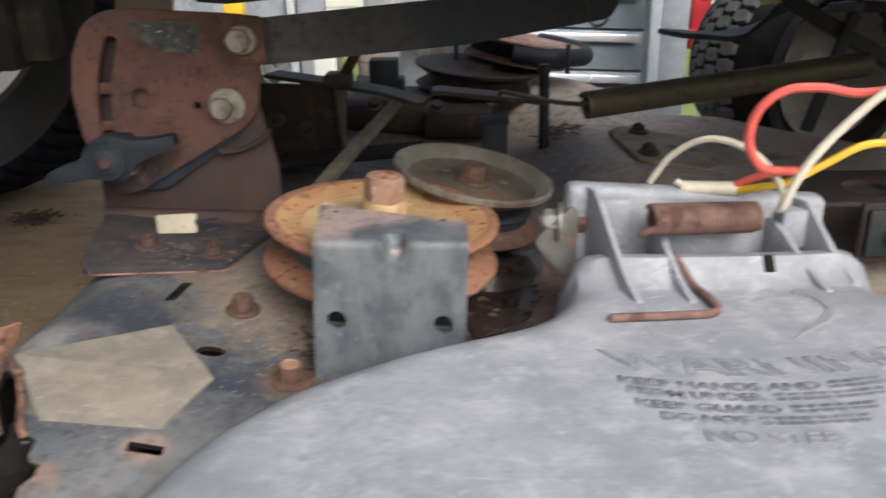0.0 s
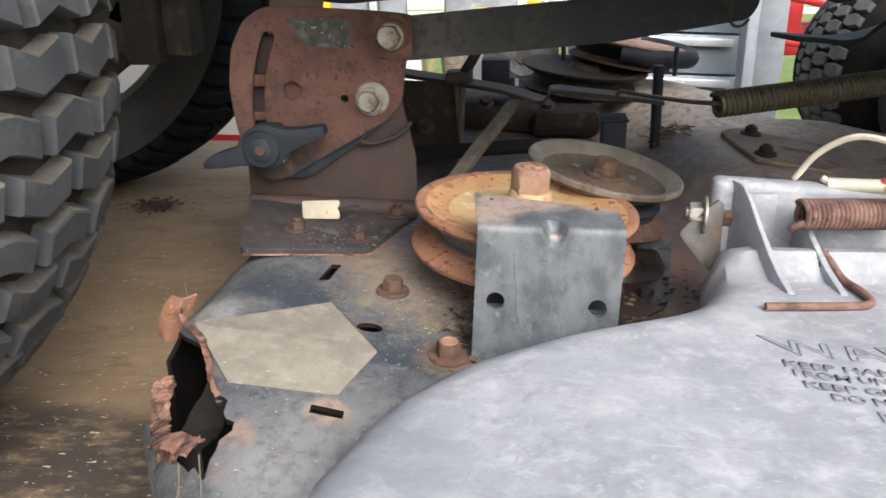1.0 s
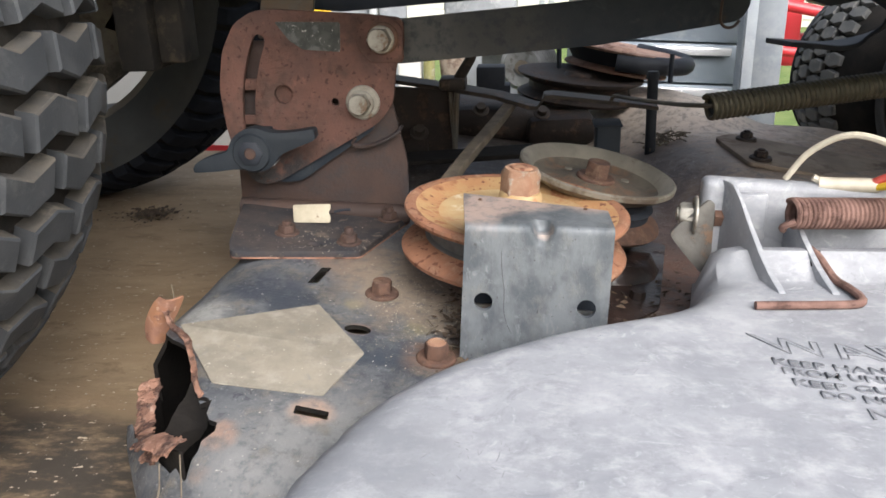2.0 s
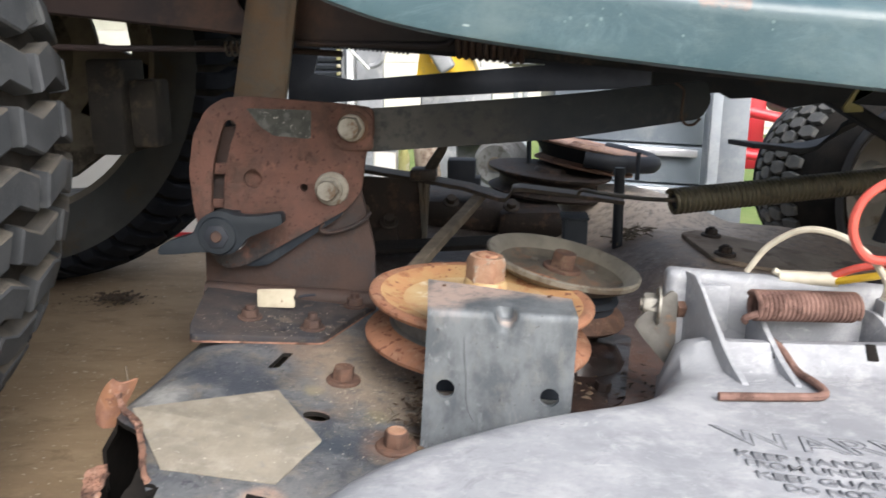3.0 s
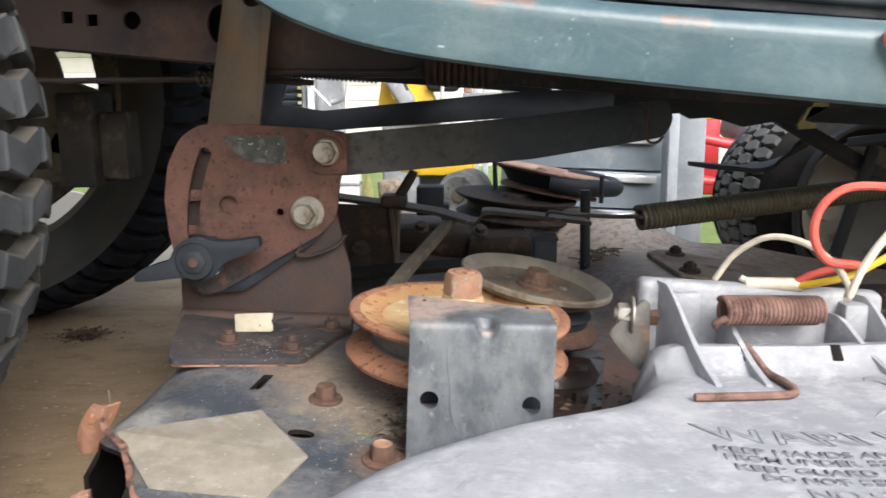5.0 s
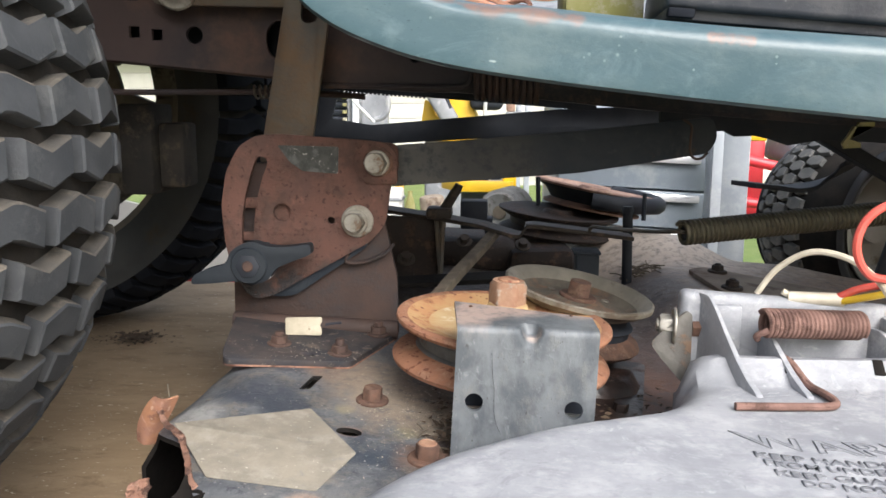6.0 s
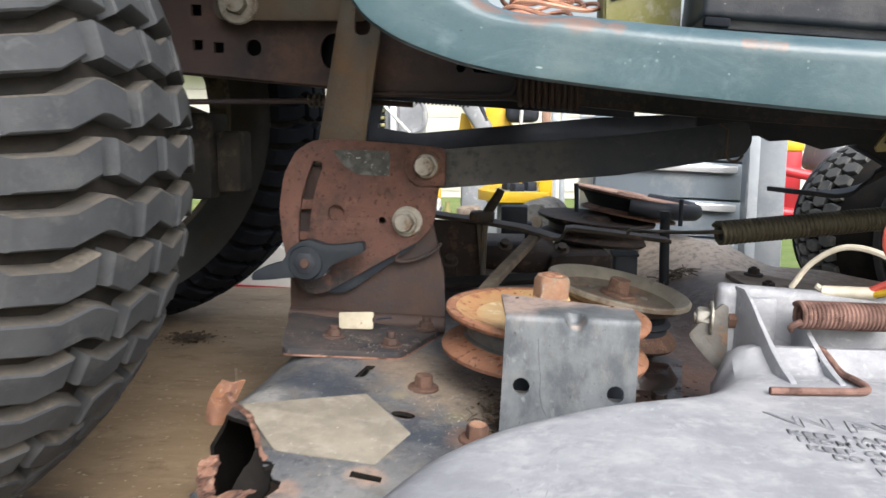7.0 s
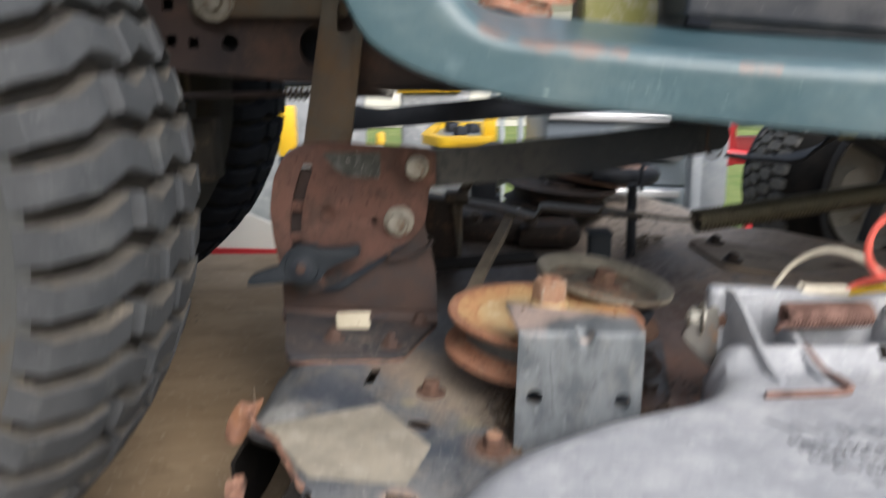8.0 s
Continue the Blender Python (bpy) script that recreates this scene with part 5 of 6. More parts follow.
part("spacer", moved(lathe([(0.030, -0.040), (0.030, 0.0), (0.02, 0.0)], 32), along((0.031, 0.632, 0.162), GREY_AXIS)), M_OILRUST, grey_pulley)
for a in (0.7, 2.3, 4.2):
    part("rivet", moved(lathe([(0.0034, 0), (0.0032, 0.0015), (0, 0.002)], 10), along((0.0245 + 0.032 * math.cos(a), 0.630 + 0.032 * math.sin(a), 0.1885 - 0.2 * 0.032 * math.cos(a) + 0.05 * 0.032 * math.sin(a)), GREY_AXIS)), M_GREYPUL, grey_pulley)

# far pulleys, stud and idler arm over the back of the deck
pulley("drive_pulley", [(0.0, 0.006), (0.018, 0.006), (0.022, 0.001), (0.06, 0.0), (0.078, 0.004), (0.083, 0.003), (0.082, 0.0), (0.066, -0.008), (0.066, -0.016), (0.08, -0.024), (0.076, -0.028), (0.0, -0.026)],
                     (0.040, 1.10, 0.203), (0.10, -0.02, 1), [M_OILRUST], "dark oily drive pulley")
top_pulley = pulley("engine_pulley", [(0.0, 0.002), (0.02, 0.002), (0.024, -0.002), (0.07, -0.001), (0.084, 0.002), (0.087, 0.0), (0.085, -0.003), (0.07, -0.009), (0.060, -0.022), (0.070, -0.027), (0.069, -0.030), (0.0, -0.030)],
                    (0.095, 1.15, 0.2335), (0.19, 0.03, 1), [M_TANPUL, M_DARK], "tan rusted engine pulley", None, [(0.05, 0.09, -0.020, -0.004)])
belt_pts = [(0.098 + 0.081 * math.cos(a) * 1.06, 1.15 + 0.081 * math.sin(a), 0.223 - 0.15 * 0.081 * math.cos(a)) for a in np.linspace(-1.75, 1.2, 24)]
part("drive_belt", tube(belt_pts[::-1], 0.0118, 10), M_BLACK, top_pulley, "black rubber drive belt")
part("belt_keeper", tube([(0.012, 1.09, 0.215), (0.0105, 1.088, 0.254)], 0.0032, 8), M_DARK, deck)
part("belt_keeper", tube([(0.150, 1.06, 0.20), (0.150, 1.058, 0.236)], 0.003, 8), M_DARK, deck)
part("stud_post", join(tube([(0.108, 0.91, 0.12), (0.1055, 0.91, 0.236)], 0.0058, 14), hexhead((0.1055, 0.91, 0.228), (0, 0, 1), 0.0125, 0.006, 0.0, 0.0)), M_BLACK, deck, "black steel stud")


def bar(points, width, thick):
    """A flat bar lying along points."""
    b = bmesh.new()
    prev = None
    pts = [Vector(p) for p in points]
    for i, p in enumerate(pts):
        d = (pts[min(i + 1, len(pts) - 1)] - pts[max(i - 1, 0)]).normalized()
        side = Vector((-d.y, d.x, 0)).normalized() * width / 2
        up = Vector((0, 0, thick / 2))
        row = [b.verts.new(p + s * side + t * up) for s, t in ((-1, -1), (1, -1), (1, 1), (-1, 1))]
        if prev:
            for k in range(4):
                b.faces.new((prev[k], prev[(k + 1) % 4], row[(k + 1) % 4], row[k]))
        else:
            b.faces.new(row[::-1])
        prev = row
    b.faces.new(prev)
    bmesh.ops.recalc_face_normals(b, faces=b.faces)
    return chamfer(b, 0.0008, 1)


idler_arm = part("idler_arm", bar([(-0.185, 0.90, 0.2325), (-0.112, 0.87, 0.2270), (-0.060, 0.85, 0.2215), (-0.024, 0.842, 0.2120), (-0.018, 0.84, 0.2120), (-0.013, 0.84, 0.2225), (-0.004, 0.84, 0.2235), (0.045, 0.84, 0.2180), (0.100, 0.842, 0.2110)], 0.030, 0.0042), M_IDLER, deck, "long grimy flat idler arm with a step")
part("pin", join(tube([(-0.108, 0.865, 0.226), (-0.100, 0.862, 0.240), (-0.089, 0.86, 0.258), (-0.086, 0.86, 0.264)], 0.0065, 10, 0.0045), box(-0.122, -0.094, 0.850, 0.880, 0.226, 0.2385, 0.003)), M_IDLER, idler_arm)
part("arm_tail", join(tube([(-0.104, 0.86, 0.226), (-0.106, 0.85, 0.16)], 0.003, 7), tube([(-0.112, 0.865, 0.226), (-0.106, 0.85, 0.17)], 0.0026, 7)), M_STRAP, idler_arm)
part("stop_block", join(box(-0.0905, -0.0565, 0.985, 1.015, 0.196, 0.2315, 0.002), box(-0.060, -0.050, 0.985, 1.015, 0.190, 0.210, 0.002)), M_BLACK, deck, "black square stop")
part("step_block", join(box(0.037, 0.0605, 0.79, 0.815, 0.135, 0.2005, 0.002), box(0.034, 0.0615, 0.786, 0.818, 0.2005, 0.2035, 0.001)), M_ARM, deck)

part("strut", bar([(-0.22, 0.78, 0.165), (-0.02, 0.80, 0.175)], 0.04, 0.005), M_UNDER, deck)
for bounds in ((-0.13, -0.02, 0.99, 1.12, 0.14, 0.180), (-0.03, 0.055, 0.97, 1.10, 0.14, 0.172), (-0.205, -0.135, 0.87, 1.0, 0.14, 0.190)):
    part("housing", crumpled(box(*bounds, 0.012, 2), 0.006, 28), M_OILRUST, deck, "dark oily belt housing")
part("housing_plate", moved(crumpled(box(-0.056, 0.056, -0.002, 0.002, -0.042, 0.034, 0.001), 0.003, 40), pose(-0.160, 0.868, 0.193, 8, 4, 8)), M_OILRUST, deck, "bent dark plate")
for x, y, z in ((-0.175, 0.852, 0.193), (-0.145, 0.858, 0.180), (-0.085, 0.975, 0.182), (-0.012, 0.975, 0.178)):
    part("bolt", hexhead((x, y, z), (0.1, -0.6, 0.8), 0.011, 0.006, 0.010, 0.002, turn=x * 20), M_IDLER, deck)
part("worn_belt", bar(smooth_line([(-0.100, 0.602, 0.186), (-0.083, 0.68, 0.196), (-0.062, 0.77, 0.206), (-0.045, 0.86, 0.213)], 4), 0.011, 0.008), M_BELT, deck, "frayed pale belt")


# long spring and its rod
spring = part("long_spring", coil((0.112, 0.660, 0.2435), (0.372, 0.755, 0.2565), 0.0092, 60, 0.0021, 12, 6), M_SPRING, deck, "long grimy coil spring")
part("spring_hook", tube(smooth_line([(0.118, 0.662, 0.2445), (0.109, 0.664, 0.2440), (0.095, 0.70, 0.2385), (0.078, 0.76, 0.2310), (0.066, 0.80, 0.2265), (0.056, 0.822, 0.2245), (0.053, 0.827, 0.2190)], 5), 0.0020, 7), M_STRAP, spring)
part("spring_core", tube([(0.116, 0.6615, 0.2437), (0.370, 0.7545, 0.2564)], 0.0072, 10), M_DARK, spring)

# strips and bolts on the back of the deck
strip = part("deck_strip", over_deck(plate(rounded([(0.176, 0.905), (0.186, 0.800), (0.205, 0.792), (0.60, 0.762), (0.62, 0.845), (0.30, 0.885), (0.20, 0.935)], 0.006), (), 0.0004, 0.005, "xy", 0.001)), M_DUSTYSTRIP, deck, "dusty steel strip along the deck")
for x, y in ((0.209, 0.905), (0.2010, 0.815)):
    part("bolt", hexhead((x, y, deck_z(x, y) + 0.005), (0.03, -0.02, 1), 0.0115, 0.006, 0.011, 0.003, 0.002), M_OILRUST, strip)
hanger = part("front_hanger", join(cut(box(0.285, 0.62, 0.615, 0.70, 0.172, 0.1765, 0.0015), [plate(ring(0.336, 0.650, 0.017, 0.021, 22), (), 0.1, 0.3, "xy", 0), plate(ring(0.392, 0.655, 0.019, 0.021, 22), (), 0.1, 0.3, "xy", 0)]),
                                   box(0.318, 0.62, 0.612, 0.6165, 0.128, 0.1765, 0.0015)), M_BROWN, deck, "brown channel with oval holes")
part("hanger_face", box(0.322, 0.62, 0.6075, 0.6118, 0.134, 0.172, 0.002), M_DARKTEAL, hanger, "dark teal face plate")
part("liner", box(0.372, 0.415, 0.632, 0.690, 0.1665, 0.1695, 0.0), M_RIM, hanger, "pale sheet under the oval hole")
part("bolt", hexhead((0.3445, 0.6075, 0.1515), (0, -1, 0.1), 0.013, 0.006, 0.0105, 0.002), M_BROWN, hanger)
# ---- the discharge chute ----
chute = thing("discharge_chute", (0.165, 0.40, FLOOR), "weathered light grey plastic discharge chute with embossed warning", "chute")


def chute_z(x, y):
    flat = 0.1742 + 0.045 * (y - 0.35) + 0.0055 * math.exp(-((x - 0.005) / 0.06) ** 2) + 0.002 * math.exp(-((x - 0.26) / 0.05) ** 2)
    front = -0.5 * max(0.0, 0.24 - y) ** 1.4
    wall = 0.0155 * soft_step(0.455, 0.474, y)
    return flat + front + wall


chute_half = [(-0.155, 0.12), (-0.150, 0.21), (-0.140, 0.262), (-0.124, 0.308), (-0.106, 0.340), (-0.075, 0.372), (-0.03, 0.396), (0.02, 0.418), (0.052, 0.438), (0.070, 0.468), (0.076, 0.497)]
chute_out = [v.to_tuple() for v in smooth_line(chute_half, 4)]
chute_out = chute_out + [(0.333 - x, y) for x, y in reversed(chute_out)]
ch = shell(chute_out, chute_z, 0.007, 0.034, 0.036, 0.09, 0.003)
part("chute_body", ch, M_CHUTE, chute)
# No openings are cut: flush black inserts stand for the shade in the slots
for x in (0.1380, 0.1920):
    part("slot", moved(box(-0.0032, 0.0032, -0.0055, 0.0055, -0.003, 0.0003, 0.0005), pose(x + 0.002, 0.4665, chute_z(x, 0.4665), 40, 0, -4)), M_UNDER, chute, "black insert for the shade inside a slot")
# hinge wall
wall = box(0.079, 0.238, 0.500, 0.516, 0.17, 0.2285, 0.0055, 4)
for v in wall.verts:
    v.co.z -= 0.065 * (v.co.x - 0.079) * (1 if v.co.z > 0.2 else 0)
part("hinge_wall", wall, M_CHUTE, chute)
part("hinge_boss", box(0.0975, 0.1175, 0.4945, 0.502, 0.19, 0.2205, 0.002), M_CHUTE, chute)
part("hinge_boss", box(0.2075, 0.2225, 0.488, 0.502, 0.19, 0.2140, 0.002), M_CHUTE, chute)
for xt, zt, xb, y0 in ((0.0915, 0.2275, 0.1140, 0.438), (0.1315, 0.2055, 0.1435, 0.438), (0.2015, 0.2060, 0.2225, 0.447), (0.2165, 0.2185, 0.2415, 0.456)):
    zb = chute_z(xb, y0)
    fin = plate(rounded([(y0 - 0.001, zb - 0.004), (y0, zb + 0.001), (y0 * 0.80 + 0.20 * 0.492, zb + (zt - zb) * 0.13 + 0.001), (y0 * 0.60 + 0.40 * 0.492, zb + (zt - zb) * 0.33), (y0 * 0.36 + 0.64 * 0.492, zb + (zt - zb) * 0.60), (y0 * 0.15 + 0.85 * 0.492, zb + (zt - zb) * 0.86), (0.492, zt), (0.503, zt), (0.503, 0.18), (0.46, 0.178)], 0.002), (), -0.0012, 0.0012, "yz", 0.0006)
    for v in fin.verts:
        k = max(0.0, min(1.0, (0.503 - v.co.y) / (0.503 - y0)))
        v.co.x += xt + (xb - xt) * k + 0.0006 * (1 if v.co.x > 0 else -1) * (0.215 - v.co.z) / 0.03
    part("rib", fin, M_CHUTE, chute)
part("hinge_bolt", join(hexhead((0.0765, 0.5040, 0.2035), (-1, 0.1, 0.05), 0.0135, 0.0085, 0.0125, 0.002, 0.002), tube([(0.076, 0.504, 0.2035), (0.102, 0.503, 0.2025)], 0.0042, 10)), M_ZINC, chute, "zinc hinge bolt")
part("hinge_nut", hexhead((0.087, 0.5035, 0.2032), (1, 0, 0), 0.012, 0.007, 0.0), M_RUSTBOLT, chute, "rusty nut")
part("hinge_tab", plate(rounded([(0.0595, 0.193), (0.064, 0.1985), (0.0825, 0.2155), (0.0862, 0.2135), (0.0868, 0.166), (0.081, 0.1665), (0.066, 0.184)], 0.003), (), 0.4975, 0.5005, "xz"), M_TAB, chute, "dirty grey steel hinge tab")
torsion = part("torsion_spring", coil((0.1260, 0.4770, 0.2140), (0.1910, 0.4905, 0.2100), 0.0080, 22.5, 0.00180, 18, 7), M_RUSTROD, chute, "rusty brown torsion spring")
part("spring_leg", tube(smooth_line([(0.1270, 0.4700, 0.2110), (0.1210, 0.4735, 0.2065), (0.1235, 0.4800, 0.2025)], 4), 0.0021, 7), M_RUSTROD, torsion)
rod_pts = [(0.1370, 0.478, 0.193), (0.1420, 0.468, 0.1900)] + [(x, y, chute_z(x, y) + 0.0028) for x, y in ((0.1475, 0.454), (0.1515, 0.440), (0.1535, 0.430), (0.1520, 0.4235), (0.1460, 0.4205), (0.1300, 0.4190), (0.1100, 0.4175), (0.0935, 0.4160))]
part("spring_rod", tube(smooth_line(rod_pts, 5), 0.0024, 9), M_RUSTROD, torsion, "bent rusty rod lying on the plastic")


def emboss(points_2d, lift=0.0009):
    """A raised mark that follows the chute's top."""
    b = plate(points_2d, (), -0.0015, lift, "xy", 0)
    for v in b.verts:
        v.co.z += chute_z(v.co.x, v.co.y)
    return b


mark_a = smooth_line([(0.2030, 0.4500), (0.2100, 0.4510), (0.2140, 0.4450), (0.2160, 0.4370), (0.2150, 0.4250), (0.2100, 0.4160), (0.2010, 0.4090), (0.1930, 0.4040), (0.1850, 0.3970)], 4)
mark_b = smooth_line([(0.1880, 0.4000), (0.1920, 0.4060), (0.2000, 0.4120), (0.2060, 0.4180), (0.2120, 0.4260), (0.2120, 0.4340), (0.2100, 0.4400), (0.2070, 0.4440), (0.2020, 0.4460)], 4)
part("moulded_mark", emboss([p for p in mark_a + mark_b]), M_EMBOSS_PALE, chute, "raised hooked moulding")


def words(text, size, x0, x1, y0, bend=1.55, slant=0.0, fat=0.0, lift=0.0008, outline=0.0):
    """Raised lettering from x0 to x1 on a line that bends like a smile about the chute's middle."""
    cu = bpy.data.curves.new("tmp", "FONT")
    cu.body, cu.size, cu.shear, cu.offset = text, 1.0, slant, fat
    if outline:
        cu.fill_mode, cu.bevel_depth, cu.bevel_resolution = "NONE", outline, 0
    ob = new("tmp", cu)
    bpy.context.view_layer.update()
    me = bpy.data.meshes.new_from_object(ob.evaluated_get(bpy.context.evaluated_depsgraph_get()))
    bpy.data.objects.remove(ob)
    b = bmesh.new()
    b.from_mesh(me)
    bpy.data.meshes.remove(me)
    lo, hi = min(v.co.x for v in b.verts), max(v.co.x for v in b.verts)
    up = max(v.co.y for v in b.verts)
    tops = set()
    if outline:
        tops = {v for v in b.verts if v.co.z > 0}
    else:
        ext = bmesh.ops.extrude_face_region(b, geom=list(b.faces))
        tops = {v for v in ext["geom"] if isinstance(v, bmesh.types.BMVert)}
    for v in b.verts:
        x = x0 + (v.co.x - lo) / (hi - lo) * (x1 - x0)
        y = y0 + v.co.y / up * size + bend * (x - 0.155) ** 2
        v.co = (x, y, chute_z(x, y) + (lift if v in tops else -0.001))
    bmesh.ops.recalc_face_normals(b, faces=b.faces)
    return b


def dashes(x0, x1, y0, size, bend=1.55):
    """Short bars in place of words that cannot be read."""
    rng = random.Random(int(y0 * 1e4))
    out, x = [], x0
    while x < x1 - 0.004:
        w = min(rng.uniform(0.0035, 0.006), x1 - x)
        line = lambda dy: [(u, y0 + dy + bend * (u - 0.155) ** 2) for u in (x, x + w)]
        out.append(emboss(line(0.0) + line(size * 0.3)[::-1]))
        out.append(emboss(line(size * 0.7) + line(size)[::-1]))
        x += w + rng.uniform(0.001, 0.0022)
    return join(*out)


part("lettering", words("WARNING", 0.0150, 0.0815, 0.2400, 0.3640, 1.6, -0.35, 0.0, 0.0006, 0.012), M_EMBOSS, chute, "large raised word WARNING in outline", False)
part("lettering", words("KEEP HANDS AND", 0.0058, 0.0880, 0.1800, 0.3510, fat=0.012), M_EMBOSS, chute, "raised words KEEP HANDS AND", False)
part("lettering", dashes(0.1850, 0.2120, 0.3515, 0.0052), M_EMBOSS, chute, "", False)
part("lettering", words("FROM UNDER", 0.0055, 0.0905, 0.1520, 0.3430, fat=0.012), M_EMBOSS, chute, "raised words FROM UNDER", False)
part("lettering", dashes(0.1570, 0.2080, 0.3435, 0.0050), M_EMBOSS, chute, "", False)
part("lettering", words("KEEP GUARD", 0.0055, 0.0925, 0.1560, 0.3335, fat=0.012), M_EMBOSS, chute, "raised words KEEP GUARD", False)
part("lettering", dashes(0.1610, 0.2030, 0.3340, 0.0050), M_EMBOSS, chute, "", False)
part("lettering", words("DO NOT", 0.0055, 0.1020, 0.1400, 0.3250, fat=0.012), M_EMBOSS, chute, "raised words DO NOT", False)
part("lettering", dashes(0.1450, 0.1930, 0.3255, 0.0050), M_EMBOSS, chute, "", False)
part("lettering", words("NO STEP", 0.0080, 0.1180, 0.1730, 0.3120), M_EMBOSS_PALE, chute, "raised words NO STEP", False)

# ---- wires ----
harness = thing("wiring_harness", (0.2, 0.46, 0.23), "loose red, white and yellow wires with a taped splice", "wires")


def wire(pts, r, mat, label):
    return part("wire", tube(smooth_line(pts, 8), r, 8), mat, harness, label)


wire([(0.190, 0.449, 0.2300), (0.1955, 0.447, 0.2470), (0.206, 0.447, 0.2640), (0.224, 0.447, 0.2840), (0.244, 0.447, 0.3020), (0.262, 0.447, 0.322), (0.258, 0.449, 0.343), (0.243, 0.453, 0.3580), (0.229, 0.455, 0.3690), (0.215, 0.458, 0.3745), (0.222, 0.468, 0.3830), (0.245, 0.49, 0.386)], 0.0024, M_WIRE_WHITE, "cream white wire")
wire([(0.133, 0.518, 0.2240), (0.144, 0.512, 0.2430), (0.160, 0.500, 0.2560), (0.178, 0.488, 0.2545), (0.190, 0.474, 0.2450), (0.194, 0.460, 0.2340), (0.190, 0.452, 0.2270)], 0.0021, M_WIRE_WHITE, "cream white wire")
wire([(0.180, 0.503, 0.2255), (0.192, 0.497, 0.2330), (0.207, 0.488, 0.2385), (0.211, 0.480, 0.2410), (0.200, 0.470, 0.2445), (0.181, 0.462, 0.2490), (0.1715, 0.460, 0.2640), (0.1745, 0.460, 0.2810), (0.187, 0.459, 0.2920), (0.206, 0.458, 0.2935), (0.226, 0.457, 0.2905), (0.252, 0.456, 0.2960), (0.275, 0.455, 0.315), (0.262, 0.455, 0.334), (0.243, 0.455, 0.3400), (0.227, 0.455, 0.3500), (0.213, 0.455, 0.3620), (0.2025, 0.456, 0.3760), (0.2065, 0.458, 0.3815), (0.218, 0.464, 0.3810), (0.235, 0.48, 0.384)], 0.0026, M_WIRE_RED, "red wire in a loop")
wire([(0.180, 0.503, 0.2225), (0.190, 0.494, 0.2270), (0.205, 0.482, 0.2345), (0.223, 0.480, 0.2450), (0.244, 0.480, 0.2560), (0.267, 0.479, 0.2570), (0.30, 0.478, 0.252), (0.33, 0.475, 0.25)], 0.0024, M_WIRE_YELLOW, "yellow wire")
part("splice", tube([(0.1500, 0.507, 0.2238), (0.1530, 0.5062, 0.2238), (0.1800, 0.5035, 0.2238), (0.1845, 0.503, 0.2236)], 0.0046, 10), M_WIRE_WHITE, harness, "cream taped splice")
part("splice_tail", tube([(0.152, 0.507, 0.2245), (0.1465, 0.508, 0.2280)], 0.0022, 7), M_WIRE_WHITE, harness)
wire([(0.250, 0.49, 0.381), (0.235, 0.470, 0.3800), (0.222, 0.460, 0.3800), (0.2165, 0.458, 0.3860), (0.2195, 0.457, 0.3900), (0.2235, 0.456, 0.3840), (0.2220, 0.454, 0.3720), (0.2250, 0.453, 0.3660)], 0.0021, M_WIRE_YELLOW, "yellow wire")
part("connector", moved(box(-0.009, 0.009, -0.004, 0.004, -0.0045, 0.0045, 0.0015), pose(0.2330, 0.4535, 0.3620, 0, 28, 0)), M_WIRE_WHITE, harness, "cream plug")
for i, m in enumerate((M_WIRE_YELLOW, M_WIRE_RED, M_COPPER, M_WIRE_WHITE)):
    wire([(0.24, 0.50, 0.384), (0.275, 0.53, 0.392 + i * 0.006), (0.33, 0.56, 0.396 + i * 0.008), (0.42, 0.60, 0.40 + i * 0.01)], 0.0022, m, "bundled wire")

# ---- the battery box and what lies on the board ----
def board_top(x, y):
    return float(np.interp(x, [-0.05, 0.004, 0.1, 0.25, 0.45], [0.4015, 0.394, 0.3845, 0.3735, 0.357])) + float(np.interp(y, [0.476, 0.53, 0.60, 0.66, 0.80, 1.1], [0.0022, 0.012, 0.025, 0.031, 0.034, 0.034]))


tilt = pose(0.20, 0.68, board_top(0.20, 0.68) + 0.002, 0, 5.2, -3)
battery = thing("battery_box", (0.20, 0.68, board_top(0.2, 0.68)), "scuffed black plastic battery box on the footboard", "battery")
part("case", moved(join(box(-0.115, 0.115, -0.062, 0.09, 0.004, 0.17, 0.005, 3), box(-0.112, 0.108, -0.052, 0.08, -0.004, 0.01, 0.002)), tilt), M_BOX, battery)
part("foot", moved(box(-0.112, -0.092, -0.0610, -0.045, -0.003, 0.004, 0.001), tilt), M_INNERTYRE, battery)
part("sticker", moved(box(0.07, 0.108, -0.0632, -0.0618, 0.040, 0.09, 0.0), tilt), M_WHITEWALL, battery, "white paper label")
part("lid", moved(box(-0.119, 0.119, -0.066, 0.094, 0.16, 0.182, 0.004), tilt), M_BLACK, battery)
crate = thing("olive_crate", (0.055, 0.73, board_top(0.055, 0.73)), "mossy olive plastic tub on the footboard", "tub")
zc = board_top(0.055, 0.73) - 0.004
part("tub_wall", box(0.010, 0.080, 0.705, 0.710, zc, 0.54, 0.002), M_OLIVE, crate)
part("tub_wall", box(0.010, 0.015, 0.705, 0.775, zc, 0.54, 0.002), M_OLIVE, crate)
part("tub_wall", box(0.010, 0.080, 0.772, 0.777, zc, 0.54, 0.002), M_OLIVE, crate)
part("tub_slot", moved(box(-0.016, 0.016, -0.003, 0.003, -0.003, 0.003, 0.001), pose(0.032, 0.7045, 0.455, 0, -14, 0)), M_BLACK, crate)
loops = thing("wire_coil", (-0.035, 0.745, board_top(-0.035, 0.745)), "loose coil of copper wire lying on the footboard", "wire")
rng = random.Random(4)
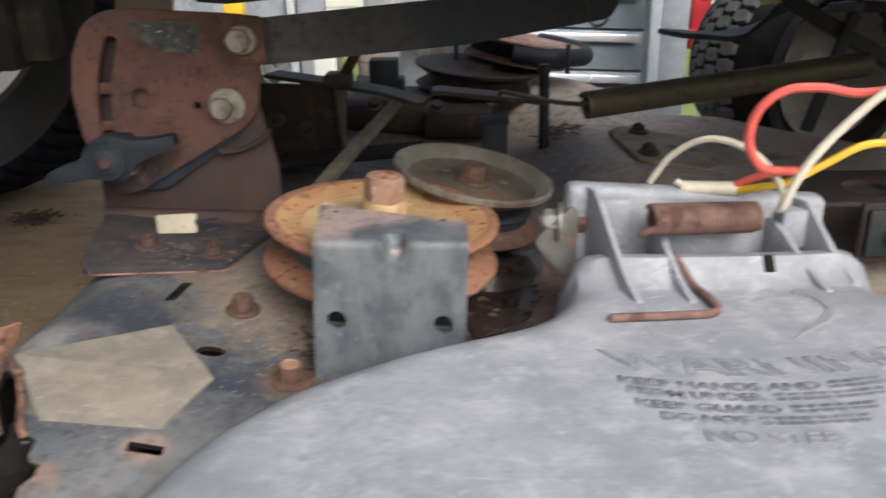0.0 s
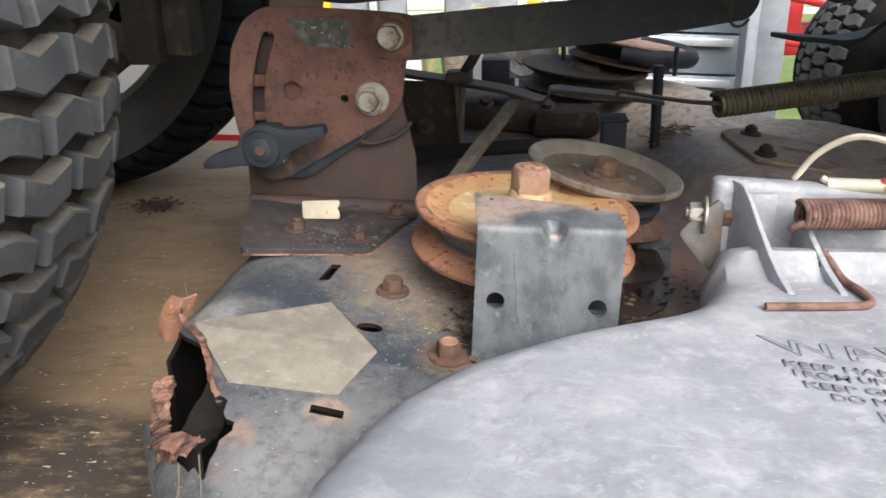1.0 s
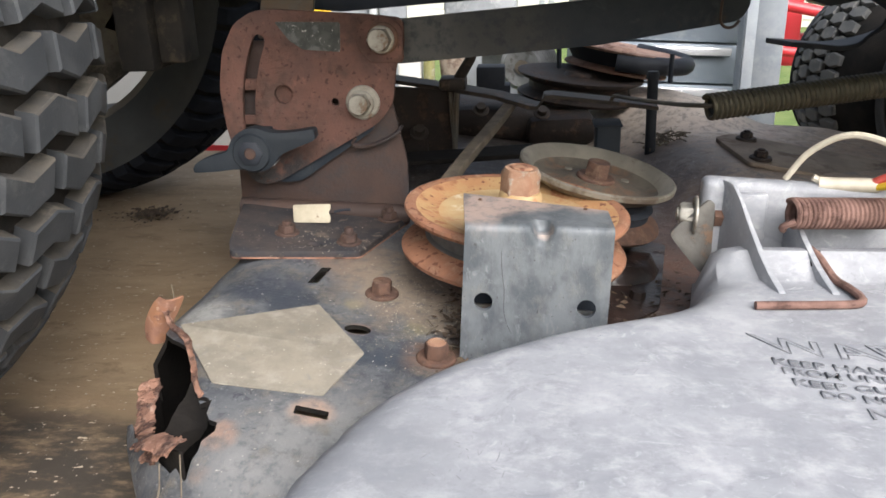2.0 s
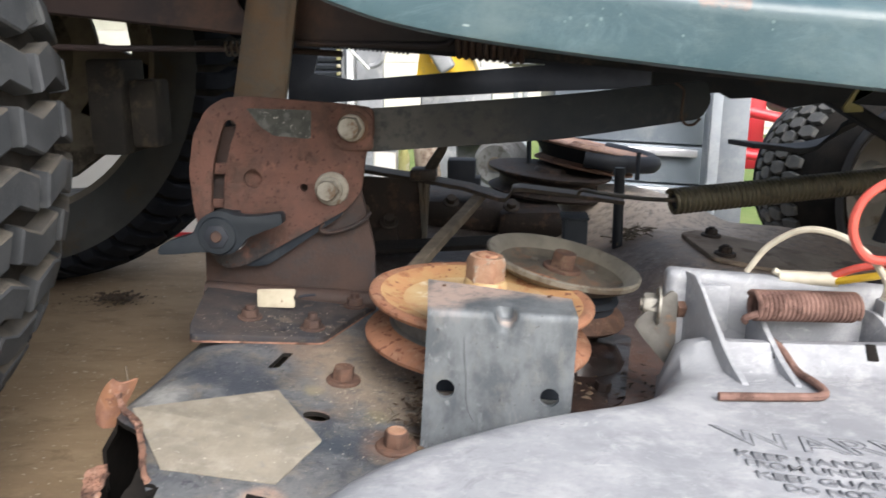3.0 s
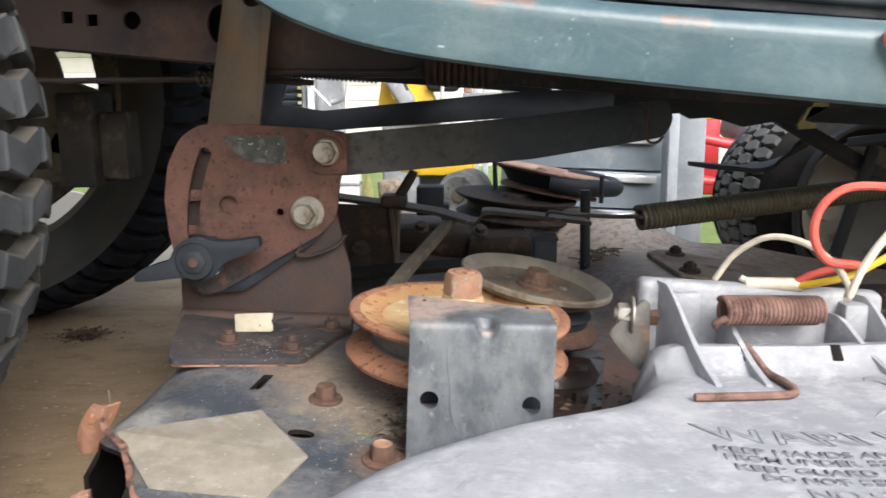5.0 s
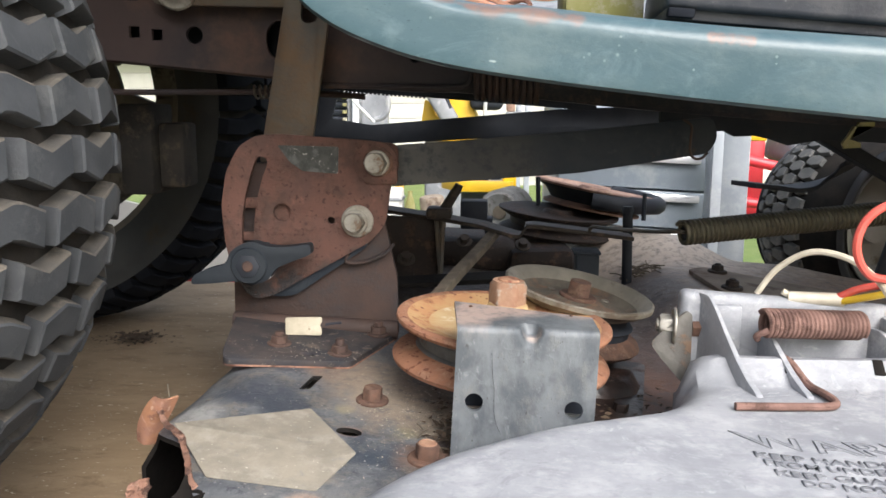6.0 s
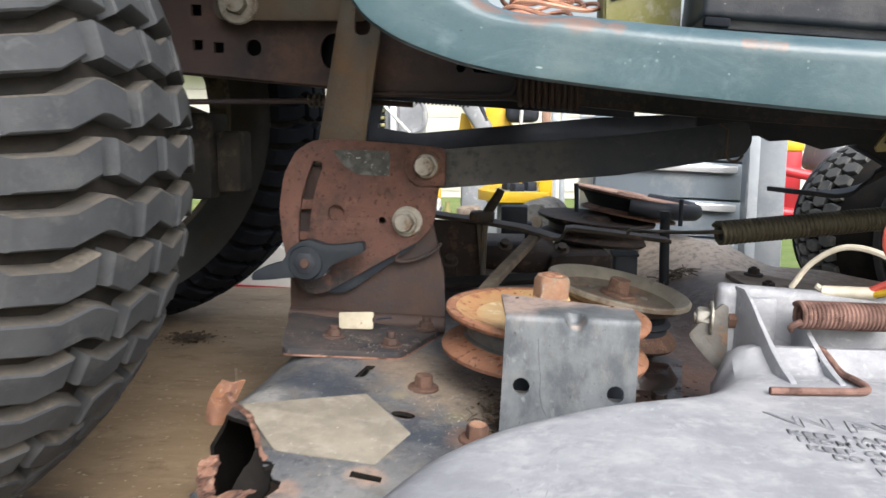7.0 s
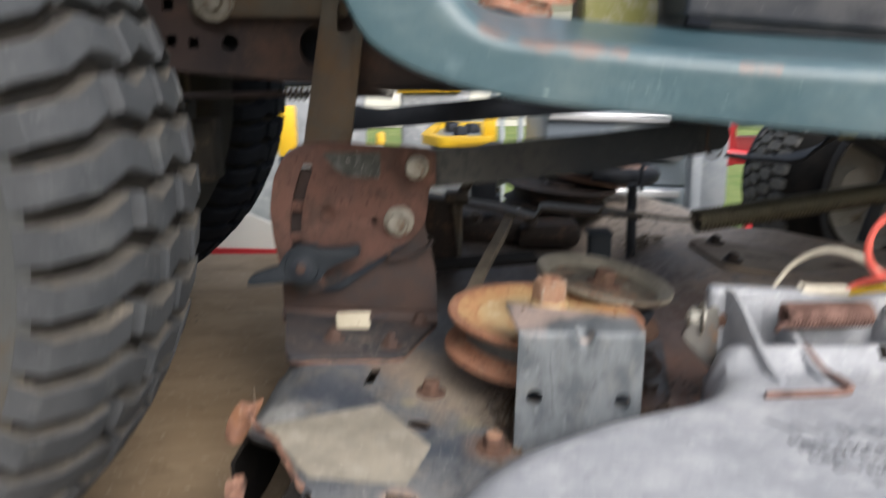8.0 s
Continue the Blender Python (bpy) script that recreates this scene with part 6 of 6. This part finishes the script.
for i in range(7):
    r, dx, dz, ph = 0.038 + rng.uniform(-0.006, 0.006), rng.uniform(-0.012, 0.012), 0.004 + i * 0.0055, rng.uniform(-0.3, 0.3)
    part("loop", tube([(-0.040 + dx + r * math.cos(a), 0.742 + r * 0.8 * math.sin(a), board_top(-0.03, 0.742) + dz + 0.006 * math.sin(a * 2 + ph) + 0.3 * r * ph * math.cos(a)) for a in np.linspace(0, 6.2, 30)], 0.0022, 6), M_COPPER, loops)

# ---- front end of the mower ----
def block_tread(radius, width, count, rows, turn, lug=0.009, crown=0.024):
    """Staggered rows of six-sided tread blocks round a small tyre, worn off its outer shoulder."""
    half = width / 2
    bm = bmesh.new()
    rng = random.Random(9)
    step = 2 * math.pi / count

    def spot(v, a, lift):
        r = radius - lug - crown * abs(v) ** 2.4 + lift
        return (r * math.cos(a), r * math.sin(a), v * half)

    for j in range(rows):
        mid = -1 + (2 * j + 1) / rows
        if mid > 0.45:
            continue
        for i in range(count):
            a0 = (i + 0.5 * (j % 2)) * step
            wear = rng.uniform(0.85, 1.0)
            loops = []
            for lift, s in ((-0.004, 1.0), (lug * wear * 0.85, 0.93), (lug * wear, 0.82)):
                hv, ha = 0.99 * s / rows, 0.455 * s * step
                loops.append([bm.verts.new(spot(mid + dv * hv, a0 + da * ha, lift)) for dv, da in ((-1, -0.75), (0, -1.1), (1, -0.75), (1, 0.55), (0, 0.95), (-1, 0.55))])
            for p, q in zip(loops, loops[1:]):
                for k in range(6):
                    bm.faces.new((p[k], p[(k + 1) % 6], q[(k + 1) % 6], q[k]))
            bm.faces.new(loops[-1])
    bmesh.ops.recalc_face_normals(bm, faces=bm.faces)
    return moved(bm, turn)


def small_tyre(x, y, z, radius, width, yaw, parent, name="front_wheel"):
    turn = pose(x, y, z, 90, 0, yaw)
    w = part(name, moved(tyre_mesh(radius, width, radius * 0.62, 0.0075, 0.02), turn), [M_BLACK, M_GROOVE], parent, "small black front tyre")
    tagged(part("tread", block_tread(radius, width, 40, 6, turn), M_FRONTRUB, w, "blocky tread lugs"), kind="stuff")
    h = width / 2
    q = radius * 0.62
    prof = [(0, h * 0.3), (q * 0.3, h * 0.3), (q * 0.34, h * 0.1), (q * 0.75, h * 0.05), (q * 0.92, h * 0.5), (q * 1.0, h * 0.78), (q * 1.03, h * 0.82), (q * 0.99, h * 0.7), (q * 0.97, -h * 0.7), (q * 1.03, -h * 0.8)]
    part("rim", moved(lathe(prof, 48), turn), M_RIM, w, "pale grey steel rim")
    return w


small_tyre(0.490, 1.190, 0.184, 0.144, 0.165, 21, mower)
part("axle_beam", join(bar([(0.325, 0.95, 0.320), (0.3628, 0.95, 0.2985), (0.4823, 0.95, 0.231), (0.56, 0.95, 0.190)], 0.03, 0.017), bar([(0.40, 0.80, 0.30), (0.43, 0.95, 0.285)], 0.03, 0.01)), M_BLACK, mower, "black steering link")
part("steering_bar", moved(box(-0.007, 0.007, -0.004, 0.004, -0.066, 0.066, 0.002), pose(0.4185, 0.93, 0.2175, 0, 15, 0)), M_BLACK, mower)
part("engine_sump", box(0.34, 0.72, 0.76, 0.95, 0.345, 0.40, 0.02, 2), M_DARK, mower, "oily dark engine underside")
engine = part("engine_block", box(0.545, 1.02, 0.99, 1.10, 0.235, 0.42, 0.012, 2), M_DARK, mower, "dark finned engine block")
part("crankcase", box(0.64, 1.02, 0.96, 1.04, 0.145, 0.30, 0.014, 2), M_DARK, engine)
for i in range(6):
    part("fin", box(0.56, 1.0, 0.982, 0.992, 0.25 + i * 0.022, 0.258 + i * 0.022, 0.002), M_DARK, engine)
part("engine_shroud", moved(lathe([(0.0, -0.03), (0.10, -0.03), (0.12, -0.02), (0.125, 0.0), (0.12, 0.02), (0, 0.02)], 40), pose(0.68, 0.86, 0.215)), M_BLACK, mower, "black pulley under the engine")
part("gold_clip", plate([(0.2590, 0.3330), (0.2755, 0.3330), (0.2755, 0.3365), (0.2630, 0.3365), (0.2560, 0.3220), (0.2650, 0.3190), (0.2660, 0.3150), (0.2520, 0.3140), (0.2500, 0.3180)][::-1], (), 0.690, 0.694, "xz", 0), M_OLIVE, mower, "brassy bent clip")
part("rubber_strap", bar(smooth_line([(0.256, 0.99, 0.256), (0.285, 1.0, 0.253), (0.320, 1.01, 0.249), (0.350, 1.01, 0.254), (0.372, 1.0, 0.270), (0.385, 0.99, 0.285)], 5), 0.05, 0.006), M_BLACK, mower, "curved black rubber strap")
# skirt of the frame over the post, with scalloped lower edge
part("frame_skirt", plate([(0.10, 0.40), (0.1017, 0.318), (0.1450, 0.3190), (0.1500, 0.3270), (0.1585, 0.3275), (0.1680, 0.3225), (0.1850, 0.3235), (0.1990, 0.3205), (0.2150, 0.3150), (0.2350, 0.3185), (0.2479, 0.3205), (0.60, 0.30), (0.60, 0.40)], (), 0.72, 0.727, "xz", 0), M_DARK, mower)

# ---- behind the trailer ----
chest_left = 0.075
chest = thing("tool_chest", (0.1, 1.85, -0.5), "blue-grey steel drawer cabinet with bright drawer pulls", "cabinet")
part("cabinet_body", box(chest_left, 0.395, 1.672, 2.15, -0.5, 0.352, 0.006), M_CHEST, chest)
for i in range(9):
    z1 = 0.350 - i * 0.0785
    d = part("drawer", moved(box(chest_left + 0.006, 0.388, -0.010, 0.010, -0.074, 0.0, 0.003), pose(0, 1.664, z1, 0, 2.6, 0)), M_CHEST, chest)
    part("drawer_pull", moved(box(chest_left + 0.008, 0.362, -0.026, -0.010, -0.020, -0.004, 0.003), pose(0, 1.664, z1, 0, 2.6, 0)), M_CHROME, d, "bright aluminium pull")
post = thing("steel_post", (0.40, 1.60, -0.5), "pale galvanised steel channel post", "post")
part("channel", join(box(0.366, 0.388, 1.575, 1.580, -0.5, 0.62, 0.001), moved(box(0.0, 0.048, -0.0025, 0.0025, -0.5, 0.62, 0.001), pose(0.386, 1.577, 0, 0, 0, -18)), box(0.364, 0.369, 1.58, 1.62, -0.5, 0.62, 0.001)), M_POST, post)

red = thing("red_machine", (0.75, 2.3, -0.5), "red painted machine frame with tubular bars", "machine")
part("panel", box(0.585, 0.80, 2.25, 2.29, 0.055, 0.135, 0.012), M_RED, red)
part("leg", box(0.72, 0.76, 2.25, 2.29, -0.5, 0.06, 0.004), M_RED, red)
part("upright", box(0.612, 0.660, 2.2, 2.24, 0.06, 0.285, 0.006), M_RED, red)
part("cap", box(0.610, 0.662, 2.195, 2.245, 0.262, 0.292, 0.006), M_YELLOW, red, "yellow plastic cap")
part("bar", tube([(0.50, 2.12, 0.236), (0.95, 2.12, 0.14)], 0.014, 12), M_RED, red)
part("bar", tube([(0.50, 2.14, 0.120), (0.95, 2.14, 0.06)], 0.013, 12), M_RED, red)
part("cover", moved(box(-0.09, 0.09, -0.08, 0.08, -0.05, 0.05, 0.02, 3), pose(0.775, 2.2, 0.245, 0, 12, 10)), M_GREYPLASTIC, red, "grey plastic cover")


# machines parked behind: a grey vented engine cover, and a small yellow mower with its seat
vent = thing("grey_engine_cover", (-0.62, 3.1, -0.5), "grey vented machine cover with white trim standing on grass", "machine")
part("cover", box(-1.05, -0.585, 3.02, 3.4, -0.5, 0.44, 0.02, 3), M_GREYPLASTIC, vent)
for i in range(6):
    s = part("slat", moved(box(-0.97, -0.605, -0.012, 0.012, -0.0105, 0.0085, 0.003), pose(0, 3.012, 0.275 + i * 0.0265, 25, 0, 0)), M_BLACK, vent, "dark louvre")
    part("tip", box(-0.618, -0.603, 2.985, 2.999, 0.268 + i * 0.0265, 0.280 + i * 0.0265, 0.002), M_OLIVE, s, "yellowed louvre end")
part("trim", box(-0.584, -0.560, 2.99, 3.03, -0.5, 0.46, 0.004), M_CHROME, vent, "white edge trim")
part("side_panel", box(-0.559, -0.460, 3.05, 3.09, -0.5, 0.46, 0.006), M_GREYPLASTIC, vent)
part("brace", tube([(-0.63, 2.96, 0.43), (-0.50, 2.98, 0.29)], 0.006, 8), M_CHROME, vent, "pale diagonal wire")
part("hook", tube(smooth_line([(-0.50, 3.0, 0.40), (-0.475, 3.0, 0.415), (-0.455, 3.0, 0.39), (-0.452, 3.0, 0.34), (-0.47, 3.0, 0.31), (-0.50, 3.0, 0.30)], 5), 0.010, 8), M_GREYPLASTIC, vent, "grey bent tube")

yellow = thing("yellow_mower", (-0.2, 3.2, -0.5), "small yellow mower with grey seat back parked on grass", "lawn mower")
part("hood", plate(rounded([(-0.345, 0.22), (-0.335, 0.31), (-0.325, 0.375), (-0.30, 0.36), (-0.285, 0.31), (-0.25, 0.31), (-0.23, 0.395), (-0.165, 0.400), (-0.13, 0.31), (-0.10, 0.24), (-0.10, 0.22)], 0.01), (), 3.10, 3.45, "xz", 0.01), M_YELLOW, yellow)
part("seat_back", moved(box(-0.030, 0.030, -0.05, 0.05, -0.085, 0.07, 0.014, 3), pose(-0.262, 3.04, 0.36, 0, -32, 0)), M_GREYPLASTIC, yellow, "grey plastic seat back")
part("lever", tube([(-0.262, 3.0, 0.44), (-0.240, 3.0, 0.385), (-0.225, 3.0, 0.34)], 0.009, 8), M_BLACK, yellow)
part("seat", box(-0.155, -0.03, 3.05, 3.3, 0.335, 0.41, 0.025, 3), M_BLACK, yellow, "black vinyl seat")
part("handle", tube([(-0.092, 3.02, 0.43), (-0.098, 3.02, 0.30)], 0.007, 8), M_CHROME, yellow)
part("chassis", box(-0.33, -0.06, 3.12, 3.44, -0.36, 0.23, 0.02), M_GREYPLASTIC, yellow)
part("pan", box(-0.36, 0.0, 3.08, 3.5, -0.36, -0.2, 0.03, 3), M_YELLOW, yellow)
for dx in (-0.30, -0.06):
    part("wheel", moved(lathe([(0.05, -0.04), (0.11, -0.05), (0.125, -0.03), (0.125, 0.03), (0.11, 0.05), (0.05, 0.04)], 28), pose(dx, 3.12, -0.375, 90, 0, 0)), M_RUBBER, yellow)
rack = thing("grey_rack", (0.08, 3.3, -0.5), "grey steel rack with slim posts standing on grass", "rack")
for x in (0.02, 0.055, 0.13, 0.20):
    part("post", box(x, x + 0.022, 3.2, 3.23, -0.5, 0.46, 0.003), M_POST, rack)
part("shelf", box(0.0, 0.24, 3.19, 3.4, 0.30, 0.33, 0.004), M_GREYPLASTIC, rack)
part("box", box(-0.018, 0.015, 3.1, 3.16, 0.33, 0.42, 0.006), M_TANPUL, rack, "pinkish carton")
part("rail", box(-0.02, 0.24, 3.1, 3.19, 0.31, 0.33, 0.004), M_GREYPLASTIC, rack)
tray = thing("yellow_tray", (-0.10, 2.4, -0.5), "yellow plastic hood tray on a grey stand", "machine")
hoop = cut(plate(rounded([(-0.225, 2.52), (-0.16, 2.40), (0.0, 2.40), (0.015, 2.9), (-0.19, 2.9)], 0.03, 5), (), 0.098, 0.128, "xy", 0.006), [plate(rounded([(-0.19, 2.53), (-0.15, 2.45), (-0.035, 2.45), (-0.025, 2.86), (-0.165, 2.86)], 0.02, 4), (), 0.05, 0.2, "xy", 0)])
part("tray", join(hoop, box(-0.030, 0.010, 2.44, 2.47, 0.10, 0.185, 0.006)), M_YELLOW, tray)
part("tray_floor", box(-0.19, -0.025, 2.46, 2.86, 0.085, 0.112, 0.004), M_CHEST, tray, "grey pan inside the hoop")
for dx, dy in ((-0.10, 2.60), (-0.06, 2.68), (-0.13, 2.72)):
    part("fitting", moved(box(-0.018, 0.018, -0.02, 0.02, 0.0, 0.03, 0.004), pose(dx, dy, 0.112, 0, 0, 30)), M_BLACK, tray)
part("stand", box(-0.16, -0.03, 2.5, 2.8, -0.5, 0.09, 0.01), M_GREYPLASTIC, tray)
for i, (x, y, z, r, tn) in enumerate(((-0.02, 2.20, 0.070, 0.062, -20), (-0.60, 2.60, 0.0, 0.08, 70))):
    roll = thing("spare_wheel", (x, y, -0.5), "small pale grey ribbed wheel on a stand", "wheel", "grey wheels")
    ribbed = [(r * 0.3, -0.055), (r * 0.8, -0.06)] + [(r * (1.0 if k % 4 in (1, 2) else 0.86), -0.055 + 0.11 * k / 32) for k in range(33)] + [(r * 0.8, 0.06), (r * 0.3, 0.055)]
    part("tread", moved(lathe(ribbed, 36), pose(x, y, z, 90, 0, tn)), M_SPARE, roll)
    part("hub", moved(lathe([(0, -0.062), (r * 0.28, -0.062), (r * 0.3, -0.055), (r * 0.3, 0.055), (r * 0.28, 0.062), (0, 0.062)], 20), pose(x, y, z, 90, 0, tn)), M_HUB, roll)
    part("stand", box(x - 0.03, x + 0.03, y - 0.03, y + 0.03, -0.5, z - r + 0.004, 0.004), M_HUB, roll)
crate = thing("white_crate", (-0.386, 2.32, -0.5), "dusty white plastic crate standing on grass", "crate")
part("crate_body", box(-0.386, -0.321, 2.30, 2.38, -0.5, 0.114, 0.010, 3), M_WHITEWALL, crate)
part("crate_rim", box(-0.386 - 0.003, -0.321 + 0.003, 2.297, 2.383, 0.114 - 0.035, 0.114 - 0.025, 0.003), M_GREYPLASTIC, crate)
jug = thing("pale_jug", (-0.315, 2.32, -0.5), "pale yellow plastic jug on a dark stand", "jug")
part("jug_body", moved(lathe([(0, -0.14), (0.012, -0.14), (0.016, -0.12), (0.016, -0.03), (0.011, -0.012), (0.007, 0.0), (0.007, 0.014), (0, 0.014)], 20), pose(-0.298, 2.32, 0.114 - 0.02)), M_OLIVE, jug)
part("stand", box(-0.298 - 0.014, -0.298 + 0.014, 2.306, 2.334, -0.5, 0.114 - 0.16, 0.004), M_BLACK, jug)
can = thing("tan_canister", (-0.240, 2.34, -0.5), "dull tan metal canister on a dark stand", "canister")
part("canister_body", moved(lathe([(0, -0.13), (0.036 - 0.003, -0.13), (0.036, -0.127), (0.036, -0.09), (0.036 - 0.002, -0.088), (0.036, -0.086), (0.036, -0.03), (0.036 - 0.004, -0.024), (0, -0.022)], 30), pose(-0.240, 2.34, 0.114, 4, -5, 0)), M_DUSTYSTRIP, can)
part("stand", box(-0.240 - 0.03, -0.240 + 0.03, 2.31, 2.37, -0.5, 0.114 - 0.125, 0.004), M_BLACK, can)
for x, y, low, high in ((-0.362, 2.46, 0.03, 0.14), (-0.700, 2.60, 0.05, 0.215)):
    block = thing("yellow_case", (x + 0.015, y + 0.02, -0.5), "yellow plastic case on a dark stand", "case", "yellow cases")
    part("case", box(x, x + 0.027 if x > -0.5 else x + 0.062, y, y + 0.04, low, high, 0.01), M_YELLOW, block)
    part("stand", box(x + 0.002, x + 0.025, y, y + 0.04, -0.5, low, 0.004), M_BLACK, block)
side = thing("white_board", (-0.8, 1.6, -0.5), "white painted board with a red stripe beside the trailer", "board")
part("sheet", plate([(-1.2, -0.5), (-0.47, -0.5), (-0.485, 0.035), (-0.55, 0.066), (-0.75, 0.14), (-1.2, 0.24)], (), 1.60, 1.612, "xz", 0.002), M_WHITEWALL, side)
part("stripe", plate([(-0.95, -0.010), (-0.49, -0.026), (-0.488, -0.012), (-0.95, 0.004)], (), 1.596, 1.5995, "xz", 0), M_RED, side, "red stripe")

shed = thing("white_shed", (-1, 9, -0.5), "long pale shed with lap siding and low roof", "shed")
part("wall", box(-9, 7, 9.0, 9.2, -0.5, 1.0, 0.01), M_WHITEWALL, shed)
for i in range(9):
    part("board", moved(box(-9, 7, -0.015, 0.0, 0.0, 0.155, 0.004), pose(0, 9.0, -0.42 + i * 0.16, 4, 0, 0)), M_WHITEWALL, shed)
part("roof", moved(box(-9.3, 7.3, -0.4, 3.0, 0.0, 0.06, 0.01), pose(0, 9.0, 1.0, 14, 0, 0)), M_GREYPLASTIC, shed)

# ---- crumbs, flakes and stalks ----
def scatter(count, seed, where, size, height):
    """Many small flat chips strewn over a patch."""
    rng = random.Random(seed)
    verts, faces = [], []
    while len(faces) < count:
        x, y = where(rng)
        z = height(x, y)
        if z is None:
            continue
        s = size * rng.uniform(0.4, 1.5)
        a = rng.uniform(0, 6.28)
        k = len(verts)
        for j in range(4):
            t = a + j * 1.57 + rng.uniform(-0.4, 0.4)
            rr = s * (1.0 if j % 2 else 0.45)
            verts.append((x + rr * math.cos(t), y + rr * math.sin(t), z + 0.0006 + rng.uniform(0, s * 0.8)))
        faces.append((k, k + 1, k + 2, k + 3))
    me = bpy.data.meshes.new("tmp")
    me.from_pydata(verts, [], faces)
    b = bmesh.new()
    b.from_mesh(me)
    bpy.data.meshes.remove(me)
    return b


def chaff_z(x, y):
    """The deck's top, but none over its slots and its torn corner."""
    near = any(math.hypot(x - a, y - b) < r for a, b, r in ((-0.1765, 0.522, 0.016), (-0.136, 0.452, 0.011), (-0.143, 0.359, 0.012)))
    return None if near or inside((x, y), tear) else deck_z(x, y)


def patch(cx, cy, sx, sy):
    return lambda rng: (rng.gauss(cx, sx), rng.gauss(cy, sy))


alone("chaff_on_deck", join(scatter(900, 11, patch(-0.095, 0.50, 0.022, 0.038), 0.0008, chaff_z), scatter(110, 12, patch(-0.185, 0.43, 0.035, 0.045), 0.0006, chaff_z), scatter(160, 13, patch(-0.18, 0.568, 0.030, 0.016), 0.0007, lambda x, y: deck_z(x, y) + 0.006)),
      M_FLAKE, "pale chaff and flakes strewn over the deck", "debris", "stuff")
alone("soil_on_deck", join(scatter(220, 21, patch(-0.072, 0.478, 0.008, 0.03), 0.0030, deck_z), scatter(200, 22, patch(0.05, 0.52, 0.03, 0.05), 0.003, deck_z)), M_DIRT, "dark crumbs of soil beside the bracket", "debris", "stuff")
alone("dirt_clump", join(scatter(240, 31, patch(-0.520, 0.990, 0.012, 0.010), 0.0042, lambda x, y: FLOOR + 0.003), scatter(110, 35, patch(-0.525, 0.985, 0.028, 0.018), 0.0026, lambda x, y: FLOOR)), M_DIRT, "dark clump of dirt on the plywood floor", "debris", "stuff")
alone("crumbs_on_floor", join(scatter(60, 36, patch(-0.36, 0.44, 0.05, 0.025), 0.0007, lambda x, y: FLOOR), scatter(900, 32, patch(-0.45, 0.80, 0.12, 0.22), 0.0010, lambda x, y: FLOOR)), M_FLAKE, "pale crumbs strewn over the plywood", "debris", "stuff")


def stalks(count, seed, where, length, height, r=0.0006):
    rng = random.Random(seed)
    out = []
    for _ in range(count):
        x, y = where(rng)
        a, l = rng.uniform(0, 6.28), length * rng.uniform(0.4, 1.3)
        z = height(x, y) + rng.uniform(0.001, 0.006)
        d = Vector((math.cos(a), math.sin(a), rng.uniform(-0.05, 0.35)))
        p = Vector((x, y, z))
        out.append(tube([p, p + d * l * 0.5 + Vector((0, 0, l * 0.08)), p + d * l], r, 4))
    return join(*out)


alone("dry_grass", join(stalks(70, 41, patch(0.124, 0.94, 0.008, 0.014), 0.015, lambda x, y: deck_z(x, y) + 0.002, 0.0008), stalks(16, 42, patch(-0.08, 0.485, 0.015, 0.03), 0.012, deck_z, 0.0004)), M_BELT, "dry grass stalks caught on the deck", "debris", "stuff")


def scratches(count, seed, cx, cy, sx, sy, length, turn=1.9, wide=1.0):
    """Thin short strokes scuffed into the chute's top."""
    rng = random.Random(seed)
    out = []
    for _ in range(count):
        x, y, a, l = rng.gauss(cx, sx), rng.gauss(cy, sy), rng.gauss(turn, 0.5), length * rng.uniform(0.3, 1.2)
        d, s = Vector((math.cos(a), math.sin(a))) * l, Vector((-math.sin(a), math.cos(a))) * rng.uniform(0.0001, 0.0002) * wide
        p = Vector((x, y))
        out.append(emboss([p, p + d * 0.5 + s, p + d, p + d * 0.5 - s], 0.00025))
    return join(*out)


alone("scratches", join(scratches(24, 51, -0.055, 0.268, 0.011, 0.010, 0.0045), scratches(14, 52, 0.168, 0.4440, 0.013, 0.0020, 0.009, 0.4, 1.4), scratches(6, 53, 0.125, 0.443, 0.005, 0.002, 0.006, 0.9, 1.3), scratches(22, 54, 0.06, 0.36, 0.07, 0.03, 0.007, 0.6)), M_EMBOSS_PALE, "short dark scratches scuffed into the grey plastic", "scratch", "stuff")
